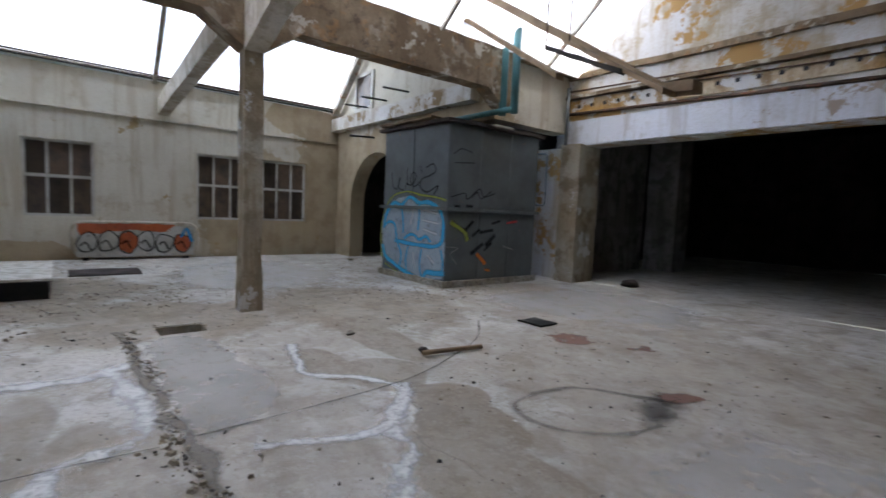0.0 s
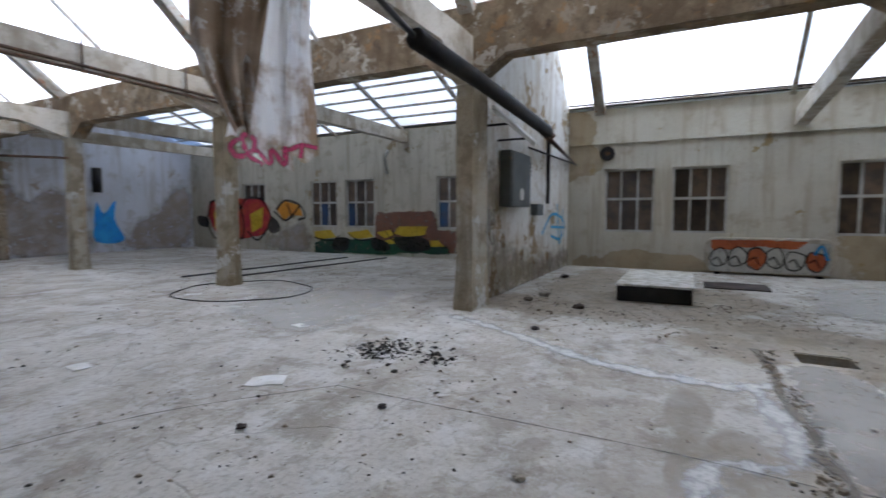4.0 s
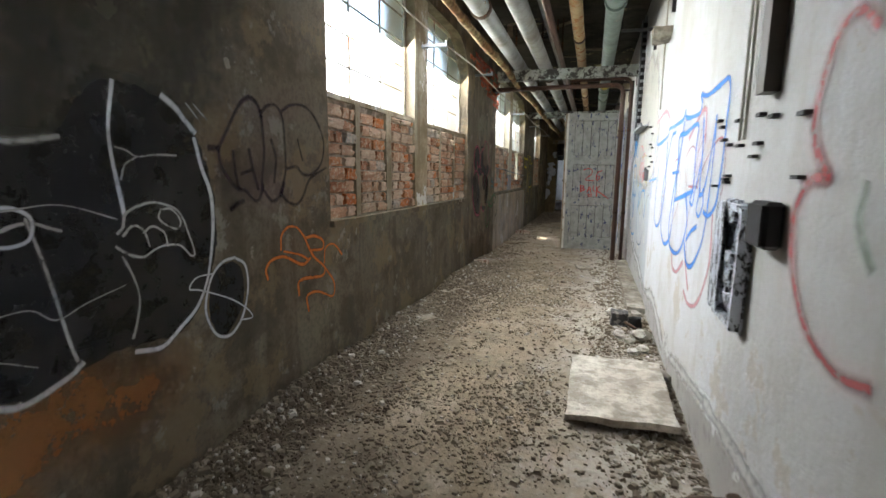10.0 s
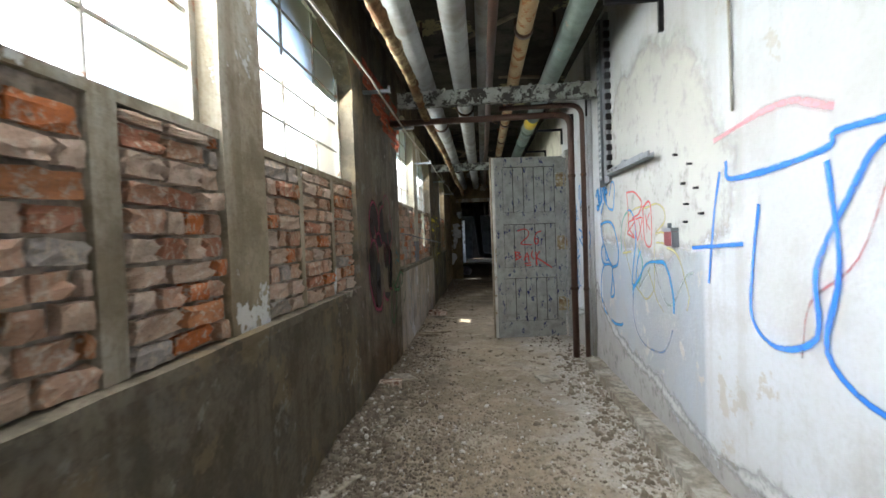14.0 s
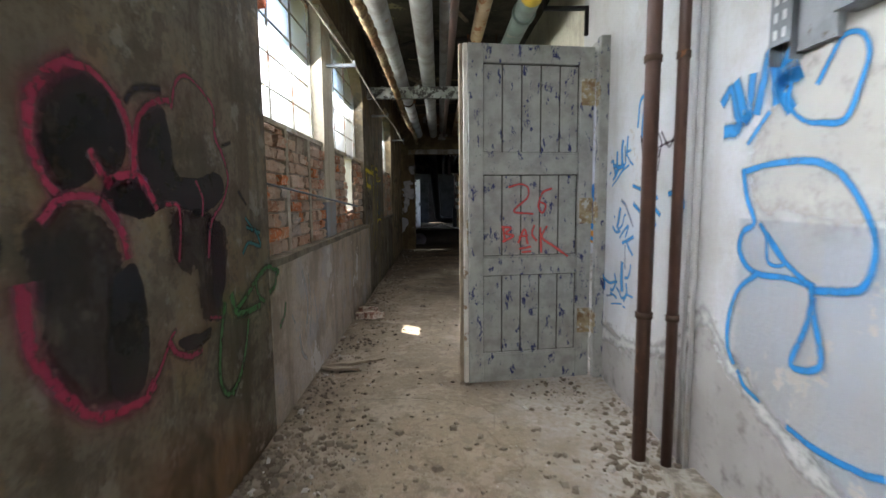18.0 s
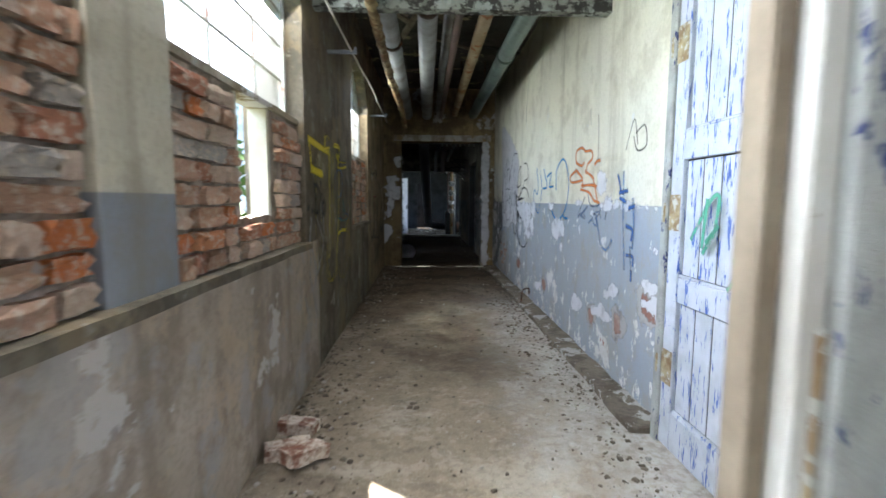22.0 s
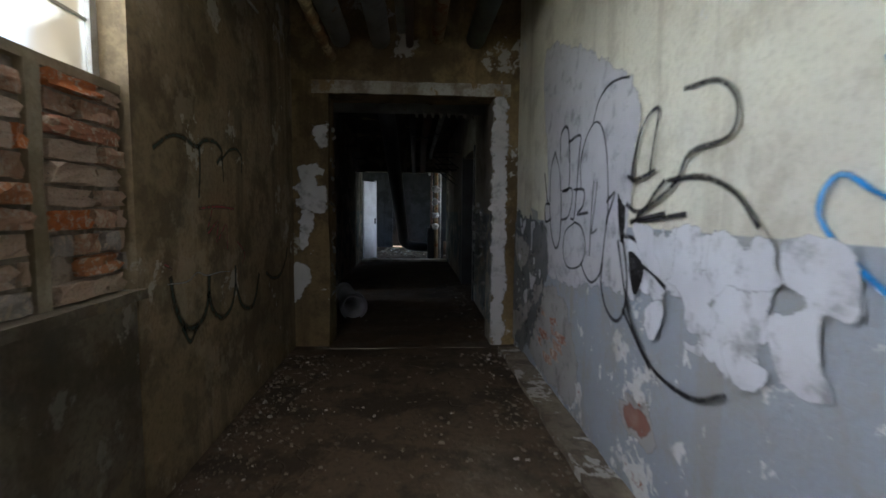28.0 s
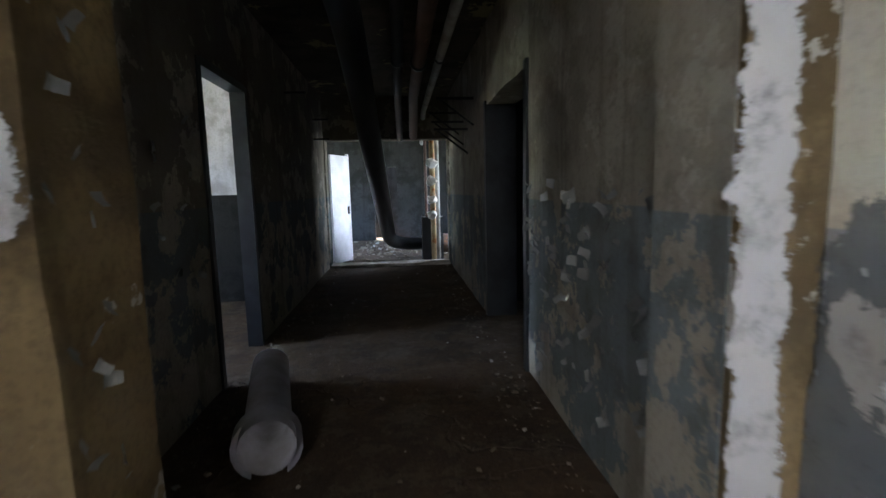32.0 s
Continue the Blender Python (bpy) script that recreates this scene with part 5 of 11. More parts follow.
# fittings on the white wall
ob = thing("fuse_box", (0, 2.45, 0.8), "smashed black fuse box with flaking white paint", "fuse box")
bm = uneven(boxes((-0.016, -0.004, 2.14, 2.46, 0.74, 1.21)), 0.08, 0.01, 9)
part("back_plate", bm, M["black"], ob)
flaked = painted("white enamel flaking off black", (0.60, 0.64, 0.70), (0.50, 0.54, 0.60), 0.55, worn=(0.02, 0.021, 0.026), wear=0.57, scale=11, relief=0.8, grain=(1, 1.6, 0.5))
part("door_frame", uneven(boxes((-0.056, -0.050, 2.335, 2.462, 0.77, 1.212)), 0.05, 0.004, 9), flaked, ob, "flaking white enamel front")
for lim in ((-0.05, -0.016, 2.43, 2.455, 0.78, 1.21), (-0.05, -0.016, 2.14, 2.165, 0.75, 1.2), (-0.05, -0.016, 2.165, 2.43, 1.185, 1.21), (-0.045, -0.016, 2.165, 2.43, 0.75, 0.775)):
    part("side", uneven(boxes(lim), 0.1, 0.006, 6), flaked, ob)
for k in range(9):
    y, z = 2.17 + 0.19 * rng.random(), 0.8 + 0.34 * rng.random()
    bm = boxes((-0.022 - 0.026 * rng.random(), -0.02, y, y + 0.05 + 0.06 * rng.random(), z, z + 0.03 + 0.06 * rng.random()))
    rough_up(bm, 0.02, 9)
    part("broken_module", bm, M["black"] if k % 3 else flaked, ob)
ob = thing("switch_box", (0, 1.98, 1.0), "small dark grey switch box", "switch box")
bm = boxes((-0.06, -0.004, 1.87, 2.03, 1.09, 1.235))
soft_edges(bm, 0.012)
part("case", bm, M["black_iron"], ob)
part("lid", boxes((-0.066, -0.06, 1.88, 2.02, 1.10, 1.225)), M["black_iron"], ob)
for k in range(16):
    y, z = 1.75 + 1.0 * rng.random(), 1.26 + 0.32 * rng.random()
    bm = boxes((-0.022, 0.004, y, y + 0.05, z, z + 0.012))
    whole("wall_plug", bm, M["black_iron"], "short dark iron stub remaining in the wall", "stub", "iron stubs in the wall")
for k, (y, z) in enumerate(((5.52, 1.62), (5.48, 1.50), (5.62, 1.80), (5.43, 1.72), (5.50, 1.40), (5.36, 1.58), (5.30, 1.44))):
    whole("wall_plug", uneven(boxes((-0.028, 0.004, y, y + 0.022, z, z + 0.012)), 0.01, 0.004, 60), M["black_iron"], "short dark iron stub remaining in the wall", "stub", "iron stubs in the wall")
bm = boxes((-0.05, -0.002, 2.05, 2.13, 1.58, 3.3))
whole("cable_duct", bm, painted("dark varnished timber", (0.07, 0.05, 0.035), (0.04, 0.03, 0.02)), "dark wooden cable duct running up the wall", "duct")
for y, lo in ((2.42, 1.45), (2.36, 1.45), (5.0, 1.9)):
    bm = bmesh.new()
    tube(bm, [(-0.012, y + 0.01 * math.sin(z * 3), z) for z in np.arange(lo, 3.3, 0.15)], 0.007, 6)
    whole("wall_cable", bm, M["cable"], "thin cable hanging down the white wall", "cable")
ob = thing("wall_insulator", (0, 4.75, 2.45), "broken plaster-smeared bracket sticking from the wall", "bracket")
part("block", uneven(boxes((-0.14, 0.0, 4.68, 4.82, 2.42, 2.52)), 0.05, 0.02, 9), M["stone"], ob)
bm = bmesh.new()
tube(bm, arc([(0.02, 1.12, 0.745), (-0.018, 1.12, 0.745), (-0.018, 1.105, 0.675), (0.02, 1.105, 0.675)], 0.012, 4), 0.005, 8)
whole("wall_staple", bm, M["black_iron"], "black iron staple driven into the wall end", "staple")
# slotted cable tray, an upright and an arm
ob = thing("cable_tray", (0, 7.2, 1.75), "slotted galvanised cable tray bent along the wall", "cable tray")
part("upright", boxes((-0.05, -0.047, 7.20, 7.30, 1.84, 3.3), (-0.047, -0.002, 7.297, 7.30, 1.78, 3.3), (-0.047, -0.002, 7.20, 7.203, 1.78, 3.3)), M["galv"], ob)
part("back_rail", boxes((-0.03, -0.002, 7.04, 7.195, 1.80, 3.3)), M["dull_zinc"], ob, "dull zinc back rail")
for z in np.arange(1.86, 3.25, 0.055):
    for y in (7.222, 7.262):
        part("slot", boxes((-0.0525, -0.0503, y, y + 0.016, z, z + 0.03)), M["slot_highlight"], ob)
part("arm", boxes((-0.08, -0.003, 6.0, 7.0, 1.852, 1.856), (-0.08, -0.076, 6.0, 7.0, 1.856, 1.89), (-0.008, -0.004, 6.0, 7.0, 1.856, 1.89), (-0.095, -0.081, 5.86, 6.5, 1.84, 1.875)), M["dull_zinc"], ob)
for y in np.arange(6.06, 6.92, 0.11):
    part("slot", boxes((-0.0815, -0.0795, y, y + 0.05, 1.867, 1.879)), M["black_iron"], ob)
for lim in ((6.45, 6.53, 1.856, 1.91), (6.75, 6.80, 1.856, 1.90)):
    part("clip", boxes((-0.07, -0.02, *lim)), M["galv"], ob)
for z in np.arange(1.9, 3.2, 0.09):
    part("tray_tooth", boxes((-0.05, -0.002, 7.005, 7.035, z, z + 0.05)), M["black_iron"], ob)
ob = thing("alarm_box", (0, 5.69, 1.26), "small faded red switch box with grey cable gland", "switch box")
bm = boxes((-0.05, -0.003, 5.64, 5.75, 1.265, 1.37))
soft_edges(bm, 0.01)
part("case", bm, M["red_box"], ob)
bm = bmesh.new()
tube(bm, [(-0.03, 5.70, 1.37), (-0.03, 5.70, 1.405)], 0.013, 10)
part("cable_gland", bm, M["galv"], ob)
part("mount_plate", boxes((-0.052, -0.003, 5.628, 5.752, 1.352, 1.375), (-0.045, -0.003, 5.628, 5.638, 1.262, 1.35)), M["dull_zinc"], ob, "grey metal cap and edge")
for y in (7.77, 7.84, 7.97):
    bm = bmesh.new()
    tube(bm, [(-0.012, y, 0.0), (-0.012, y, 3.35)], 0.012, 8)
    whole("wall_conduit", bm, M["right_a"], "painted-over conduit down the white wall", "conduit", "painted conduits")

# things lying on the corridor floor
ob = whole("floor_slab", uneven(boxes((-0.62, -0.07, 2.66, 3.5, 0.0, 0.035)), 0.08, 0.016, 7), M["pale_slab"], "cracked pale concrete slab lying on the rubble", "slab")
ob.matrix_world = pose(0, 0, 0.0, 1.0, -1.2, 0)
ob = thing("pipe_stub", (-0.07, 1.95, 0), "short grey pipe elbow sticking up from the floor", "pipe")
bm = bmesh.new()
tube(bm, arc([(-0.20, 1.92, 0.0), (-0.20, 1.92, 0.17), (-0.01, 1.96, 0.17)], 0.07, 5), 0.035, 10)
part("elbow", bm, M["steel"], ob)
bm = bmesh.new()
tube(bm, [(-0.03, 1.955, 0.17), (-0.005, 1.96, 0.17)], 0.05, 10)
part("flange", bm, M["steel"], ob)
ob = thing("motor_scrap", (-0.2, 4.55, 0.0), "broken dark grey motor housing among plaster lumps", "motor")
bm = uneven(boxes((-0.33, -0.19, 4.52, 4.66, 0.0, 0.12)), 0.04, 0.014, 9)
part("housing", bm, M["scrap"], ob)
bm = uneven(boxes((-0.18, -0.08, 4.50, 4.58, 0.0, 0.09)), 0.03, 0.03, 12)
part("broken_end", bm, M["black_iron"], ob)
bm = bmesh.new()
tube(bm, [(-0.22, 4.47, 0.06), (-0.11, 4.36, 0.03)], 0.014, 8)
part("shaft", bm, M["steel"], ob)


def lump(name, x, y, size, mat, label, category, flat=0.6, seed=0, z=0.0, group=""):
    bm = bmesh.new()
    bmesh.ops.create_icosphere(bm, subdivisions=2, radius=1.0)
    off = Vector((seed * 3.1, seed * 1.7, 0))
    for v in bm.verts:
        v.co *= 1 + 0.55 * noise.noise(v.co * 1.4 + off)
        v.co = Vector((round(v.co.x * 2.2) / 2.2 * 0.5 + v.co.x * 0.5, v.co.y, v.co.z * flat)) * size
    lo = min(v.co.z for v in bm.verts)
    for v in bm.verts:
        v.co += Vector((x, y, z - lo - size * 0.08))
    return whole(name, bm, mat, label, category, group)


for k, (x, y, s) in enumerate(((-0.27, 4.22, 0.055), (-0.11, 4.20, 0.075), (-0.20, 4.10, 0.04), (-0.13, 3.90, 0.05), (-0.20, 3.86, 0.04), (-0.06, 3.42, 0.06), (-0.10, 3.36, 0.045), (-0.3, 4.85, 0.06), (-0.12, 4.80, 0.07))):
    lump("plaster_lump", x, y, s, M["white_lump"], "pale broken lump of plaster", "rubble lump", 0.6, k, group="plaster lumps")
for k, (x, y, rz) in enumerate(((-2.03, 10.80, 20), (-1.93, 10.72, 50), (-2.05, 11.05, -15), (-2.06, 6.95, 10))):
    bm = boxes((-0.11, 0.11, -0.055, 0.055, 0, 0.065))
    uneven(bm, 0.05, 0.012, 12)
    o = whole("loose_brick", bm, M["dusty_brick"], "chipped loose brick lying by the wall", "brick", "loose bricks")
    o.matrix_world = pose(x, y, 0.005 + 0.02 * (k == 1), 0, 8 * (k == 1), rz)
for k, (x, y, l, w, rz) in enumerate(((-1.9, 9.32, 0.5, 0.035, 30), (-1.98, 9.2, 0.3, 0.04, 5), (-2.0, 7.15, 0.3, 0.2, 40), (-2.02, 5.2, 0.35, 0.12, 70), (-0.6, 7.1, 0.22, 0.16, 20), (-1.95, 4.1, 0.28, 0.14, 60), (-1.98, 6.1, 0.24, 0.12, 85))):
    bm = uneven(boxes((-l / 2, l / 2, -w / 2, w / 2, 0, 0.02)), 0.06, 0.012, 8)
    o = whole("board_scrap", bm, M["wood"] if k < 2 else M["stone"], "broken board scrap lying in the dust" if k < 2 else "thin slab of fallen plaster", "debris", "flat debris")
    o.matrix_world = pose(x, y, 0.012, 3, 4, rz)
bm = uneven(boxes((-0.19, -0.005, 10.96, 17.58, 0.0, 0.045)), 0.15, 0.02, 4)
M["kerb"] = plaster("dirty cement kerb", (0.22, 0.185, 0.14), (0.17, 0.14, 0.105), (0.085, 0.068, 0.048), under=(0.42, 0.40, 0.365), peel=0.62, scale=2.5, streak=False)
setting("kerb_corridor", bm, M["kerb"], "low crumbling cement kerb along the wall foot", "kerb")
bm = uneven(boxes((-0.16, -0.004, 5.0, 7.7, 0.0, 0.07)), 0.12, 0.02, 4)
setting("kerb_white_wall", bm, M["stone"], "low rough cement skirting at the wall foot", "kerb")
ob = thing("floor_hook", (-0.15, 14.2, 0), "bent rusty iron hook standing in the kerb", "hook")
bm = bmesh.new()
tube(bm, arc([(-0.16, 14.2, 0.0), (-0.15, 14.2, 0.2), (-0.05, 14.24, 0.22), (-0.05, 14.26, 0.14)], 0.04, 4), 0.009, 8)
part("rod", bm, M["steel"], ob)

# broken laths and boards hanging between the pipes
rl = random.Random(21)
for k in range(26):
    x, y = -1.9 + 1.7 * rl.random(), 1.5 + 15.5 * rl.random()
    l, w = 0.35 + 0.7 * rl.random(), 0.03 + 0.05 * rl.random()
    bm = uneven(boxes((-l / 2, l / 2, -w / 2, w / 2, -0.012, 0.012)), 0.2, 0.012, 5)
    o = whole("ceiling_lath", bm, M["wood"] if k % 3 else M["black_wood"], "broken lath hanging under the corridor ceiling", "lath", "broken ceiling laths")
    o.matrix_world = pose(x, y, 3.385 + 0.01 * rl.random(), 0, 10 * (rl.random() - 0.5), 180 * rl.random())

# ---- hall: things ----
M["kiosk"] = painted("grey blue sheet metal paint", (0.125, 0.14, 0.145), (0.09, 0.10, 0.10), 0.6, 0.1, worn=(0.22, 0.15, 0.1), wear=0.72, scale=1.6)
M["tar"] = painted("tarred roof edge", (0.04, 0.035, 0.035), (0.09, 0.07, 0.06), 0.9)
M["teal"] = painted("teal pipe paint", (0.06, 0.2, 0.22), (0.05, 0.12, 0.13), 0.5, 0.1)
M["plank"] = painted("brown rotten board", (0.32, 0.235, 0.15), (0.19, 0.135, 0.085), 0.9)
M["lamp_white"] = painted("white lamp housing", (0.7, 0.7, 0.68), (0.5, 0.48, 0.42), 0.5)
M["win_bar"] = painted("pale window bar paint", (0.55, 0.55, 0.52), (0.36, 0.33, 0.28), 0.7)
M["pane_dark"] = painted("grimy boarded pane", (0.12, 0.085, 0.06), (0.055, 0.045, 0.04), 0.2, each=1.2)
M["pane_blue"] = painted("blue boarded pane", (0.03, 0.08, 0.2), (0.05, 0.06, 0.09), 0.25)
M["rubber"] = painted("black rubber", (0.018, 0.018, 0.018), (0.03, 0.028, 0.025), 0.8)

for j, (a, b) in enumerate(EAST):
    ob = thing("hall_window", (EX + 0.1, (a + b) / 2, WZ0), "grimy six-paned factory window boarded from behind", "window", "hall windows", "structure")
    x0, x1 = EX + 0.07, EX + 0.12
    part("backing_board", boxes((x1 + 0.10, x1 + 0.13, a, b, WZ0, WZ1)), M["plank"], ob)
    for lim in ((a, b, WZ0, WZ0 + 0.05), (a, b, WZ1 - 0.05, WZ1), (a, a + 0.05, WZ0 + 0.05, WZ1 - 0.05), (b - 0.05, b, WZ0 + 0.05, WZ1 - 0.05)):
        part("window_frame", boxes((x0, x1, *lim)), M["win_bar"], ob)
    for k in (1, 2):
        y = a + (b - a) * k / 3
        part("glazing_bar", boxes((x0, x1 - 0.01, y - 0.022, y + 0.022, WZ0 + 0.05, WZ1 - 0.05)), M["win_bar"], ob)
    zm = WZ0 + 0.62 * (WZ1 - WZ0) * 0.85
    part("transom", boxes((x0 - 0.01, x1, a + 0.05, b - 0.05, zm - 0.03, zm + 0.03)), M["win_bar"], ob)
    for k in range(3):
        y0_, y1_ = a + (b - a) * k / 3 + 0.02, a + (b - a) * (k + 1) / 3 - 0.02
        for n, (z0, z1) in enumerate(((WZ0 + 0.05, zm - 0.03), (zm + 0.03, WZ1 - 0.05))):
            part("pane", boxes((x1 - 0.02, x1 - 0.014, y0_, y1_, z0, z1)), M["pane_blue"] if n == 0 and (j * 3 + k) % 5 in (0, 2) and j > 3 else M["pane_dark"], ob)

# sheet-metal kiosk
ob = thing("switch_kiosk", (8.0, -7.27, 0), "grey-blue sheet-metal switch kiosk covered with graffiti", "kiosk")
part("plinth", uneven(boxes((6.95, 9.05, -8.44, -6.10, 0, 0.11)), 0.3, 0.02, 3), M["stone"], ob, "crumbling cement plinth")
for z0, z1, n in ((0.11, 1.31, "lower_shell"), (1.37, 2.78, "upper_shell")):
    bm = boxes((7.0, 9.0, -8.4, -6.15, z0, z1))
    soft_edges(bm, 0.012)
    part(n, bm, M["kiosk"], ob)
part("band", boxes((6.94, 9.06, -8.46, -6.09, 1.31, 1.37)), M["kiosk"], ob)
for y in (-6.9, -7.65):
    part("seam", boxes((6.988, 7.0, y - 0.02, y + 0.02, 0.13, 1.31), (6.988, 7.0, y - 0.02, y + 0.02, 1.37, 2.76)), M["kiosk"], ob)
part("seam", boxes((8.0, 8.04, -6.15, -6.138, 1.37, 2.76)), M["kiosk"], ob)
bm = uneven(boxes((6.92, 9.1, -8.48, -6.06, 2.78, 2.84)), 0.3, 0.03, 2)
part("roof", bm, M["tar"], ob, "ragged tarred roof")
for k in range(7):
    x = 7.0 + 2.1 * rng.random()
    o = part("roof_debris", uneven(boxes((x, x + 0.5, -6.3 + 0.2 * rng.random(), -6.0, 2.87, 2.90)), 0.2, 0.03, 4), M["plank"], ob)
bm = bmesh.new()
tube(bm, arc([(7.2, -8.42, 2.5), (6.9, -8.55, 2.5), (6.9, -8.55, 1.5), (7.05, -8.42, 1.5)], 0.06, 4), 0.02, 8)
part("grab_rail", bm, M["galv"], ob)

# the arch wall above the kiosk: a small window, a white beam and iron bars
ob = thing("upper_window", (11.5, SE_Y, 3.7), "small dark window high in the plastered wall", "window", kind="structure")
for lim in ((11.05, 11.13, 3.7, 4.62), (11.87, 11.95, 3.7, 4.62), (11.13, 11.87, 4.54, 4.62), (11.13, 11.87, 3.7, 3.78)):
    part("window_frame", boxes((lim[0], lim[1], SE_Y + 0.002, SE_Y + 0.05, lim[2], lim[3])), M["win_bar"], ob)
part("pane", boxes((11.13, 11.87, SE_Y + 0.004, SE_Y + 0.02, 3.78, 4.54)), M["pane_dark"], ob)
setting("arch_beam", uneven(boxes((7.3, EX - 0.01, SE_Y + 0.002, SE_Y + 0.22, 3.3, 3.62)), 0.4, 0.012, 2), M["divider"], "whitewashed beam along the arch wall", "beam")
for x, z in ((11.3, 3.75), (10.5, 3.8), (11.0, 3.0), (9.6, 3.85)):
    bm = bmesh.new()
    tube(bm, [(x, SE_Y - 0.02, z), (x - 0.1, SE_Y + 0.7, z - 0.05)], 0.025, 6)
    whole("iron_bar", bm, M["black_iron"], "short black iron bar sticking out of the wall", "bar", "bars in the arch wall")
# concrete hatch cover, leaning panel
M["hatch_white"] = plaster("whitewashed concrete lid", (0.74, 0.73, 0.69), (0.66, 0.64, 0.58), (0.4, 0.37, 0.3), scale=3)
ob = thing("hatch_cover", (9.2, -0.5, 0), "low concrete hatch with a white top and black sides", "hatch")
bm = uneven(boxes((8.38, 10.4, -0.99, 0.02, 0.0, 0.215)), 0.3, 0.02, 3)
part("base_block", bm, M["rubber"], ob, "black tarred sides")
o = part("lid", uneven(boxes((8.42, 10.44, -1.02, 0.05, 0.22, 0.25)), 0.3, 0.008, 3), M["hatch_white"], ob, "pale concrete lid")
ob = thing("leaning_panel", (12.7, -2.4, 0), "long rounded tub with faded graffiti set against the wall", "panel")
bm = bmesh.new()
prism(bm, [(-3.34, 0.05), (-1.46, 0.05), (-1.34, 0.10), (-1.27, 0.22), (-1.24, 0.56), (-1.29, 0.72), (-1.42, 0.80), (-3.38, 0.80), (-3.51, 0.72), (-3.56, 0.56), (-3.53, 0.22), (-3.46, 0.10)], "x", 12.67, 12.87)
soft_edges(bm, 0.02)
part("board", bm, M["tie"], ob)
for y in (-3.3, -1.5):
    part("foot", boxes((12.66, 12.85, y - 0.05, y + 0.05, 0.0, 0.05)), M["black_iron"], ob)

# pipes, boxes and lamps at the dividing wall
ob = thing("insulated_pipe", (6.8, 1.3, 2.8), "thick black insulated pipe hanging across the hall", "pipe")
bm = bmesh.new()
tube(bm, [(4.85, 1.50, 3.02), (4.88, 1.50, 3.018), (6.2, 1.40, 2.93), (8.9, 1.28, 2.72)], [0.085, 0.105, 0.10, 0.10], 16, wobble=0.06)
part("insulation", bm, M["rubber"], ob)
bm = bmesh.new()
tube(bm, [(2.6, 1.62, 3.62), (4.9, 1.50, 3.02)], 0.028, 8)
part("bare_pipe", bm, M["black_iron"], ob)
bm = bmesh.new()
tube(bm, [(8.9, 1.28, 2.72), (9.25, 1.27, 2.69)], 0.05, 10)
part("valve", bm, M["steel"], ob)
for k in range(3):
    bm = bmesh.new()
    tube(bm, [(9.1 + 0.1 * k, 1.45 - 0.07 * k, 2.74 - 0.05 * k), (12.85, 1.72 - 0.06 * k, 2.62 - 0.06 * k)], 0.03 - 0.006 * k, 8)
    whole("wall_pipe", bm, M["pipe_brown"], "thin brown pipe sloping along the dividing wall", "pipe", "pipes on the dividing wall")
bm = bmesh.new()
tube(bm, arc([(10.53, 1.69, 1.52), (10.53, 1.69, 3.04), (10.03, 1.69, 3.04), (10.03, 1.69, 2.88)], 0.09, 5), 0.042, 10)
whole("vent_pipe", bm, M["black_iron"], "black pipe bent over like a crook", "pipe")
bm = bmesh.new()
tube(bm, [(9.1, 1.66, 2.49), (12.86, 1.66, 2.54)], 0.02, 8)
whole("wall_bar", bm, M["black_iron"], "thin black bar along the dividing wall", "bar")
ob = thing("meter_cabinet", (8.5, 1.7, 1.45), "dark grey steel meter cabinet with a round window", "cabinet")
bm = boxes((8.0, 9.02, 1.60, 1.795, 1.43, 2.33))
soft_edges(bm, 0.015)
part("case", bm, M["kiosk"], ob)
part("door", boxes((8.04, 8.98, 1.588, 1.60, 1.46, 2.29)), M["kiosk"], ob)
bm = bmesh.new()
tube(bm, [(8.5, 1.59, 1.64), (8.5, 1.578, 1.64)], 0.10, 16)
part("round_window", bm, M["lamp_white"], ob, "pale round window")
for k in range(4):
    part("insulator", boxes((9.02, 9.14, 1.62, 1.75, 1.98 + 0.07 * k, 2.02 + 0.07 * k)), M["black_iron"], ob)
whole("junction_box", boxes((9.7, 10.1, 1.66, 1.795, 1.28, 1.5)), M["kiosk"], "small grey junction box under the bent pipe", "junction box")
ob = thing("strip_lamp", (7.1, 1.3, 2.5), "white fluorescent strip lamp hanging askew", "lamp")
bm = bmesh.new()
tube(bm, [(6.5, 1.33, 2.66), (8.1, 1.26, 2.42)], 0.035, 4)
part("housing", bm, M["lamp_white"], ob)
for x, z in ((7.2, 2.56), (7.9, 2.45)):
    part("lamp_bracket", boxes((x, x + 0.03, 1.28, 1.802, z, z + 0.03)), M["black_iron"], ob)
bm = bmesh.new()
tube(bm, [(6.52, 1.33, 2.615), (8.08, 1.26, 2.375)], 0.014, 8)
part("lamp_tube", bm, M["lamp_white"], ob)
ob = thing("wall_fan", (EX, 0.88, 2.75), "round black fan opening in a stained wall", "fan")
bm = bmesh.new()
tube(bm, [(EX - 0.06, 0.88, 2.75), (EX + 0.02, 0.88, 2.75)], 0.17, 20)
part("ring", bm, M["black_iron"], ob)
bm = bmesh.new()
tube(bm, [(EX - 0.075, 0.88, 2.75), (EX - 0.06, 0.88, 2.75)], 0.06, 12)
part("hub", bm, M["steel"], ob)
ob = thing("wall_lamp", (EX, -4.9, 2.75), "small white bulkhead lamp on the stained wall", "lamp")
bm = bmesh.new()
bmesh.ops.create_uvsphere(bm, u_segments=12, v_segments=8, radius=0.1, matrix=Matrix.Translation((EX - 0.06, -4.9, 2.75)))
part("glass", bm, M["lamp_white"], ob)
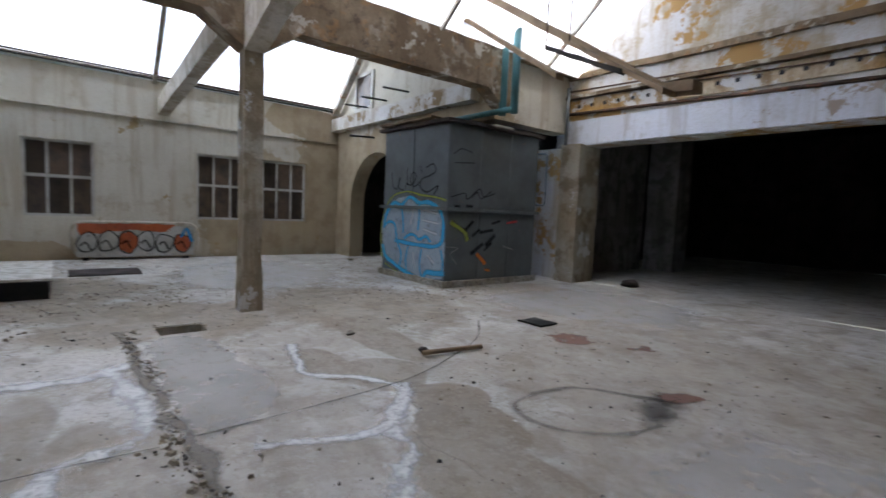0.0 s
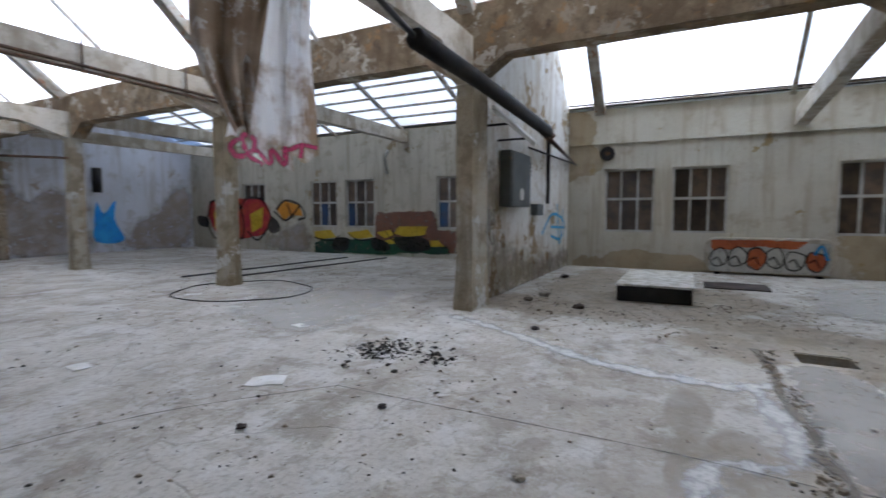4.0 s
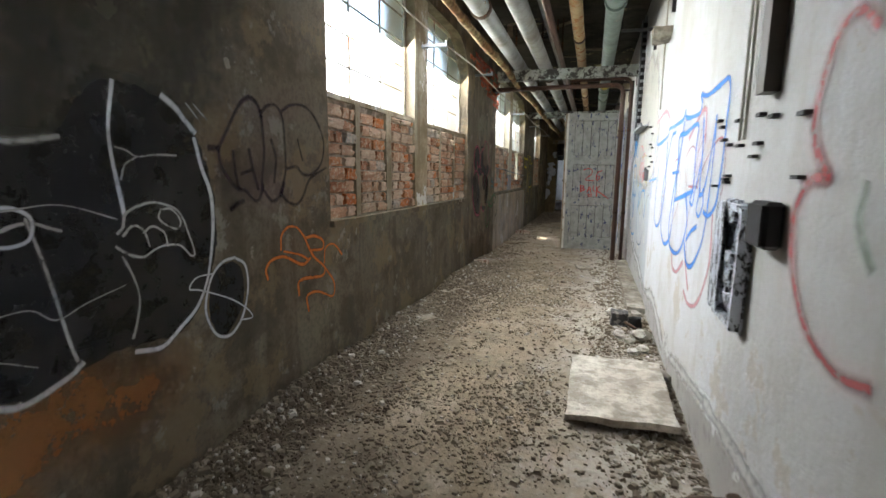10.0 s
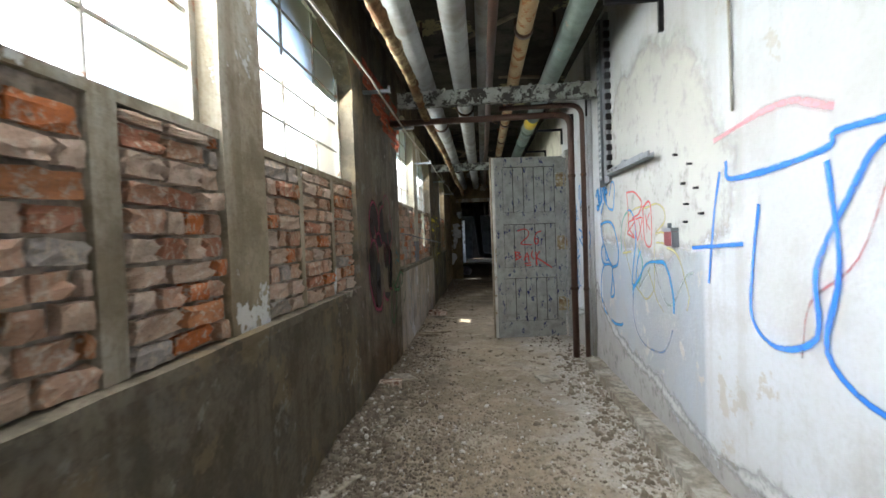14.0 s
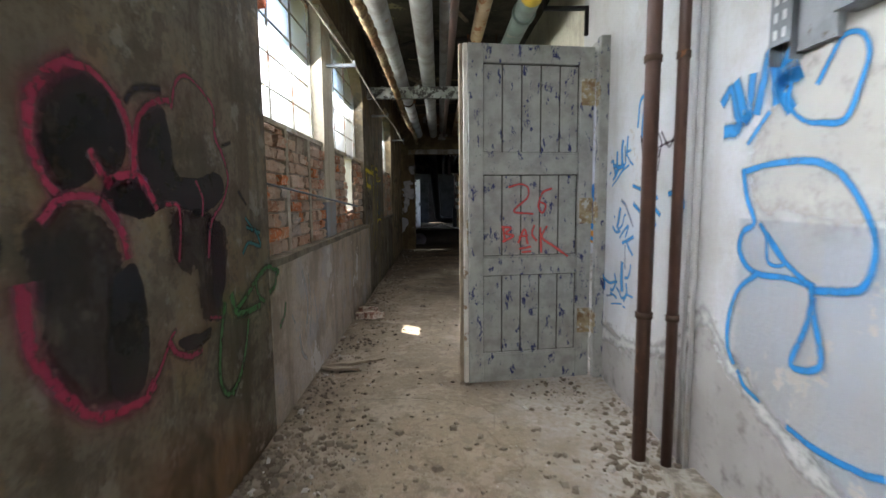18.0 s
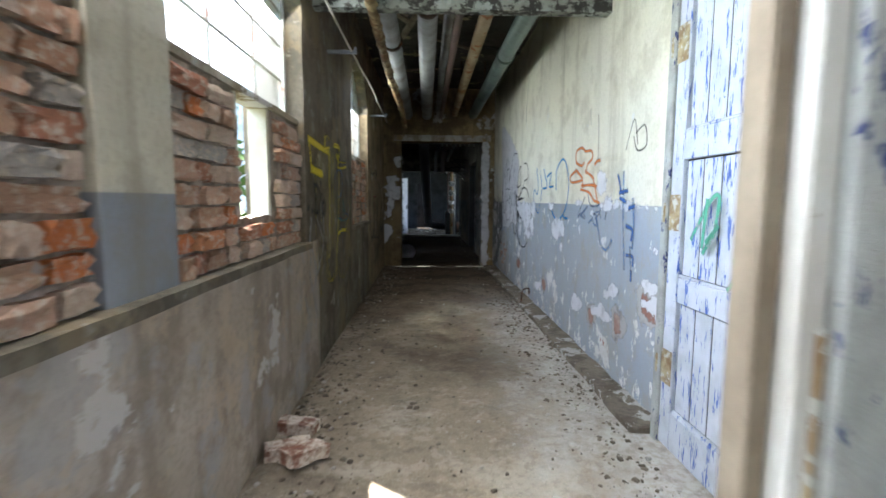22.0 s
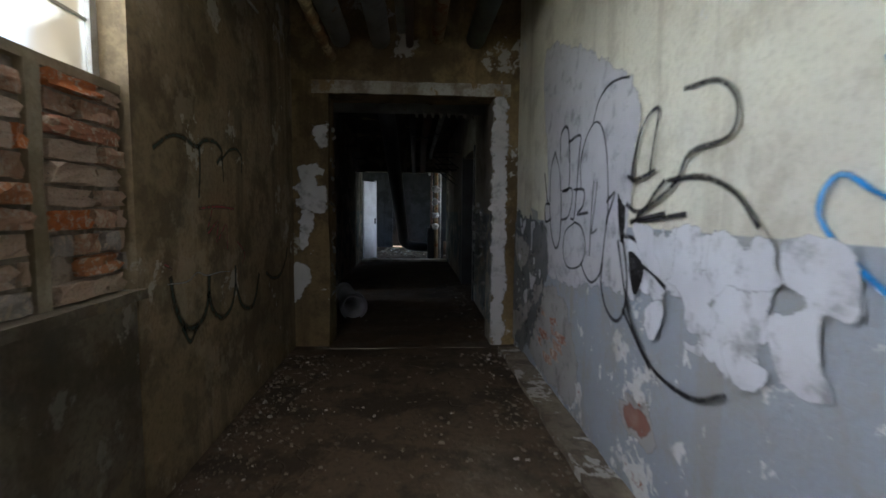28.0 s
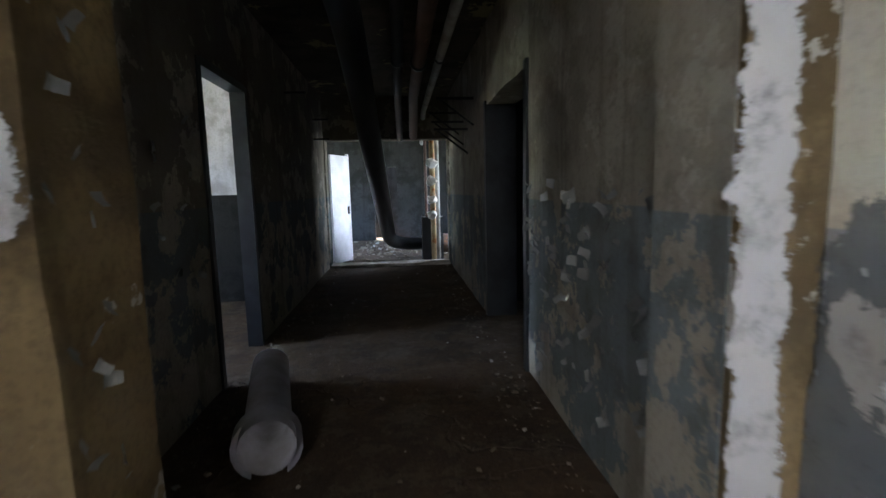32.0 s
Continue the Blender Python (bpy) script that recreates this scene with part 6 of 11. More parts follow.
part("bracket", boxes((EX - 0.05, EX, -4.95, -4.85, 2.62, 2.68)), M["black_iron"], ob)
for z in (3.86, 3.93):
    bm = bmesh.new()
    tube(bm, [(EX - 0.12, -6.9, z - 0.06), (EX - 0.12, 1.78, z)], 0.018, 8)
    whole("wall_bar", bm, M["black_iron"], "thin dark bar under the roof glazing", "bar", "bars under the glazing")

# plastic sheet hanging from the tie beam
m, nt, b = material("dirty plastic sheet", 0.45)
vec = coords(nt)
stain = ramp(nt, noise_of(nt, vec, 1.6, 6, 0.6, offset=(2, 0, 4)), 0.5, 0.62)
col = mix(nt, stain, (0.80, 0.80, 0.80), (0.34, 0.24, 0.16))
nt.links.new(col, b.inputs["Base Color"])
tr = nt.nodes.new("ShaderNodeBsdfTranslucent")
nt.links.new(col, tr.inputs[0])
ms = nt.nodes.new("ShaderNodeMixShader")
ms.inputs[0].default_value = 0.6
nt.links.new(b.outputs[0], ms.inputs[1])
nt.links.new(tr.outputs[0], ms.inputs[2])
nt.links.new(ms.outputs[0], nt.nodes["Material Output"].inputs[0])
M["plastic"] = m
M["plastic_brown"] = painted("dirt-soaked brown plastic", (0.44, 0.35, 0.26), (0.27, 0.19, 0.12), 0.6, worn=(0.6, 0.57, 0.52), wear=0.60, scale=2.4, relief=0.6)
ob = thing("plastic_sheet", (3.3, 1.6, 1.6), "torn dirty plastic sheet hanging in folds from the beam", "plastic sheet")


def drape(name, mat, left, right, top, foot, waves, depth, seed, label):
    """A hanging sheet: its edges and its foot are functions of the height or of the place across."""
    bm = bmesh.new()
    nu, nv = 36, 40
    rows = []
    for i in range(nu + 1):
        u = i / nu
        line = []
        for k in range(nv + 1):
            v = k / nv
            s = left(v) + (right(v) - left(v)) * u
            z = top - (top - foot(u)) * v
            fold = depth + 0.035 * math.sin(u * waves + 4 * v + seed) * (0.5 + 0.5 * v) + 0.085 * noise.noise((u * 3.5, v * 4, seed * 3.0)) + 0.02 * noise.noise((u * 14, v * 6, seed))
            line.append(bm.verts.new((3.30 + 0.72 * s - 0.69 * fold, 1.55 - 0.69 * s - 0.72 * fold, z)))
        rows.append(line)
    for a, b in zip(rows, rows[1:]):
        for k in range(nv):
            bm.faces.new([a[k], b[k], b[k + 1], a[k + 1]]).smooth = True
    part(name, bm, mat, ob, label)


drape("sheet_fold", M["plastic"], lambda v: -0.46 + 0.05 * math.sin(v * 9), lambda v: -0.02 + 0.02 * math.sin(v * 7), 3.66,
      lambda u: 1.66 + 0.28 * max(0.0, 0.62 - u) + 0.05 * math.sin(u * 11), 9, 0.02, 1.0, "whitish translucent sheet")
drape("sheet_fold", M["plastic"], lambda v: -0.08, lambda v: 0.15 + 0.02 * math.sin(v * 8), 3.66, lambda u: 1.71 + 0.03 * math.sin(u * 8), 6, -0.02, 2.0, "whitish translucent sheet")
drape("brown_fold", M["plastic_brown"], lambda v: -0.62 + 0.06 * math.sin(v * 7) + 0.22 * v ** 3, lambda v: -0.14 + 0.04 * math.sin(v * 5) - 0.10 * v ** 2, 3.66,
      lambda u: 1.80 + 0.10 * math.sin(u * 3 + 0.4), 14, 0.10, 3.0, "brown dirt-soaked bunched sheet")
bm = bmesh.new()
tube(bm, [(1.9, 1.05, 2.98), (5.6, 1.2, 3.7)], 0.06, 4)
whole("steel_angle", bm, M["steel"], "rusty steel angle hanging below the roof", "steel angle")

# broken rafters over the south end
for path, w, h, mat, label in (([(6.1, -6.05, 4.42), (4.58, -6.0, 3.45), (3.3, -5.95, 2.62), (3.0, -5.95, 2.6)], 0.11, 0.055, M["plank"], "long brown rafter broken and sagging under the roof"),
                               ([(4.4, -5.75, 3.30), (3.15, -5.7, 2.52)], 0.13, 0.025, M["plank"], "wide brown board hanging under the sagging rafter"),
                               ([(6.5, -5.95, 4.2), (4.63, -5.9, 2.99)], 0.075, 0.035, M["plank"], "narrow brown board hanging from the roof"),
                               ([(4.7, -5.7, 3.30), (3.6, -5.6, 2.78)], 0.03, 0.03, M["black_wood"], "dark splintered lath under the rafter")):
    ob = thing("broken_rafter", path[0], label, "rafter", "broken rafters")
    bm = bmesh.new()
    pts = []
    for a, b in zip(path, path[1:]):
        pts += [Vector(a).lerp(Vector(b), k / 6) + 0.012 * noise.noise_vector(Vector((k, a[0], 0))) for k in range(6)]
    pts.append(Vector(path[-1]))
    rings = [[bm.verts.new(p + Vector((0, dy * w, dz * h))) for dy, dz in ((-1, -1), (1, -1), (1, 1), (-1, 1))] for p in pts]
    for a, b in zip(rings, rings[1:]):
        for k in range(4):
            bm.faces.new([a[k], a[(k + 1) % 4], b[(k + 1) % 4], b[k]])
    bm.faces.new(rings[0][::-1])
    bm.faces.new(rings[-1])
    bmesh.ops.recalc_face_normals(bm, faces=bm.faces)
    part("timber", bm, mat, ob)
    p = path[0]
    top = 3.82 + 0.508 * min(p[0], 4.2) if p[0] < 4.3 else 4.9
    bm = bmesh.new()
    tube(bm, [p, (min(p[0], 5.6), p[1], top)], 0.012, 6)
    part("hanger", bm, M["steel"], ob)
for x in (6.62, 6.35):
    bm = bmesh.new()
    tube(bm, arc([(x, SE_Y + 0.1, 2.9 + 0.05 * (x < 7)), (x, SE_Y + 0.1, 4.6)], 0.1), 0.065, 12)
    whole("teal_pipe", bm, M["teal"], "teal painted pipe rising behind the kiosk", "pipe", "teal pipes")
bm = bmesh.new()
tube(bm, [(6.35, SE_Y + 0.12, 3.02), (8.8, SE_Y + 0.12, 3.02)], 0.05, 10)
whole("teal_pipe", bm, M["teal"], "teal painted pipe rising behind the kiosk", "pipe", "teal pipes")
for z, r in ((3.66, 0.016), (3.52, 0.012), (3.22, 0.03)):
    bm = bmesh.new()
    tube(bm, [(6.85, SY + 0.06, z + 0.1), (0.4, SY + 0.06, z - 0.1)], r, 8)
    whole("wall_conduit", bm, M["steel"], "grey conduit along the end wall", "conduit", "conduits on the end wall")
bm = bmesh.new()
tube(bm, [(6.75, SY + 0.2, 2.7), (6.75, SY + 0.2, 3.8)], 0.035, 8)
whole("wall_conduit", bm, M["galv"], "grey conduit down the end wall", "conduit", "conduits on the end wall")
setting("wall_south_cornice", uneven(boxes((LB, 6.88, SY - 0.001, SY + 0.08, 3.98, 4.08)), 0.4, 0.02, 3), M["beam"], "crumbling brown cornice on the end wall", "cornice")

# north end
setting("wall_north_pillar", uneven(boxes((6.15, 7.0, NY - 0.35, NY - 0.002, 0, 4.0)), 0.4, 0.02, 2), M["beam"], "brown stained pillar on the end wall", "pillar")
ob = thing("duct_elbow", (6.6, 16.0, 2.9), "grey sheet-metal duct bending off the pillar", "duct")
bm = bmesh.new()
tube(bm, arc([(6.35, 16.05, 4.6), (6.35, 16.05, 2.9), (7.0, 15.6, 2.9)], 0.3, 6), 0.16, 14)
part("duct_run", bm, M["pipe_grey"], ob)
ob = thing("old_tyre", (4.1, 16.3, 0.0), "old black tyre lying at the doorway", "tyre")
bm = bmesh.new()
tube(bm, [(4.15 + 0.27 * math.cos(a), 16.25 + 0.2 * math.sin(a), 0.09) for a in np.linspace(0, 2 * math.pi, 25)], 0.085, 10)
part("tread", bm, M["rubber"], ob)
bm = bmesh.new()
tube(bm, [(9.5, NY - 0.02, 2.0), (9.5, NY - 0.03, 2.8)], 0.16, 4)
whole("wall_vent", bm, M["black_iron"], "dark louvred vent on the end wall", "vent")
for y, z in ((6.44, 3.26), (6.44, 3.33)):
    bm = bmesh.new()
    tube(bm, [(0.34, y, z), (6.6, y, z - 0.02)], 0.024, 8)
    whole("beam_conduit", bm, M["steel"], "dark conduit slung under the tie beam", "conduit", "conduits under the beams")
for x in (0.8, 2.6, 4.4, 5.9):
    bm = bmesh.new()
    tube(bm, [(x, 6.45, 3.2), (x, 6.45, 3.7)], 0.014, 6)
    whole("conduit_hanger", bm, M["steel"], "dark strap hanging a conduit from the beam", "hanger", "conduit hangers")
bm = bmesh.new()
tube(bm, [(6.6, 11.75, 2.58), (5.4, 13.2, 2.62), (3.4, 15.0, 2.70)], 0.03, 8)
whole("slung_pole", bm, M["steel"], "thin dark pole slung from a column", "pole")
bm = bmesh.new()
tube(bm, arc([(EX - 0.05, 7.2, 3.2), (EX - 0.25, 7.2, 3.0), (EX - 0.1, 7.2, 2.5)], 0.1), 0.05, 8)
whole("down_pipe", bm, M["pipe_grey"], "bent grey drainpipe end on the wall", "pipe")
bm = boxes((0.335, 0.62, 1.62, 1.70, 0.99, 1.05))
whole("board_stub", bm, M["wood"], "short board end sticking out of the wall", "board")

# floor clutter
bm = bmesh.new()
tube(bm, [(4.13, -3.60, 0.035), (4.08, -3.95, 0.03), (4.03, -4.22, 0.03)], 0.022, 10)
whole("pipe_scrap", bm, M["plank"], "short length of rusty pipe lying on the floor", "pipe")
lump("dark_clod", 4.2, -3.66, 0.045, M["tar"], "dark clod lying on the concrete", "clod", 0.7, 3)
bm = bmesh.new()
tube(bm, [(6.35 + 1.05 * math.cos(a) * (1 + 0.06 * math.sin(3 * a)), 5.75 + 1.15 * math.sin(a), 0.02 + 0.008 * math.sin(5 * a)) for a in np.linspace(-0.4, 5.9, 60)], 0.010, 7)
whole("hose_loop", bm, M["rubber"], "thin black hose lying in a loop round a column", "hose")
for y0_, y1_, x0_ in ((7.4, 6.9, 7.3), (8.3, 8.0, 6.9)):
    bm = bmesh.new()
    tube(bm, [(x0_ + k * 0.5, y0_ + (y1_ - y0_) * k / 10 + 0.05 * noise.noise((k, y0_, 0)), 0.018) for k in range(11)], 0.018, 6)
    whole("floor_cable", bm, M["rubber"], "black cable lying across the floor", "cable", "cables on the floor")
whole("rubber_mat", uneven(boxes((4.30, 4.65, -5.72, -5.42, 0.004, 0.022)), 0.1, 0.01, 8), M["rubber"], "crumpled black rubber mat on the floor", "mat")
whole("rubber_mat", uneven(boxes((10.3, 11.1, -2.2, -1.2, 0.004, 0.02)), 0.2, 0.01, 5), M["tar"], "dark flattened sheet on the floor", "sheet")
for k, (x, y, s) in enumerate(((7.45, 0.40, 0.13), (7.7, 1.2, 0.11), (10.5, 1.3, 0.12), (11.2, -6.6, 0.12), (5.6, -9.6, 0.25), (8.2, 1.1, 0.14), (6.0, 0.6, 0.07), (3.0, -0.2, 0.05), (2.75, 1.5, 0.05), (5.1, -3.4, 0.07), (3.4, 0.9, 0.05))):
    lump("dark_clod", x, y, s * 0.65, M["tar"] if k % 2 == 0 else M["stone"], "dark clod lying on the concrete" if k % 2 == 0 else "grey lump of mortar lying on the concrete", "clod", 0.5, k + 20, group="clods on the hall floor")
for x, y, w in ((5.7, 6.2, 0.12), (3.4, 2.0, 0.14), (2.9, 3.7, 0.1), (4.9, 3.1, 0.09)):
    o = whole("paper_scrap", uneven(boxes((-w, w, -w * 0.7, w * 0.7, 0.004, 0.008)), 0.06, 0.012, 9), M["lamp_white"], "white scrap of paper on the floor", "paper", "paper scraps")
    o.matrix_world = pose(x, y, 0.004, 0, 0, x * 90)
M["ochre_band"] = plaster("ochre painted frieze", (0.42, 0.25, 0.08), (0.5, 0.42, 0.3), (0.2, 0.12, 0.05), under=(0.6, 0.6, 0.6), peel=0.6)
setting("wall_south_lintel", uneven(boxes((0.3, 6.88, SY + 0.001, SY + 0.05, 2.70, 3.18)), 0.4, 0.012, 2), M["hall_white"], "whitewashed concrete lintel over the wide opening", "lintel")
setting("wall_south_frieze", uneven(boxes((0.3, 6.88, SY + 0.001, SY + 0.03, 3.30, 3.58)), 0.4, 0.008, 2), M["ochre_band"], "ochre painted frieze over the lintel", "frieze")
setting("wall_south_ledge", uneven(boxes((0.3, 6.88, SY + 0.001, SY + 0.13, 3.60, 3.66)), 0.4, 0.014, 3), M["beam"], "crumbling brown ledge on the end wall", "ledge")
for k in range(22):
    whole("tie_plate", boxes((0.7 + 0.28 * k, 0.76 + 0.28 * k, SY + 0.03, SY + 0.045, 3.42, 3.48)), M["black_iron"], "small square iron tie plate on the frieze", "plate", "tie plates")

# ---- dark passage and far room: things ----
M["dark_pipe"] = painted("blackened pipe", (0.035, 0.04, 0.045), (0.02, 0.02, 0.022), 0.35, 0.4)
for x, r, y1, z1, mat in ((-1.02, 0.055, 24.2, 2.72, M["dark_pipe"]), (-0.80, 0.07, 23.6, 2.70, M["pipe_brown"]), (-0.58, 0.045, 25.2, 2.74, M["pipe_grey"])):
    ob = thing("passage_pipe", (x, 18, z1), "blackened pipe under the passage ceiling, broken off at its end", "pipe", "passage pipes")
    bm = bmesh.new()
    tube(bm, [(x, YD + 0.4, z1), (x, y1, z1), (x + 0.02, y1 + 1.2, z1 - 0.42)], r, 12)
    part("pipe_run", bm, mat, ob)
    for y in (19.5, 21.8):
        bm = bmesh.new()
        tube(bm, [(x, y, z1), (x, y + 0.05, z1)], r * 1.3, 12)
        part("collar", bm, M["dark_pipe"], ob)
ob = thing("fallen_pipe", (-1.35, 19, 2.7), "large dark pipe sagging from the ceiling down to the floor", "pipe")
bm = bmesh.new()
tube(bm, arc([(-1.42, YD + 0.4, 2.78), (-1.40, 20.4, 2.72), (-1.25, 25.9, 0.35), (-0.3, 26.6, 0.28)], 0.6, 8), 0.125, 16)
part("pipe_run", bm, M["dark_pipe"], ob)
bm = bmesh.new()
tube(bm, [(-0.45, 26.5, 0.28), (0.1, 26.8, 0.24)], 0.2, 14)
part("torn_end", bm, M["steel"], ob)
ob = thing("cross_pipe", (-1.2, 19.3, 2.6), "grey lagged pipe crossing under the ceiling", "pipe")
bm = bmesh.new()
tube(bm, [(PX0, 19.25, 2.62), (PX1, 19.25, 2.62)], 0.085, 14, wobble=0.05)
part("pipe_run", bm, M["pipe_grey"], ob)
for k in range(8):
    x = -1.0 + 0.1 * k
    bm = bmesh.new()
    bm.faces.new([bm.verts.new(v) for v in ((x, 19.2, 2.55), (x + 0.05, 19.2, 2.53), (x + 0.04, 19.16, 2.47), (x + 0.01, 19.17, 2.48))])
    part("lagging_shred", bm, M["lamp_white"], ob, "torn shred of pale lagging")
# stacked risers at the far opening
for k, (x, r, mat) in enumerate(((-0.40, 0.05, M["pipe_beige"]), (-0.30, 0.04, M["pipe_grey"]), (-0.52, 0.03, M["pipe_brown"]))):
    bm = bmesh.new()
    tube(bm, [(x, 25.9 + 0.1 * k, 0.0), (x, 25.9 + 0.1 * k, 3.3)], r, 10, wobble=0.1)
    whole("riser_pipe", bm, mat, "upright pipe with torn lagging at the far opening", "pipe", "risers in the far room")
ob = thing("lagging_rag", (-0.42, 25.85, 1.6), "torn white lagging hanging on the upright pipes", "lagging")
for z in (1.55, 1.2, 0.9, 1.9):
    bm = bmesh.new()
    bmesh.ops.create_icosphere(bm, subdivisions=2, radius=0.09, matrix=Matrix.Translation((-0.42, 25.86, z)))
    rough_up(bm, 0.07, 9)
    part("rag", bm, M["lamp_white"], ob)
whole("low_cabinet", boxes((-0.62, -0.2, 26.05, 26.4, 0.0, 0.85)), M["dark_pipe"], "dark metal cabinet beside the far opening", "cabinet")
for y, z in ((22.5, 2.45), (23.0, 2.15), (23.4, 2.3), (23.9, 2.5)):
    ob = thing("pipe_bracket", (PX1, y, z), "black angle-iron bracket on the passage wall", "bracket", "passage brackets")
    part("arm", boxes((PX1 - 0.45, PX1, y, y + 0.03, z, z + 0.03)), M["black_iron"], ob)
    bm = bmesh.new()
    tube(bm, [(PX1 - 0.40, y + 0.015, z), (PX1, y + 0.015, z - 0.3)], 0.014, 6)
    part("strut", bm, M["black_iron"], ob)
for y, z in ((22.6, 2.55), (24.4, 2.5), (24.4, 2.2)):
    whole("wall_peg", boxes((PX0, PX0 + 0.25, y, y + 0.03, z, z + 0.025)), M["black_iron"], "short iron peg in the passage wall", "peg", "pegs in the wall")
# white door leaf standing open in the far opening
ob = thing("far_door", (-2.2, 25.6, 0), "white door leaf standing open, lit by an added lamp", "door")
M["white_door"] = painted("white gloss door", (0.78, 0.79, 0.82), (0.6, 0.6, 0.62), 0.5)
turn = Matrix.Translation((-2.30, 25.74, 0)) @ Matrix.Rotation(radians(66), 4, "Z")
for name, lim, mat in (("leaf", (0.0, 0.62, 0.0, 0.04, 0.02, 2.08), M["white_door"]), ("lock", (0.55, 0.60, -0.02, 0.0, 0.95, 1.1), M["black_iron"]), ("stile", (0.62, 0.66, -0.01, 0.05, 0.0, 2.12), M["white_door"])):
    bm = bmesh.new()
    box(bm, *lim, turn)
    part(name, bm, mat, ob)
# pale drum-like pipe length on the floor by the side door
ob = thing("cast_pipe", (-1.75, 19.2, 0), "thick pale cement pipe length lying on the floor", "pipe")
bm = bmesh.new()
d = Vector((0.32, -1.3, 0)).normalized()
a0 = Vector((-2.02, 20.1, 0.15))
pts = [a0, a0 + d * 1.05, a0 + d * 1.07, a0 + d * 1.19]
tube(bm, pts, [0.125, 0.125, 0.17, 0.17], 20, caps=False)
tube(bm, list(reversed(pts)), [0.14, 0.14, 0.1, 0.1], 20, caps=False)
part("barrel", bm, painted("pale cement pipe", (0.55, 0.54, 0.6), (0.35, 0.33, 0.33), 0.7), ob)
# door frames
for lim in ((PX0 - 0.11, PX0 + 0.02, 20.06, 20.12, 0, 2.3), (PX0 - 0.11, PX0 + 0.02, 21.03, 21.09, 0, 2.3), (PX0 - 0.11, PX0 + 0.02, 20.12, 21.03, 2.25, 2.31)):
    setting("door_frame_side", boxes(lim), M["dark_pipe"], "dark battered door frame", "door frame")
for lim in ((PX1 - 0.02, PX1 + 0.31, 20.06, 20.14, 0, 2.28), (PX1 - 0.02, PX1 + 0.31, 21.66, 21.74, 0, 2.28)):
    setting("door_frame_store", boxes(lim), M["dark_pipe"], "dark battered door frame", "door frame")
setting("wall_side_dado", boxes((-6.0, PX0 - 0.1, 22.97, 22.985, 0.0, 1.38)), M["dark"], "dark painted dado in the side room", "dado")
for lim in ((-5.998, -5.98, 18.62, 22.96, 0.0, 0.98), (-5.998, -5.98, 21.02, 22.96, 0.98, 1.38)):
    setting("wall_side_dado", boxes(lim), M["dark"], "dark painted dado in the side room", "dado")
setting("threshold", uneven(boxes((PX0 + 0.02, PX1 - 0.02, 25.38, 25.72, 0.0, 0.05)), 0.2, 0.012, 6), M["tie"], "pale worn threshold", "threshold")

# paint curling off the passage walls
rc = random.Random(8)


def curl(parent, x, y, z, nx, size):
    bm = bmesh.new()
    n = 4
    rows = []
    ang = rc.random() * 6.28
    for k in range(n + 1):
        t = k / n
        lift = size * 0.7 * t * t
        row = []
        for s in (-0.5, 0.0, 0.5):
            u, v = size * t, size * s * (1.1 - 0.4 * t + 0.3 * rc.random())
            row.append(bm.verts.new((x + nx * (0.006 + lift + 0.1 * size * rc.random()), y + u * math.cos(ang) - v * math.sin(ang), z + u * math.sin(ang) + v * math.cos(ang))))
        rows.append(row)
    for a, b in zip(rows, rows[1:]):
        for k in range(2):
            bm.faces.new([a[k], a[k + 1], b[k + 1], b[k]]).smooth = True
    return part("paint_curl", bm, M["curl"], parent)


M["curl"] = painted("curled paint flake", (0.27, 0.275, 0.265), (0.17, 0.175, 0.17), 0.75, each=0.8)
walls = {o.name: o for o in bpy.data.objects if o.name in ("wall_passage_east", "wall_cross", "wall_corridor_cream", "wall_passage_west")}
for k in range(120):
    curl(walls["wall_passage_east"], PX1, 17.98 + 2.05 * rc.random(), 0.15 + 1.25 * rc.random() ** 0.7, -1, 0.02 + 0.045 * rc.random())
for k in range(30):
    curl(walls["wall_passage_west"], PX0, 18.0 + 2.0 * rc.random(), 0.3 + 1.6 * rc.random(), 1, 0.02 + 0.035 * rc.random())
for k in range(24):
    curl(walls["wall_cross"], DX0 + 0.004, YD + 0.03 + 0.17 * rc.random(), 0.4 + 1.7 * rc.random(), 1, 0.015 + 0.03 * rc.random())
curl(walls["wall_corridor_cream"], 0.0, 16.93, 1.26, -1, 0.11)
for k in range(170):
    curl(walls["wall_corridor_cream"], 0.0, 16.75 + 0.95 * rc.random() ** 0.8, 0.25 + 0.95 * rc.random(), -1, 0.01 + 0.03 * rc.random() ** 2)

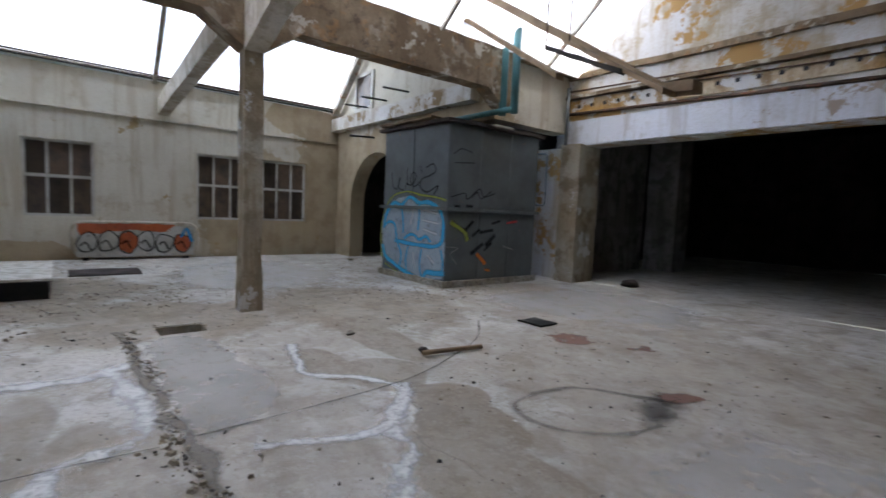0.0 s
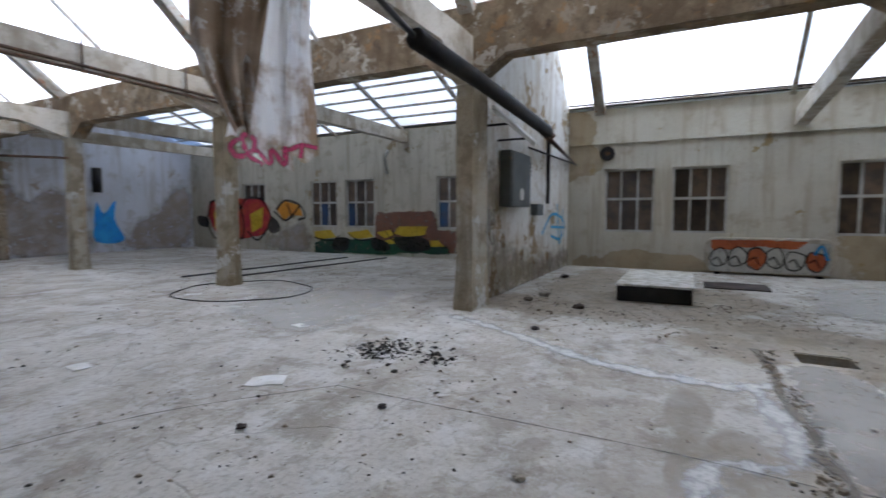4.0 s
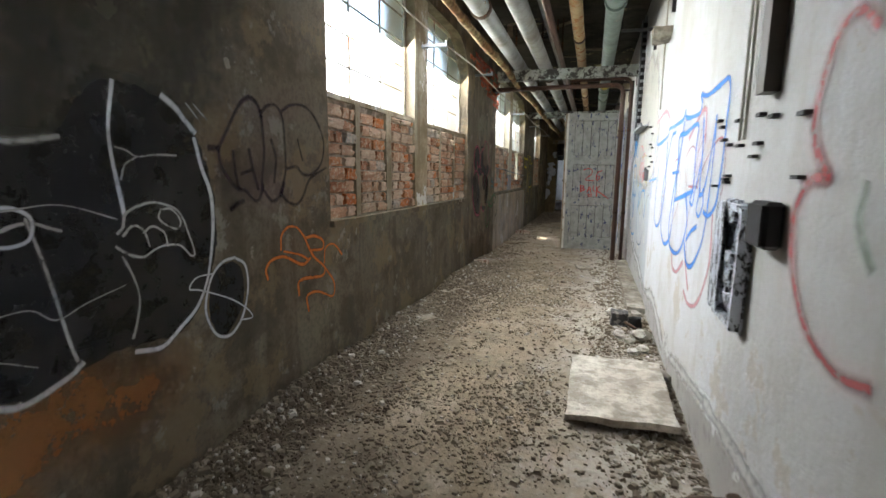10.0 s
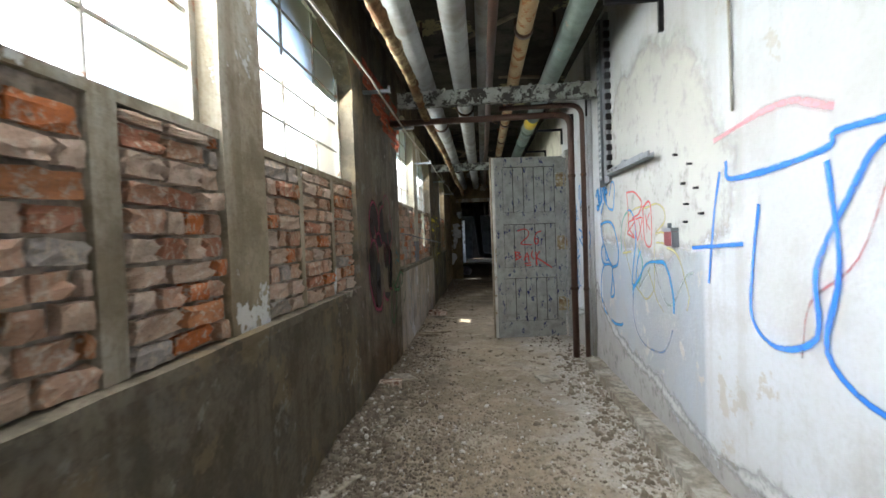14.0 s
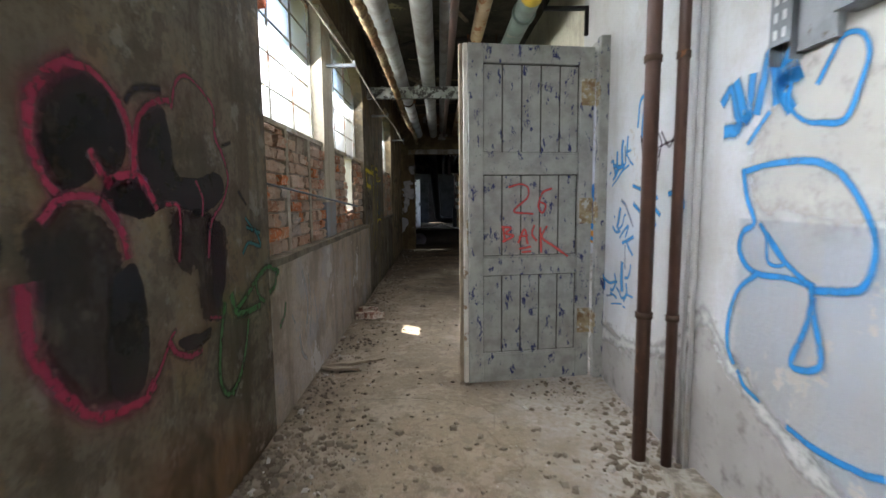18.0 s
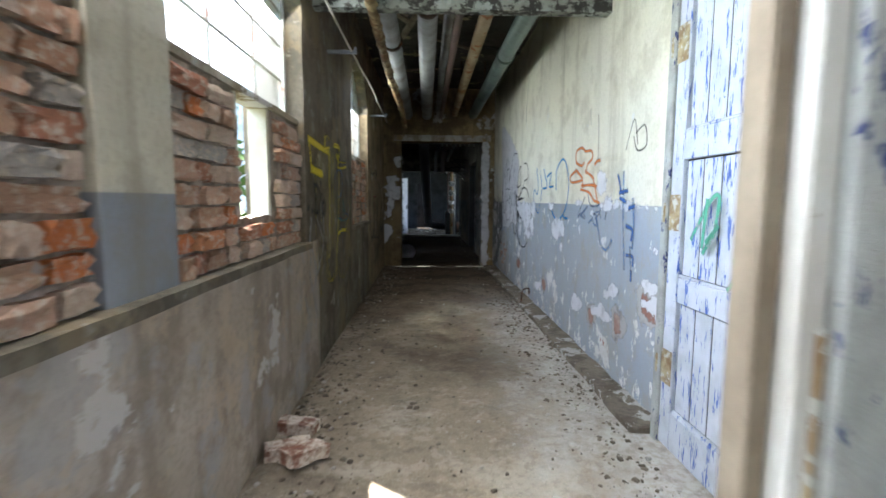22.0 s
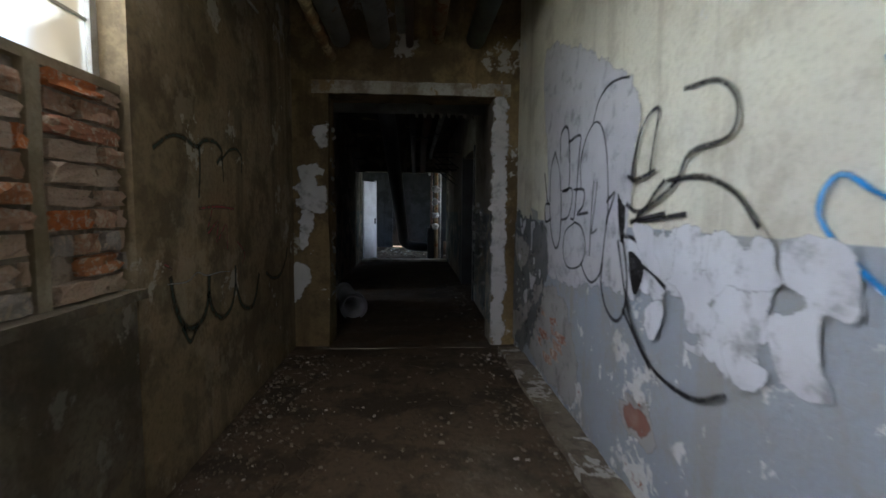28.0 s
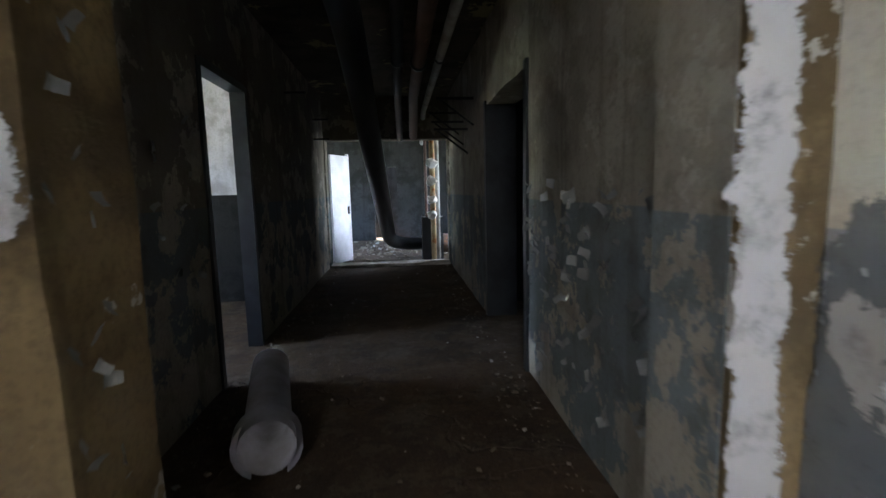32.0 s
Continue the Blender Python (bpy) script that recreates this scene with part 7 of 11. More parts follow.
# ---- sprayed paint ----
PAINT = {"rust": (0.42, 0.25, 0.10), "white": (0.55, 0.57, 0.6), "chalk": (0.5, 0.5, 0.48), "purple": (0.07, 0.018, 0.055), "orange": (0.62, 0.17, 0.03), "blue": (0.03, 0.22, 0.75), "blue2": (0.02, 0.26, 0.62), "faded_blue": (0.10, 0.24, 0.5),
         "pink": (0.85, 0.38, 0.42), "red": (0.66, 0.07, 0.07), "red2": (0.75, 0.10, 0.09), "faded_red": (0.55, 0.12, 0.13), "green": (0.05, 0.33, 0.25), "green2": (0.07, 0.32, 0.2), "leaf": (0.05, 0.15, 0.045), "faded_green": (0.20, 0.36, 0.22),
         "yellow": (0.74, 0.66, 0.24), "yellow2": (0.62, 0.48, 0.02), "yellow3": (0.46, 0.36, 0.03), "ink": (0.02, 0.02, 0.028), "blue3": (0.03, 0.10, 0.30), "teal": (0.03, 0.16, 0.17), "dkgreen": (0.03, 0.05, 0.035), "magenta": (0.30, 0.04, 0.085),
         "cyan": (0.05, 0.42, 0.75), "lime2": (0.30, 0.34, 0.07), "skyblue2": (0.04, 0.33, 0.75), "crust": (0.62, 0.62, 0.6), "crack": (0.07, 0.06, 0.05), "gully": (0.19, 0.165, 0.13), "soot": (0.09, 0.085, 0.08), "hot_pink": (0.75, 0.06, 0.22)}
FIELD = {"black_fill": ((0.018, 0.018, 0.019), (0.03, 0.028, 0.024), 0.93), "black_thin": ((0.03, 0.028, 0.03), (0.06, 0.03, 0.04), 0.7), "rust_stain": ((0.26, 0.12, 0.045), (0.18, 0.09, 0.04), 0.85), "rust_soft": ((0.26, 0.13, 0.06), (0.18, 0.1, 0.05), 0.4),
         "bare": ((0.62, 0.62, 0.64), (0.52, 0.52, 0.53), 1.0), "lime": ((0.45, 0.52, 0.06), (0.35, 0.45, 0.1), 0.85), "pale": ((0.45, 0.52, 0.58), (0.35, 0.42, 0.48), 0.75), "deepgreen": ((0.02, 0.06, 0.05), (0.02, 0.09, 0.05), 0.95),
         "ylw": ((0.52, 0.36, 0.03), (0.6, 0.43, 0.05), 0.95), "crimson": ((0.40, 0.03, 0.05), (0.5, 0.08, 0.04), 0.95), "org": ((0.65, 0.28, 0.04), (0.6, 0.22, 0.03), 1.0), "navy": ((0.02, 0.03, 0.14), (0.03, 0.06, 0.3), 1.0),
         "skyblue": ((0.03, 0.2, 0.6), (0.05, 0.35, 0.75), 0.9), "skyblue3": ((0.03, 0.3, 0.8), (0.05, 0.4, 0.85), 1.0), "floor_pale": ((0.62, 0.60, 0.57), (0.54, 0.52, 0.48), 0.4), "dado": ((0.22, 0.1, 0.07), (0.17, 0.08, 0.06), 0.85), "damp": ((0.26, 0.2, 0.12), (0.2, 0.155, 0.1), 0.6), "dado_dark": ((0.16, 0.172, 0.178), (0.21, 0.215, 0.215), 0.8), "floor_slab": ((0.50, 0.48, 0.445), (0.42, 0.40, 0.37), 0.45), "floor_char": ((0.08, 0.075, 0.07), (0.12, 0.11, 0.1), 0.6), "floor_red": ((0.26, 0.14, 0.10), (0.22, 0.12, 0.09), 0.7), "panel_white": ((0.55, 0.54, 0.5), (0.4, 0.4, 0.37), 0.9), "panel_orange": ((0.5, 0.13, 0.05), (0.4, 0.1, 0.05), 0.95),
         "bare_brick": ((0.38, 0.30, 0.24), (0.5, 0.47, 0.44), 0.6), "bare_plaster": ((0.50, 0.48, 0.45), (0.43, 0.41, 0.38), 0.75), "soot_stain": ((0.09, 0.08, 0.06), (0.06, 0.055, 0.045), 0.8), "wash": ((0.56, 0.55, 0.56), (0.5, 0.49, 0.5), 0.92), "cream_patch": ((0.68, 0.66, 0.59), (0.62, 0.6, 0.54), 0.6), "bare2": ((0.62, 0.62, 0.64), (0.55, 0.55, 0.57), 1.0), "red_masonry": ((0.26, 0.12, 0.085), (0.4, 0.31, 0.25), 0.95), "olive": ((0.25, 0.24, 0.12), (0.2, 0.2, 0.1), 0.8)}
PAINTS = {}
SIDES = {"RC": ((0.028, 0.77, 0), (-0.194, 0.981, 0), (-0.981, -0.194, 0)), "L": ((LX + 0.0042, 0, 0), (0, 1, 0), (1, 0, 0)), "R": ((-0.0042, 0, 0), (0, 1, 0), (-1, 0, 0)), "N": ((0, NY - 0.012, 0), (1, 0, 0), (0, -1, 0)), "E": ((EX - 0.012, 0, 0), (0, 1, 0), (-1, 0, 0)),
         "KN": ((0, -6.135, 0), (1, 0, 0), (0, 1, 0)), "KW": ((6.985, 0, 0), (0, 1, 0), (-1, 0, 0)), "D1": ((0, 8.965, 0), (1, 0, 0), (0, -1, 0)), "D2": ((-0.0925, 0, 0), (0, 1, 0), (-1, 0, 0)),
         "P": ((12.655, 0, 0), (0, 1, 0), (-1, 0, 0)), "F": ((0, 0, 0.009), (1, 0, 0), (0, 0, 1)), "S": ((3.245, 1.49, 0), (0.72, -0.69, 0), (-0.69, -0.72, 0)), "C": ((0, YD - 0.02, 0), (1, 0, 0), (0, -1, 0)), "W": ((0, 1.785, 0), (1, 0, 0), (0, -1, 0))}


def smooth_line(pts, n=5):
    p = [Vector(q) for q in pts]
    if len(p) < 3:
        return p
    p = [p[0] * 2 - p[1]] + p + [p[-1] * 2 - p[-2]]
    out = []
    for a, b, c, d in zip(p, p[1:], p[2:], p[3:]):
        for k in range(n):
            t = k / n
            out.append(0.5 * (2 * b + (c - a) * t + (2 * a - 5 * b + 4 * c - d) * t * t + (3 * b - a - 3 * c + d) * t ** 3))
    return out + [p[-2]]


WORN = {"crust": (0.85, 1.25), "gully": (0.85, 1.3), "crack": (0.8, 0.9), "soot": (0.5, 1.2), "magenta": (0.85, 0.4), "rust": (0.45, 0.7), "faded_blue": (0.55, 0.3), "yellow3": (0.6, 0.3), "faded_red": (0.6, 0.3), "pink": (0.6, 0.2), "chalk": (0.6, 0.5), "yellow": (0.55, 0.3), "faded_green": (0.5, 0.3), "orange": (1.0, 0.1), "purple": (0.8, 0.2)}
SOFT = {"dado_dark": 0.1, "floor_slab": 0.09, "floor_char": 0.14, "floor_red": 0.1, "floor_pale": 0.3, "damp": 0.3, "rust_stain": 0.2, "rust_soft": 0.3, "bare_brick": 0.3, "olive": 0.2, "black_thin": 0.05, "cream_patch": 0.16, "wash": 0.05, "red_masonry": 0.05, "bare2": 0.022, "bare": 0.06, "pale": 0.04, "dado": 0.02, "bare_plaster": 0.07, "soot_stain": 0.3}


def depth_inside(q, loop):
    """Distance from a point to an outline, positive inside."""
    best, odd = 1e9, False
    for a, b in zip(loop, loop[1:] + loop[:1]):
        dx, dy = b[0] - a[0], b[1] - a[1]
        t = max(0.0, min(1.0, ((q[0] - a[0]) * dx + (q[1] - a[1]) * dy) / (dx * dx + dy * dy + 1e-12)))
        best = min(best, (q[0] - a[0] - t * dx) ** 2 + (q[1] - a[1] - t * dy) ** 2)
        if (a[1] > q[1]) != (b[1] > q[1]) and q[0] < a[0] + (q[1] - a[1]) / (b[1] - a[1]) * dx:
            odd = not odd
    return math.sqrt(best) * (1 if odd else -1)


DEPTHS = {}
SHARP = {"dado", "ylw", "panel_white", "panel_orange", "org", "navy", "deepgreen"}


class graffito:
    """One painted figure on a wall: sprayed strokes and filled fields, each a part."""

    def __init__(self, name, label, category, side, kind=""):
        self.name, self.label, self.category, self.kind = name, label, category, kind
        self.at, self.u, self.n = (Vector(v) for v in SIDES[side])
        if side == "D1":
            self.u = Vector((math.cos(radians(8)), math.sin(radians(8)), 0))
            self.n = Vector((math.sin(radians(8)), -math.cos(radians(8)), 0))
            self.at = Vector((-0.99, 8.858, 0)) + self.u * 0.99
        self.v = Vector((0, 1, 0)) if side == "F" else Vector((0, 0, 1))
        self.layers, self.side = [], side
        self.depth = DEPTHS.get(side, 0.0)

    def _spot(self, q, d):
        return self.at + self.u * q[0] + self.v * q[1] + self.n * d

    def stroke(self, paint, width, pts):
        bm, self.depth = bmesh.new(), self.depth + 0.00006
        uv = bm.loops.layers.uv.new("UVMap")
        line, w = smooth_line(pts), width * 0.75
        rows = []
        for k, q in enumerate(line):
            t = line[min(k + 1, len(line) - 1)] - line[max(k - 1, 0)]
            t = t.normalized() if t.length > 1e-6 else Vector((1, 0))
            side = Vector((-t.y, t.x)) * w * (0.85 + 0.3 * noise.noise((q[0] * 5, q[1] * 5, 0.5)))
            if k == 0:
                q = q - t * w * 0.5
            if k == len(line) - 1:
                q = q + t * w * 0.5
            rows.append((bm.verts.new(self._spot(q + side, self.depth)), bm.verts.new(self._spot(q - side, self.depth))))
        for a, b in zip(rows, rows[1:]):
            f = bm.faces.new([a[0], a[1], b[1], b[0]])
            for loop, v in zip(f.loops, (1.0, 0.0, 0.0, 1.0)):
                loop[uv].uv = (0.5, v)
        self.layers.append(("stroke", "s" + paint, bm))

    def field(self, paint, pts):
        bm, self.depth = bmesh.new(), self.depth + 0.00006
        uv = bm.loops.layers.uv.new("UVMap")
        line = [tuple(q) for q in (pts if paint in SHARP else smooth_line([pts[-1]] + list(pts) + [pts[0], pts[1]], 4)[4:-4])]
        soft = SOFT.get(paint, 0.014)
        us, vs = [q[0] for q in line], [q[1] for q in line]
        u0, u1, v0, v1 = min(us) - soft, max(us) + soft, min(vs) - soft, max(vs) + soft
        step = max(0.012, max(u1 - u0, v1 - v0) / 44)
        nu, nv = int((u1 - u0) / step) + 2, int((v1 - v0) / step) + 2
        grid = {}
        for i in range(nu):
            for k in range(nv):
                q = (u0 + i * step, v0 + k * step)
                if self.v.z and q[1] < 0.004:
                    q = (q[0], 0.004)
                grid[i, k] = [q, depth_inside(q, line), None]
        for i in range(nu - 1):
            for k in range(nv - 1):
                cell = [grid[c] for c in ((i, k), (i + 1, k), (i + 1, k + 1), (i, k + 1))]
                if max(c[1] for c in cell) < -soft or cell[2][0][1] - cell[0][0][1] < 1e-5:
                    continue
                for c in cell:
                    if c[2] is None:
                        c[2] = bm.verts.new(self._spot(c[0], self.depth))
                f = bm.faces.new([c[2] for c in cell])
                for loop, c in zip(f.loops, cell):
                    loop[uv].uv = (max(0.0, min(1.0, 0.5 + 0.5 * c[1] / soft)), 0.5)
        self.layers.append(("paint_field", "f" + paint, bm))

    def close(self):
        DEPTHS[self.side] = self.depth
        first = self.layers[0][2]
        first.verts.ensure_lookup_table()
        ob = thing(self.name, first.verts[0].co.copy(), self.label, self.category, kind=self.kind)
        for name, key, bm in self.layers:
            paint = key[1:]
            if key not in PAINTS:
                PAINTS[key] = (spray("sprayed " + paint, PAINT[paint]) if paint not in WORN else spray("ragged " + paint, PAINT[paint], *WORN[paint])) if key[0] == "s" else flat_paint("painted " + paint, FIELD[paint][0], FIELD[paint][2], FIELD[paint][1], SOFT.get(paint, 0.014) > 0.1)
            part(name, bm, PAINTS[key], ob)
g = graffito("panel_paint", "faded white, black and orange sprayed letters on a board", "graffiti", "P")
g.field("panel_white", [(-3.45, 0.08), (-1.35, 0.06), (-1.34, 0.7), (-3.46, 0.72)])
g.field("panel_orange", [(-2.9, 0.58), (-2.2, 0.62), (-1.4, 0.5), (-1.36, 0.74), (-2.3, 0.76), (-3.1, 0.75)])
rp = random.Random(3)
for k in range(6):
    y, z = -3.22 + 0.34 * k, 0.34 + 0.06 * rp.random()
    blob = [(y + 0.17 * math.cos(a) * (0.8 + 0.4 * rp.random()), z + 0.2 * math.sin(a) * (0.8 + 0.4 * rp.random())) for a in np.linspace(0, 5.4, 7)]
    g.field("panel_white" if k % 3 else "panel_orange", blob)
    g.stroke("ink", 0.035, blob + [blob[0]])
    g.stroke("ink", 0.05, [(y - 0.06, z - 0.12), (y + 0.02, z + 0.02), (y + 0.1, z - 0.03)])
g.stroke("skyblue2", 0.08, [(-3.4, 0.4), (-3.3, 0.66), (-3.2, 0.5)])
g.close()
g = graffito("graffiti", "hot pink sprayed scrawl on the plastic sheet", "graffiti", "S")
g.stroke("hot_pink", 0.05, [(-0.33, 1.83), (-0.40, 1.77), (-0.36, 1.70), (-0.27, 1.74), (-0.26, 1.82), (-0.33, 1.84), (-0.30, 1.72), (-0.22, 1.66)])
g.stroke("hot_pink", 0.05, [(-0.24, 1.74), (-0.16, 1.66), (-0.15, 1.75), (-0.07, 1.66), (-0.06, 1.76)])
g.stroke("hot_pink", 0.05, [(-0.06, 1.75), (0.05, 1.79), (0.13, 1.78)])
g.stroke("hot_pink", 0.045, [(0.05, 1.79), (0.04, 1.72)])
g.close()
g = graffito("graffiti", "faded blue sprayed scrawl on the dividing wall", "graffiti", "W")
g.stroke("cyan", 0.08, [(10.5, 0.9), (11.3, 1.3), (12.4, 1.12), (12.1, 0.72), (11.2, 0.82)])
g.stroke("cyan", 0.07, [(11.2, 1.02), (12.4, 0.97)])
g.stroke("cyan", 0.09, [(11.7, 1.5), (12.0, 0.6), (12.3, 1.4)])
g.field("damp", [(7.2, 0.0), (12.8, 0.0), (12.7, 0.4), (10.0, 0.5), (8.4, 0.8), (7.2, 0.9)])
g.field("damp", [(7.2, 1.0), (7.9, 1.1), (7.9, 1.9), (7.2, 2.0)])
g.close()
g = graffito("wall_paint", "brown-red painted dado between the hall windows", "dado", "E")
g.field("dado", [(3.0, 0.14), (7.75, 0.14), (7.75, 1.32), (5.6, 1.34), (5.58, 0.84), (4.3, 0.84), (3.0, 1.3)])
g.close()
g = graffito("bare_masonry", "bare masonry showing through the whitewash", "patch", "N")
g.field("bare_brick", [(7.1, 0.05), (9.2, 0.05), (9.0, 0.9), (9.3, 1.6), (8.2, 2.1), (7.6, 1.7), (7.1, 2.3)])
g.field("bare_brick", [(10.3, 0.1), (12.7, 0.1), (12.8, 2.0), (12.1, 2.3), (11.4, 1.3), (10.8, 1.1)])
g.close()
g = graffito("floor_stain", "pale crusts, cracks and dark water stains on the concrete", "stain", "F")
g.field("floor_slab", [(5.75, -1.75), (5.7, -2.12), (4.9, -2.25), (4.12, -2.3), (3.75, -2.12), (3.63, -1.74), (4.11, -1.66), (5.0, -1.68)])
g.field("floor_pale", [(1.93, -3.3), (2.05, -3.65), (1.97, -4.12), (1.7, -4.4), (1.2, -4.5), (1.1, -3.9), (1.4, -3.4)])
g.field("floor_pale", [(8.5, -2.6), (11.0, -3.0), (11.5, -5.0), (9.0, -5.2), (8.0, -4.2)])
g.field("floor_pale", [(6.0, 2.8), (7.6, 3.6), (6.6, 5.2), (5.2, 4.6), (4.6, 3.0)])
g.field("floor_pale", [(4.9, -6.0), (6.1, -6.4), (5.9, -8.2), (4.0, -8.4), (3.4, -6.8)])
g.field("floor_char", [(2.52, -4.3), (2.47, -4.58), (2.3, -4.55), (2.18, -4.25), (2.25, -4.06), (2.4, -4.12)])
g.field("floor_red", [(2.47, -4.55), (2.26, -4.8), (2.28, -4.5)])
g.field("floor_red", [(4.0, -5.2), (3.9, -5.5), (3.6, -5.4), (3.7, -5.1)])
g.field("floor_red", [(3.25, -5.5), (3.2, -5.75), (3.05, -5.6)])
g.stroke("crust", 0.30, [(6.2, 1.7), (5.6, 0.6), (5.2, 0.05), (4.99, -0.57), (4.95, -0.88), (4.93, -1.23), (5.06, -1.5)])
g.stroke("crust", 0.26, [(4.9, -1.4), (4.4, -1.48), (3.9, -1.5), (3.7, -1.36), (3.65, -1.15), (3.5, -1.05), (3.2, -1.0), (2.7, -1.15)])
g.stroke("crust", 0.13, [(5.0, -2.74), (4.5, -2.62), (4.22, -2.57), (3.94, -2.87), (3.64, -3.04)])
g.stroke("crust", 0.20, [(3.62, -3.06), (3.4, -2.88), (3.22, -2.68), (3.12, -2.62), (3.0, -2.6), (2.86, -2.6), (2.66, -2.42)])
g.stroke("crust", 0.14, [(3.17, -2.62), (3.13, -2.42), (3.2, -2.2), (3.3, -1.95)])
g.stroke("crust", 0.22, [(2.66, -2.42), (2.3, -2.2), (1.9, -2.1)])
g.stroke("gully", 0.11, [(6.18, -1.52), (5.5, -1.58), (4.83, -1.55), (4.3, -1.62), (3.92, -1.58)])
g.stroke("gully", 0.13, [(3.92, -1.58), (3.7, -1.66), (3.54, -1.64), (3.3, -1.67), (3.02, -1.64), (2.5, -1.7), (2.0, -1.68)])
g.stroke("crack", 0.028, [(3.61, -1.7), (3.64, -2.38), (3.71, -3.09), (3.85, -3.54)])
g.stroke("crack", 0.022, [(3.85, -3.54), (4.3, -4.4), (4.9, -5.0)])
g.stroke("crack", 0.018, [(3.58, 1.44), (3.6, 0.4), (3.62, -0.88), (3.58, -1.5)])
g.stroke("crack", 0.018, [(3.58, 1.44), (2.6, 2.2), (1.5, 2.6)])
g.stroke("soot", 0.07, [(3.0, -3.75), (2.94, -3.5), (2.72, -3.4), (2.49, -3.48), (2.28, -3.72), (2.2, -4.03)])
g.stroke("soot", 0.09, [(3.0, -3.8), (2.9, -4.13), (2.57, -4.35), (2.32, -4.5)])
g.close()
g = graffito("bare_plaster", "damp grey plaster bare at the wall foot under white salt crust", "stain", "R", "structure")
g.field("bare_plaster", [(0.9, 0.0), (0.9, 0.35), (1.6, 0.3), (2.16, 0.29), (2.53, 0.27), (3.06, 0.18), (3.9, 0.1), (4.57, 0.25), (5.6, 0.23), (6.06, 0.32), (6.47, 0.34), (6.9, 0.42), (7.2, 0.50), (7.45, 0.62), (7.7, 0.78), (8.2, 0.45), (8.95, 0.35), (8.95, 0.0)])
g.stroke("crust", 0.12, [(1.6, 0.33), (2.16, 0.30), (2.53, 0.28), (3.06, 0.2), (3.5, 0.13)])
g.stroke("crust", 0.14, [(3.9, 0.1), (4.57, 0.26), (5.1, 0.2), (5.6, 0.24), (6.06, 0.33), (6.47, 0.35), (6.9, 0.43), (7.2, 0.51), (7.45, 0.64)])
g.stroke("crust", 0.12, [(7.5, 0.66), (7.7, 0.80), (7.9, 0.6), (8.4, 0.42), (8.95, 0.35)])
g.close()
g = graffito("paint_patch", "cream paint patch on the white corridor wall", "patch", "R", "structure")
g.field("cream_patch", [(5.15, 1.28), (7.3, 1.28), (7.3, 1.8), (6.9, 2.5), (6.1, 2.6), (5.3, 2.2)])
g.close()
# Dark field puts the weaker daylight at the wall's near end into colour.
g = graffito("soot_stain", "dark blotch and rust on the grey plaster, wall end's shade included", "stain", "L", "structure")
g.field("soot_stain", [(-0.9, 0.3), (0.4, 0.5), (1.6, 1.2), (2.0, 1.9), (2.3, 2.6), (2.0, 3.3), (-0.9, 3.3)])
g.field("rust_soft", [(6.5, 0.0), (6.6, 0.35), (7.2, 0.5), (7.9, 0.3), (8.1, 0.0)])
g.close()
g = graffito("bare_plaster", "grey plaster bared round the brick patch", "stain", "R", "structure")
g.field("bare_plaster", [(16.0, 0.15), (16.1, 0.6), (16.5, 0.8), (17.0, 0.65), (17.2, 0.2), (16.7, 0.08)])
g.close()
g = graffito("bare_masonry", "red masonry bare where the dado has crumbled", "patch", "R", "structure")
for y, z, w, h in ((11.2, 0.66, 0.14, 0.07), (11.66, 0.44, 0.07, 0.08), (12.19, 0.37, 0.07, 0.06), (13.7, 0.35, 0.08, 0.05), (15.2, 0.4, 0.1, 0.06)):
    g.field("bare_plaster", [(y + 1.7 * w * math.cos(a) * (1 + 0.3 * math.sin(3 * a + y)), z + 1.6 * h * math.sin(a)) for a in np.linspace(0, 5.5, 8)])
    g.field("red_masonry", [(y + w * math.cos(a) * (1 + 0.3 * math.sin(2 * a + y)), z + h * math.sin(a)) for a in np.linspace(0, 5.5, 8)])
g.close()

# ---- graffiti: sprayed strokes and fields on walls, doors and sheet metal ----
g = graffito("graffiti", "black sprayed figure outlined in white over the plaster", "graffiti", "L")
g.field("rust_stain", [(0.81, 0.62), (1.04, 0.64), (1.31, 0.65), (1.63, 0.58), (1.68, 0.41), (1.3, 0.34), (0.99, 0.31), (0.81, 0.37)])
g.field("black_fill", [(0.9, 1.43), (0.99, 1.48), (1.12, 1.41), (1.29, 1.41), (1.47, 1.62), (1.71, 1.58), (1.88, 1.41), (1.94, 1.1), (1.87, 0.8), (1.7, 0.65), (1.47, 0.67), (1.3, 0.65), (1.15, 0.61), (1.02, 0.68), (0.93, 0.85), (0.9, 1.04), (0.89, 1.24)])
g.stroke("white", 0.026, [(1.03, 1.65), (0.95, 1.56), (0.89, 1.42), (0.89, 1.18), (0.91, 0.94), (0.99, 0.71), (1.11, 0.61), (1.26, 0.64), (1.31, 0.67)])
g.stroke("white", 0.022, [(1.51, 1.61), (1.48, 1.42), (1.51, 1.16)])
g.stroke("chalk", 0.02, [(0.91, 0.95), (1.02, 1.07), (1.18, 1.15), (1.29, 1.12)])
g.stroke("chalk", 0.02, [(1.2, 1.16), (1.24, 0.99), (1.28, 0.76), (1.3, 0.68)])
g.stroke("white", 0.018, [(1.08, 1.15), (1.14, 1.2), (1.21, 1.17), (1.2, 1.1), (1.12, 1.09), (1.08, 1.15)])
g.stroke("chalk", 0.009, [(1.07, 0.89), (1.18, 0.89), (1.25, 0.84), (1.35, 0.87), (1.49, 0.9)])
g.stroke("chalk", 0.009, [(1, 1.19), (1.14, 1.19), (1.3, 1.2), (1.48, 1.14)])
g.stroke("chalk", 0.008, [(0.96, 0.76), (1.06, 0.77), (1.18, 0.71)])
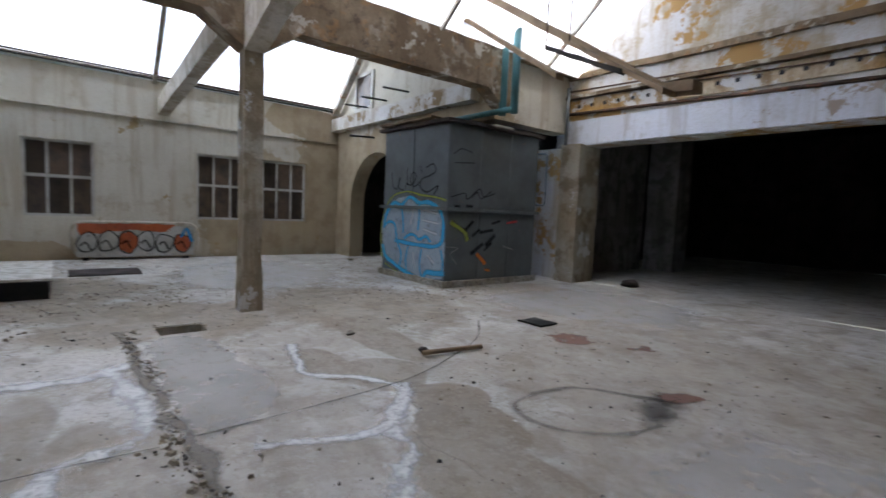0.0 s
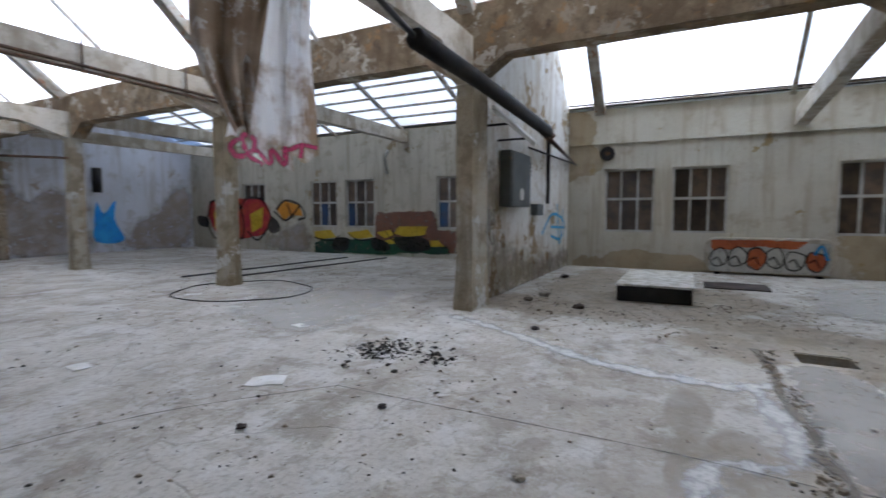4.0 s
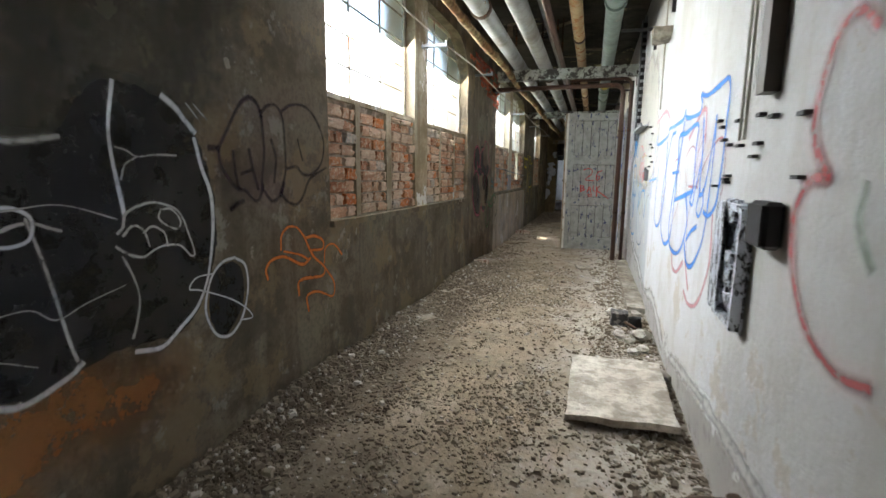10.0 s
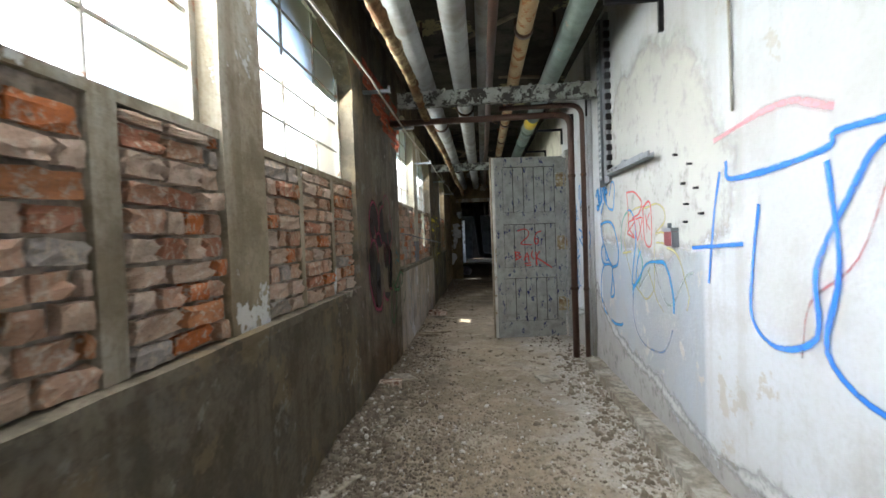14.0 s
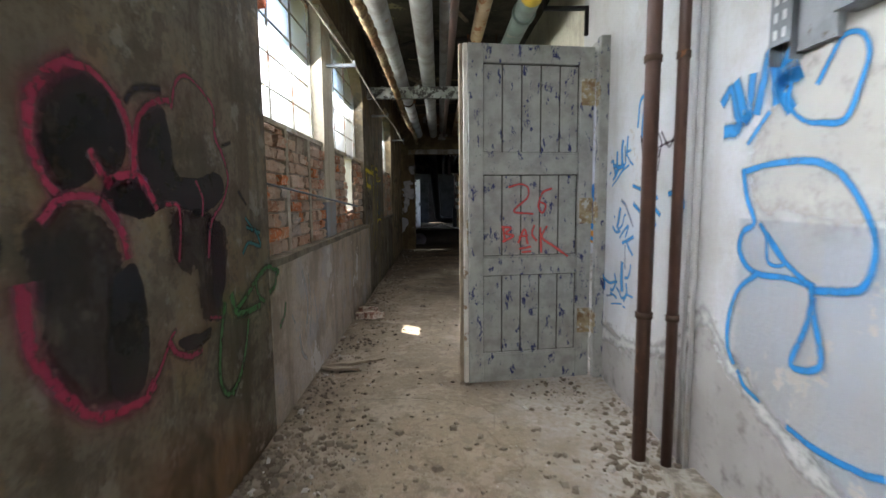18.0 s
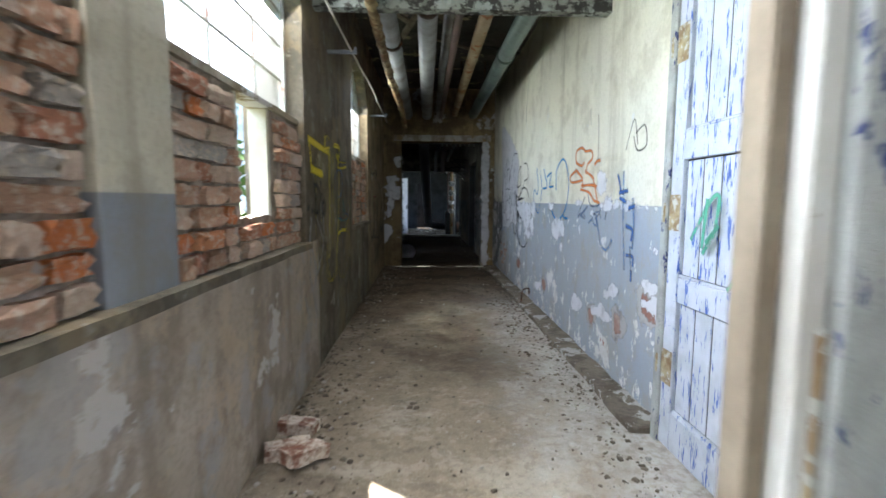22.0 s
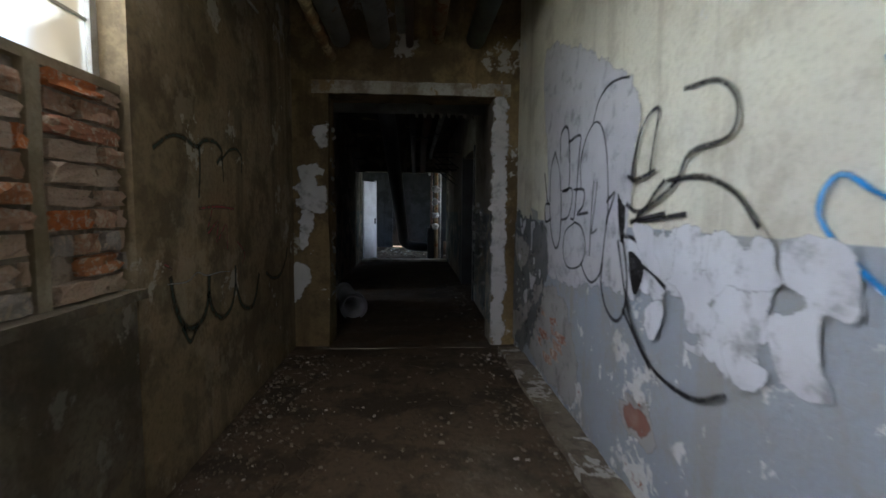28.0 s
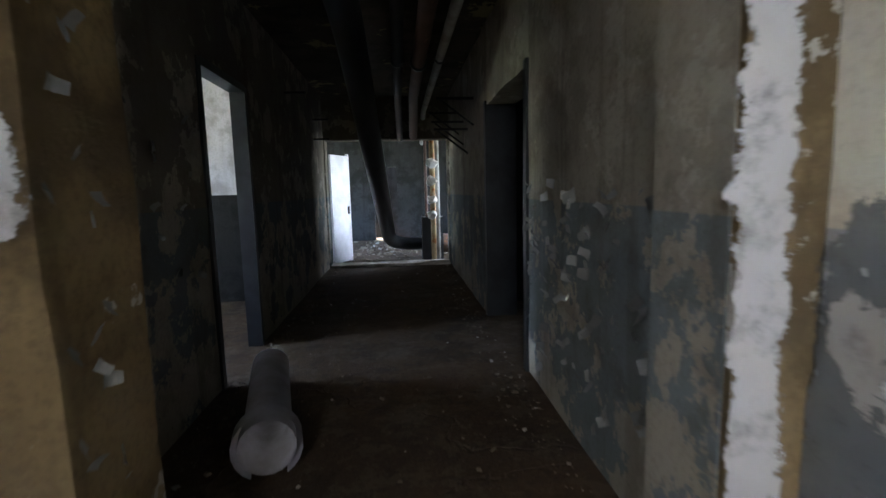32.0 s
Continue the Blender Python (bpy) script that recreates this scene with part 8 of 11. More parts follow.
g.stroke("chalk", 0.03, [(1.09, 1.39), (1.2, 1.39), (1.31, 1.41)])
g.close()
g = graffito("graffiti", "white lines and a small black oval on the sprayed figure", "graffiti", "L")
g.field("black_fill", [(2.04, 0.89), (2.09, 0.82), (2.09, 0.71), (2.04, 0.62), (1.96, 0.56), (1.91, 0.58), (1.87, 0.67), (1.88, 0.8), (1.94, 0.88)])
g.stroke("white", 0.024, [(1.85, 1.44), (1.88, 1.32), (1.92, 1.21), (1.92, 1.06), (1.89, 0.91), (1.86, 0.82), (1.8, 0.73), (1.71, 0.67), (1.62, 0.62), (1.51, 0.64)])
g.stroke("white", 0.022, [(2.04, 0.91), (2.11, 0.86), (2.12, 0.74), (2.07, 0.61), (1.99, 0.55), (1.91, 0.57), (1.86, 0.65), (1.85, 0.73), (1.89, 0.84), (1.96, 0.9), (2.04, 0.91)])
g.stroke("white", 0.012, [(1.9, 0.86), (1.81, 0.86), (1.77, 0.82), (1.83, 0.8), (2, 0.72), (2.11, 0.64), (2.14, 0.59), (2.06, 0.6)])
g.stroke("chalk", 0.018, [(1.48, 1.09), (1.5, 1.11), (1.52, 1.16), (1.61, 1.19), (1.68, 1.18), (1.75, 1.14), (1.79, 1.04), (1.81, 0.97), (1.79, 0.96), (1.74, 1.01), (1.67, 1.02), (1.62, 1.01), (1.57, 0.99), (1.51, 1.01), (1.47, 1.04)])
g.stroke("chalk", 0.018, [(1.5, 1.08), (1.54, 1.11), (1.58, 1.09), (1.6, 1.03)])
g.stroke("chalk", 0.018, [(1.58, 1.08), (1.62, 1.1), (1.67, 1.07), (1.68, 1.02)])
g.stroke("chalk", 0.018, [(1.66, 1.16), (1.71, 1.16), (1.75, 1.11), (1.73, 1.08), (1.68, 1.1), (1.65, 1.13), (1.66, 1.16)])
g.stroke("chalk", 0.014, [(1.5, 1.39), (1.54, 1.38), (1.58, 1.36), (1.66, 1.37), (1.75, 1.37)])
g.stroke("chalk", 0.014, [(1.58, 1.36), (1.53, 1.33), (1.51, 1.28)])
g.stroke("chalk", 0.018, [(1.49, 1), (1.52, 0.93), (1.54, 0.84), (1.52, 0.75), (1.5, 0.7)])
g.stroke("white", 0.03, [(1.71, 1.59), (1.76, 1.56), (1.81, 1.51), (1.85, 1.47)])
g.stroke("chalk", 0.014, [(1.82, 1.58), (1.87, 1.53)])
g.stroke("chalk", 0.014, [(1.86, 1.58), (1.92, 1.53)])
g.close()
g = graffito("graffiti", "faded pink and green sprayed strokes on the rounded wall end", "graffiti", "RC")
g.stroke("faded_red", 0.03, [(0.141, 1.594), (0.086, 1.6), (0.041, 1.571), (-0.004, 1.52), (-0.015, 1.458), (-0.008, 1.391), (0.07, 1.379), (0.195, 1.368)])
g.stroke("faded_red", 0.03, [(0.324, 1.45), (0.318, 1.559), (0.22, 1.591), (0.141, 1.594)])
g.stroke("faded_red", 0.03, [(-0.051, 1.577), (-0.089, 1.518), (-0.1, 1.449), (-0.094, 1.405)])
g.stroke("faded_red", 0.035, [(-0.154, 1.393), (-0.179, 1.379), (-0.179, 1.31)])
g.stroke("faded_red", 0.022, [(0.275, 0.98), (0.181, 0.948), (0.09, 0.937), (-0.004, 0.947)])
g.stroke("faded_green", 0.03, [(0.317, 1.412), (0.247, 1.312), (0.283, 1.224)])
g.stroke("faded_green", 0.03, [(0.18, 1.116), (0.144, 0.997)])
g.stroke("ink", 0.01, [(0.109, 0.849), (0.172, 0.825), (0.164, 0.704), (0.109, 0.721)])
g.close()
g = graffito("graffiti", "purple sprayed bubble letters on grey plaster", "graffiti", "L")
g.stroke("purple", 0.034, [(1.93, 1.41), (1.98, 1.41)])
g.stroke("purple", 0.026, [(1.98, 1.41), (2.05, 1.51), (2.12, 1.61), (2.19, 1.66), (2.25, 1.64), (2.28, 1.58)])
g.stroke("purple", 0.026, [(1.98, 1.41), (1.99, 1.34), (2.04, 1.27), (2.09, 1.23), (2.14, 1.22), (2.2, 1.17), (2.24, 1.18), (2.27, 1.24)])
g.stroke("purple", 0.026, [(2.28, 1.58), (2.29, 1.41), (2.26, 1.25), (2.29, 1.2), (2.34, 1.16), (2.41, 1.19), (2.44, 1.25)])
g.stroke("purple", 0.026, [(2.28, 1.6), (2.33, 1.64), (2.4, 1.65), (2.45, 1.59), (2.46, 1.49), (2.46, 1.32), (2.41, 1.2)])
g.stroke("purple", 0.026, [(2.45, 1.63), (2.53, 1.67), (2.66, 1.68), (2.77, 1.62), (2.85, 1.5), (2.82, 1.37), (2.71, 1.3), (2.62, 1.3), (2.56, 1.34), (2.48, 1.33)])
g.stroke("purple", 0.024, [(2.41, 1.2), (2.47, 1.15), (2.55, 1.13), (2.62, 1.18), (2.69, 1.27), (2.87, 1.34)])
g.stroke("purple", 0.024, [(2.07, 1.4), (2.08, 1.3), (2.1, 1.23)])
g.stroke("purple", 0.03, [(2.18, 1.41), (2.2, 1.32), (2.23, 1.23)])
g.stroke("purple", 0.024, [(2.19, 1.32), (2.16, 1.31), (2.12, 1.3)])
g.stroke("purple", 0.024, [(2.35, 1.47), (2.38, 1.38), (2.36, 1.26)])
g.stroke("purple", 0.02, [(2.58, 1.49), (2.62, 1.38)])
g.stroke("purple", 0.03, [(2.04, 1.14), (2.08, 1.16), (2.12, 1.17)])
g.close()
g = graffito("graffiti", "orange sprayed scrawl low on the plaster", "graffiti", "L")
g.stroke("orange", 0.026, [(2.39, 0.9), (2.4, 0.97), (2.46, 1.01), (2.54, 1), (2.6, 0.95)])
g.stroke("orange", 0.028, [(2.27, 0.76), (2.26, 0.81), (2.31, 0.85), (2.42, 0.85), (2.58, 0.78), (2.66, 0.8)])
g.stroke("orange", 0.022, [(2.42, 0.88), (2.56, 0.84), (2.64, 0.8)])
g.stroke("orange", 0.03, [(2.63, 0.93), (2.72, 0.93), (2.81, 0.89), (2.8, 0.84), (2.67, 0.85)])
g.stroke("orange", 0.028, [(2.61, 0.94), (2.66, 0.86), (2.71, 0.8), (2.82, 0.72), (2.79, 0.67), (2.62, 0.69), (2.54, 0.68), (2.54, 0.61)])
g.stroke("orange", 0.026, [(2.82, 0.72), (2.93, 0.6), (2.91, 0.51), (2.74, 0.58), (2.62, 0.58), (2.63, 0.49)])
g.stroke("orange", 0.022, [(2.82, 0.75), (2.84, 0.84), (2.94, 0.85), (3.04, 0.77)])
g.close()
g = graffito("graffiti", "large blue sprayed letters over a pink sketch on the white wall", "graffiti", "R")
g.stroke("pink", 0.04, [(2.75, 1.12), (2.72, 0.93), (2.78, 0.79), (2.92, 0.65), (3.11, 0.6), (3.27, 0.64)])
g.stroke("pink", 0.04, [(3.78, 0.77), (3.71, 0.7), (3.55, 0.7), (3.38, 0.79)])
g.stroke("pink", 0.04, [(5.17, 1.8), (4.66, 1.84), (4.39, 1.76)])
g.stroke("pink", 0.04, [(3.51, 1.54), (3.13, 1.67), (3.06, 1.5)])
g.stroke("pink", 0.04, [(3.29, 0.81), (3.16, 0.68)])
g.stroke("faded_red", 0.014, [(3.24, 1.77), (3.15, 1.64), (3.21, 1.44), (3.28, 1.2), (3.33, 1.03), (3.28, 0.81)])
g.stroke("faded_red", 0.014, [(4.55, 0.88), (4.5, 1.09), (4.28, 1.26), (4.13, 1.59), (4.02, 1.72)])
g.stroke("faded_red", 0.014, [(4, 1.41), (3.84, 1.42), (3.71, 1.3), (3.73, 1.11), (3.94, 0.95)])
g.stroke("faded_red", 0.014, [(3.46, 1.25), (3.58, 1.4), (3.43, 1.48), (3.29, 1.46), (3.23, 1.33)])
g.stroke("faded_red", 0.014, [(3.21, 1.44), (3.05, 1.53), (3.08, 1.43), (3.29, 1.25)])
g.stroke("faded_red", 0.022, [(3.18, 1.25), (2.98, 1.4), (2.78, 1.48), (2.67, 1.47), (2.62, 1.39), (2.62, 1.27), (2.65, 1.19)])
g.stroke("faded_red", 0.022, [(3.41, 1.25), (3.14, 1.25)])
g.stroke("blue", 0.034, [(5.07, 1.67), (5.01, 1.59), (4.44, 1.62), (4.37, 1.67), (4.14, 1.67), (3.78, 1.68), (3.71, 1.73), (3.67, 1.68), (3.44, 1.66), (3.25, 1.66), (3.22, 1.71), (3.26, 1.76), (3.12, 1.73), (2.95, 1.73), (2.78, 1.74), (2.69, 1.74), (2.65, 1.68), (2.66, 1.55), (2.66, 1.41), (2.68, 1.27)])
g.stroke("blue", 0.034, [(2.68, 1.27), (2.71, 1.18), (2.83, 1.12), (2.94, 1.13)])
g.stroke("blue", 0.034, [(4.81, 1.45), (4.86, 1.2), (4.87, 0.97), (4.7, 0.88), (4.47, 0.97), (4.47, 1.21), (4.32, 1.45), (4.2, 1.6), (4.04, 1.62)])
g.stroke("blue", 0.034, [(4.41, 1.57), (4.36, 1.22), (4.42, 0.93), (4.19, 0.8), (3.93, 0.88), (3.87, 1.1), (3.83, 1.37), (3.75, 1.53), (3.72, 1.65)])
g.stroke("blue", 0.034, [(3.83, 1.15), (3.45, 1.2), (3.25, 1.23)])
g.stroke("blue", 0.034, [(3.45, 1.19), (3.35, 1.05), (3.44, 0.89), (3.62, 0.81), (3.89, 0.82), (4, 0.94), (3.95, 1.16), (3.84, 1.4), (3.87, 1.57), (3.61, 1.58), (3.27, 1.6), (3.27, 1.47), (3.25, 1.25)])
g.stroke("blue", 0.034, [(3.13, 1.61), (3.09, 1.43), (3.08, 1.23), (2.98, 1.24), (2.9, 1.4), (2.86, 1.53), (2.85, 1.59)])
g.stroke("blue", 0.034, [(2.85, 1.59), (2.84, 1.4), (2.86, 1.18), (2.89, 1.03), (2.96, 0.93), (3.11, 0.82), (3.26, 0.81), (3.37, 0.91)])
g.stroke("blue", 0.034, [(3.32, 0.94), (3.21, 1), (3.08, 1.04)])
g.stroke("blue", 0.026, [(4.04, 1.33), (3.77, 1.34)])
g.stroke("blue", 0.026, [(3.08, 1.21), (3.12, 1.13), (3.04, 1.1), (2.97, 1.17), (3, 1.24)])
g.stroke("blue", 0.026, [(3.25, 1.23), (3.32, 1.17), (3.23, 1.15), (3.2, 1.23), (3.1, 1.38)])
g.stroke("blue", 0.026, [(5.13, 1.63), (5.19, 1.44), (5.26, 1.09)])
g.stroke("blue", 0.026, [(5.44, 1.26), (4.94, 1.29)])
g.close()
g = graffito("graffiti", "faded red sprayed loops on the white wall", "graffiti", "R")
g.stroke("faded_red", 0.05, [(1.51, 1.63), (1.59, 1.68), (1.68, 1.65), (1.74, 1.54), (1.75, 1.42), (1.64, 1.31)])
g.stroke("faded_red", 0.05, [(1.64, 1.31), (1.73, 1.3), (1.81, 1.21), (1.78, 1.06), (1.65, 0.92), (1.48, 0.87), (1.35, 0.89)])
g.stroke("faded_green", 0.04, [(1.46, 1.29), (1.47, 1.21), (1.4, 1.13)])
g.close()
g = graffito("graffiti", "blue, green and yellow sprayed doodles across the grey dado", "graffiti", "R")
g.stroke("yellow", 0.018, [(6.66, 1.18), (6.7, 1.29), (6.64, 1.41), (6.54, 1.5), (6.41, 1.53), (6.27, 1.54)])
g.stroke("yellow", 0.02, [(6.23, 1.52), (6.11, 1.53), (5.98, 1.54), (5.87, 1.51), (5.83, 1.46), (5.85, 1.41), (5.94, 1.37), (6, 1.34), (5.89, 1.35), (5.82, 1.33)])
g.stroke("yellow", 0.018, [(5.99, 1.28), (5.9, 1.28), (5.82, 1.27)])
g.stroke("yellow", 0.022, [(6.75, 1.18), (6.54, 1.2)])
g.stroke("yellow", 0.018, [(6.66, 1.18), (6.59, 1.07), (6.49, 0.97), (6.33, 0.9), (6.2, 0.87), (6.07, 0.94), (6.04, 1.01), (6.03, 1.25)])
g.stroke("yellow", 0.018, [(6.16, 1.08), (6.07, 0.98), (6, 0.89), (5.89, 0.83)])
g.stroke("yellow", 0.016, [(6.34, 0.95), (6.4, 1.09), (6.32, 1.26)])
g.stroke("yellow", 0.024, [(5.8, 1.25), (5.69, 1.23), (5.61, 1.17), (5.56, 1.09), (5.52, 1.02), (5.5, 0.97), (5.53, 0.9)])
g.stroke("green", 0.022, [(6.79, 1.2), (6.79, 1.35), (6.71, 1.47), (6.59, 1.52)])
g.stroke("faded_green", 0.026, [(6.36, 0.94), (6.23, 1.02), (6.12, 1.1)])
g.stroke("faded_green", 0.03, [(6.03, 1.13), (5.97, 1.02), (5.9, 0.94), (5.83, 0.89), (5.76, 0.89), (5.69, 0.94), (5.61, 1.02), (5.54, 1.09), (5.49, 1.11), (5.44, 1.12)])
g.stroke("green", 0.022, [(6.36, 1.22), (6.29, 1.16), (6.28, 1.09), (6.34, 1), (6.52, 0.91)])
g.stroke("blue2", 0.024, [(6.59, 1.53), (6.5, 1.51), (6.43, 1.43), (6.41, 1.3), (6.43, 1.22)])
g.stroke("blue2", 0.026, [(6.44, 1.21), (6.5, 1.05), (6.52, 0.95), (6.43, 0.95), (6.42, 1.04), (6.37, 1.15), (6.31, 1.21)])
g.stroke("blue2", 0.044, [(5.98, 1.15), (5.86, 1.15), (5.79, 1.09), (5.75, 1.02), (5.72, 0.93), (5.72, 0.86)])
g.stroke("blue2", 0.028, [(6.51, 0.85), (6.49, 0.92), (6.34, 1.02), (6.24, 1.1), (6.12, 1.14), (5.98, 1.15)])
g.stroke("faded_blue", 0.026, [(6.51, 0.86), (6.51, 0.72), (6.44, 0.6), (6.28, 0.53), (6.07, 0.53), (5.91, 0.56), (5.8, 0.65), (5.75, 0.73)])
g.close()
g = graffito("graffiti", "red sprayed letters on the white wall", "graffiti", "R")
g.stroke("red", 0.018, [(6.61, 1.67), (6.44, 1.66), (6.32, 1.61), (6.26, 1.56), (6.33, 1.49), (6.48, 1.46)])
g.stroke("red", 0.018, [(6.61, 1.67), (6.58, 1.49), (6.6, 1.35)])
g.stroke("red", 0.016, [(6.44, 1.45), (6.57, 1.43), (6.55, 1.37), (6.44, 1.31), (6.61, 1.34)])
g.stroke("red", 0.016, [(6.61, 1.35), (6.43, 1.43)])
g.stroke("red", 0.016, [(6.43, 1.45), (6.38, 1.3), (6.34, 1.32), (6.26, 1.45), (6.4, 1.45)])
g.stroke("red", 0.016, [(6.33, 1.44), (6.27, 1.3)])
g.stroke("red", 0.018, [(6.24, 1.53), (6.09, 1.55), (6.08, 1.27), (6.21, 1.29), (6.24, 1.53)])
g.stroke("red", 0.014, [(6.18, 1.47), (6.16, 1.35)])
g.stroke("red", 0.014, [(6.11, 1.48), (6.16, 1.42), (6.1, 1.37)])
g.close()
g = graffito("graffiti", "blue sprayed word BACK on the white wall", "graffiti", "R")
g.stroke("blue2", 0.065, [(7.61, 1.73), (7.56, 1.76), (7.51, 1.61), (7.58, 1.6)])
g.stroke("blue2", 0.065, [(7.53, 1.77), (7.46, 1.63), (7.44, 1.77)])
g.stroke("blue2", 0.065, [(7.4, 1.66), (7.34, 1.85), (7.3, 1.68)])
g.stroke("blue2", 0.065, [(7.24, 1.83), (7.28, 1.74), (7.2, 1.74), (7.29, 1.72), (7.24, 1.64)])
g.stroke("blue2", 0.025, [(7.44, 1.54), (7.34, 1.63)])
g.stroke("blue2", 0.025, [(7.12, 1.69), (7.08, 1.75), (7.04, 1.8), (6.98, 1.79), (6.95, 1.73), (6.97, 1.65), (7.01, 1.56), (7.09, 1.56), (7.17, 1.58), (7.24, 1.64), (7.24, 1.71)])
g.close()
g = graffito("graffiti", "blue sprayed looped figure on the white wall", "graffiti", "R")
g.stroke("blue2", 0.03, [(7.46, 1.43), (7.31, 1.45), (7.15, 1.45), (7.04, 1.42), (6.96, 1.35), (6.89, 1.24), (6.88, 1.15), (6.91, 1.08), (6.96, 1.06), (7.07, 1.04)])
g.stroke("blue2", 0.03, [(7.46, 1.43), (7.43, 1.33), (7.38, 1.24), (7.44, 1.2), (7.46, 1.13), (7.41, 1.07), (7.33, 1.05), (7.19, 1.06), (7.09, 1.05)])
g.stroke("blue2", 0.03, [(7.36, 1.04), (7.45, 0.97), (7.5, 0.85), (7.5, 0.73), (7.46, 0.67)])
g.stroke("blue2", 0.03, [(7.34, 1.23), (7.25, 1.14), (7.17, 1.09), (7.09, 1.05)])
g.stroke("blue2", 0.03, [(7.09, 1.05), (7.07, 0.96), (7.03, 0.81), (7.15, 0.77), (7.1, 0.91), (7.08, 1.01)])
g.stroke("blue2", 0.03, [(7.42, 0.64), (7.38, 0.6), (7.3, 0.58)])
g.stroke("blue2", 0.03, [(7.14, 0.55), (7.02, 0.54), (6.86, 0.56), (6.8, 0.58)])
g.stroke("blue2", 0.02, [(7.31, 1.2), (7.29, 1.1), (7.21, 1.11), (7.3, 1.2)])
g.close()
g = graffito("graffiti", "blue sprayed words BACK stacked down the wall beside the door", "graffiti", "R")
g.stroke("blue2", 0.028, [(8.88, 1.57), (8.85, 1.57), (8.8, 1.48)])
g.stroke("blue2", 0.03, [(8.84, 1.54), (8.78, 1.53), (8.8, 1.48)])
g.stroke("blue2", 0.026, [(8.84, 1.45), (8.79, 1.48), (8.74, 1.53)])
g.stroke("blue2", 0.034, [(8.78, 1.62), (8.77, 1.53), (8.67, 1.53)])
g.stroke("blue2", 0.045, [(8.69, 1.68), (8.7, 1.64), (8.69, 1.55)])
g.stroke("faded_blue", 0.04, [(8.65, 1.64), (8.64, 1.57)])
g.stroke("blue2", 0.034, [(8.61, 1.7), (8.62, 1.6)])
g.stroke("blue2", 0.02, [(8.62, 1.61), (8.56, 1.62)])
g.stroke("blue2", 0.02, [(8.67, 1.52), (8.63, 1.55)])
g.stroke("blue2", 0.02, [(8.62, 1.6), (8.56, 1.55), (8.52, 1.53)])
g.stroke("blue2", 0.018, [(8.85, 1.41), (8.77, 1.45), (8.68, 1.5), (8.58, 1.53)])
g.stroke("blue2", 0.02, [(8.9, 1.49), (8.89, 1.5)])
g.stroke("faded_blue", 0.03, [(8.68, 1.31), (8.61, 1.28), (8.55, 1.22), (8.49, 1.16)])
g.stroke("blue2", 0.04, [(8.7, 1.25), (8.72, 1.19), (8.74, 1.14)])
g.stroke("blue2", 0.022, [(8.82, 1.13), (8.76, 1.1), (8.69, 1.11)])
g.stroke("blue2", 0.02, [(8.73, 1.12), (8.66, 1.15), (8.63, 1.21), (8.61, 1.22)])
g.stroke("blue2", 0.022, [(8.69, 1.07), (8.64, 1.11), (8.57, 1.15), (8.56, 1.14), (8.6, 1.08)])
g.stroke("blue2", 0.028, [(8.64, 1.04), (8.57, 1.06), (8.48, 1.09)])
g.stroke("blue2", 0.022, [(8.58, 1.05), (8.53, 1.01), (8.48, 0.98)])
g.stroke("faded_blue", 0.025, [(8.6, 1.02), (8.59, 0.88)])
g.stroke("blue2", 0.018, [(8.8, 1.2), (8.79, 1.2)])
g.stroke("blue2", 0.03, [(8.98, 0.77), (8.95, 0.73), (8.95, 0.68)])
g.stroke("blue2", 0.026, [(8.95, 0.75), (8.85, 0.74), (8.77, 0.76), (8.72, 0.77)])
g.stroke("blue2", 0.03, [(8.76, 0.81), (8.74, 0.76), (8.79, 0.7), (8.83, 0.7), (8.81, 0.67)])
g.stroke("blue2", 0.024, [(8.83, 0.67), (8.76, 0.67), (8.72, 0.66)])
g.stroke("blue2", 0.022, [(8.72, 0.73), (8.67, 0.71), (8.63, 0.68), (8.57, 0.7)])
g.stroke("blue2", 0.05, [(8.64, 0.9), (8.64, 0.81), (8.63, 0.74)])
g.stroke("blue2", 0.022, [(8.58, 0.82), (8.54, 0.83), (8.51, 0.87), (8.5, 0.91)])
g.stroke("blue2", 0.024, [(8.56, 0.78), (8.55, 0.73), (8.59, 0.67)])
g.stroke("blue2", 0.018, [(8.54, 0.72), (8.46, 0.72)])
g.stroke("blue2", 0.014, [(8.81, 0.6), (8.73, 0.62), (8.63, 0.64)])
g.stroke("blue2", 0.016, [(8.6, 0.63), (8.57, 0.63)])
g.stroke("faded_blue", 0.02, [(8.9, 0.64), (8.81, 0.66)])
g.close()
g = graffito("graffiti", "blue and purple sprayed words BACK beside the door", "graffiti", "R")
g.stroke("blue2", 0.03, [(8.46, 1.75), (8.44, 1.88), (8.38, 1.89), (8.4, 1.69), (8.32, 1.72)])
g.stroke("purple", 0.026, [(8.41, 1.68), (8.36, 1.5)])
g.stroke("purple", 0.026, [(8.39, 1.65), (8.28, 1.66), (8.24, 1.57)])
g.stroke("purple", 0.026, [(8.23, 1.65), (8.24, 1.57), (8.17, 1.58), (8.18, 1.48)])
g.stroke("purple", 0.03, [(7.99, 1.5), (7.96, 1.61), (7.93, 1.64), (7.93, 1.55), (7.99, 1.58)])
g.stroke("blue2", 0.03, [(8.5, 1.4), (8.33, 1.36), (8.36, 1.3), (8.18, 1.33)])
g.stroke("blue2", 0.03, [(8.48, 1.29), (8.2, 1.17), (8.24, 1.28), (8.14, 1.24)])
g.stroke("blue2", 0.04, [(8.04, 1.35), (7.95, 1.36), (7.9, 1.29), (7.97, 1.17)])
g.stroke("blue2", 0.05, [(7.97, 1.12), (7.95, 1.1)])
g.stroke("faded_blue", 0.045, [(8.35, 0.77), (8.3, 0.93), (8.21, 0.95)])
g.close()
g = graffito("graffiti", "dull purple sprayed tag beside the door", "graffiti", "R")
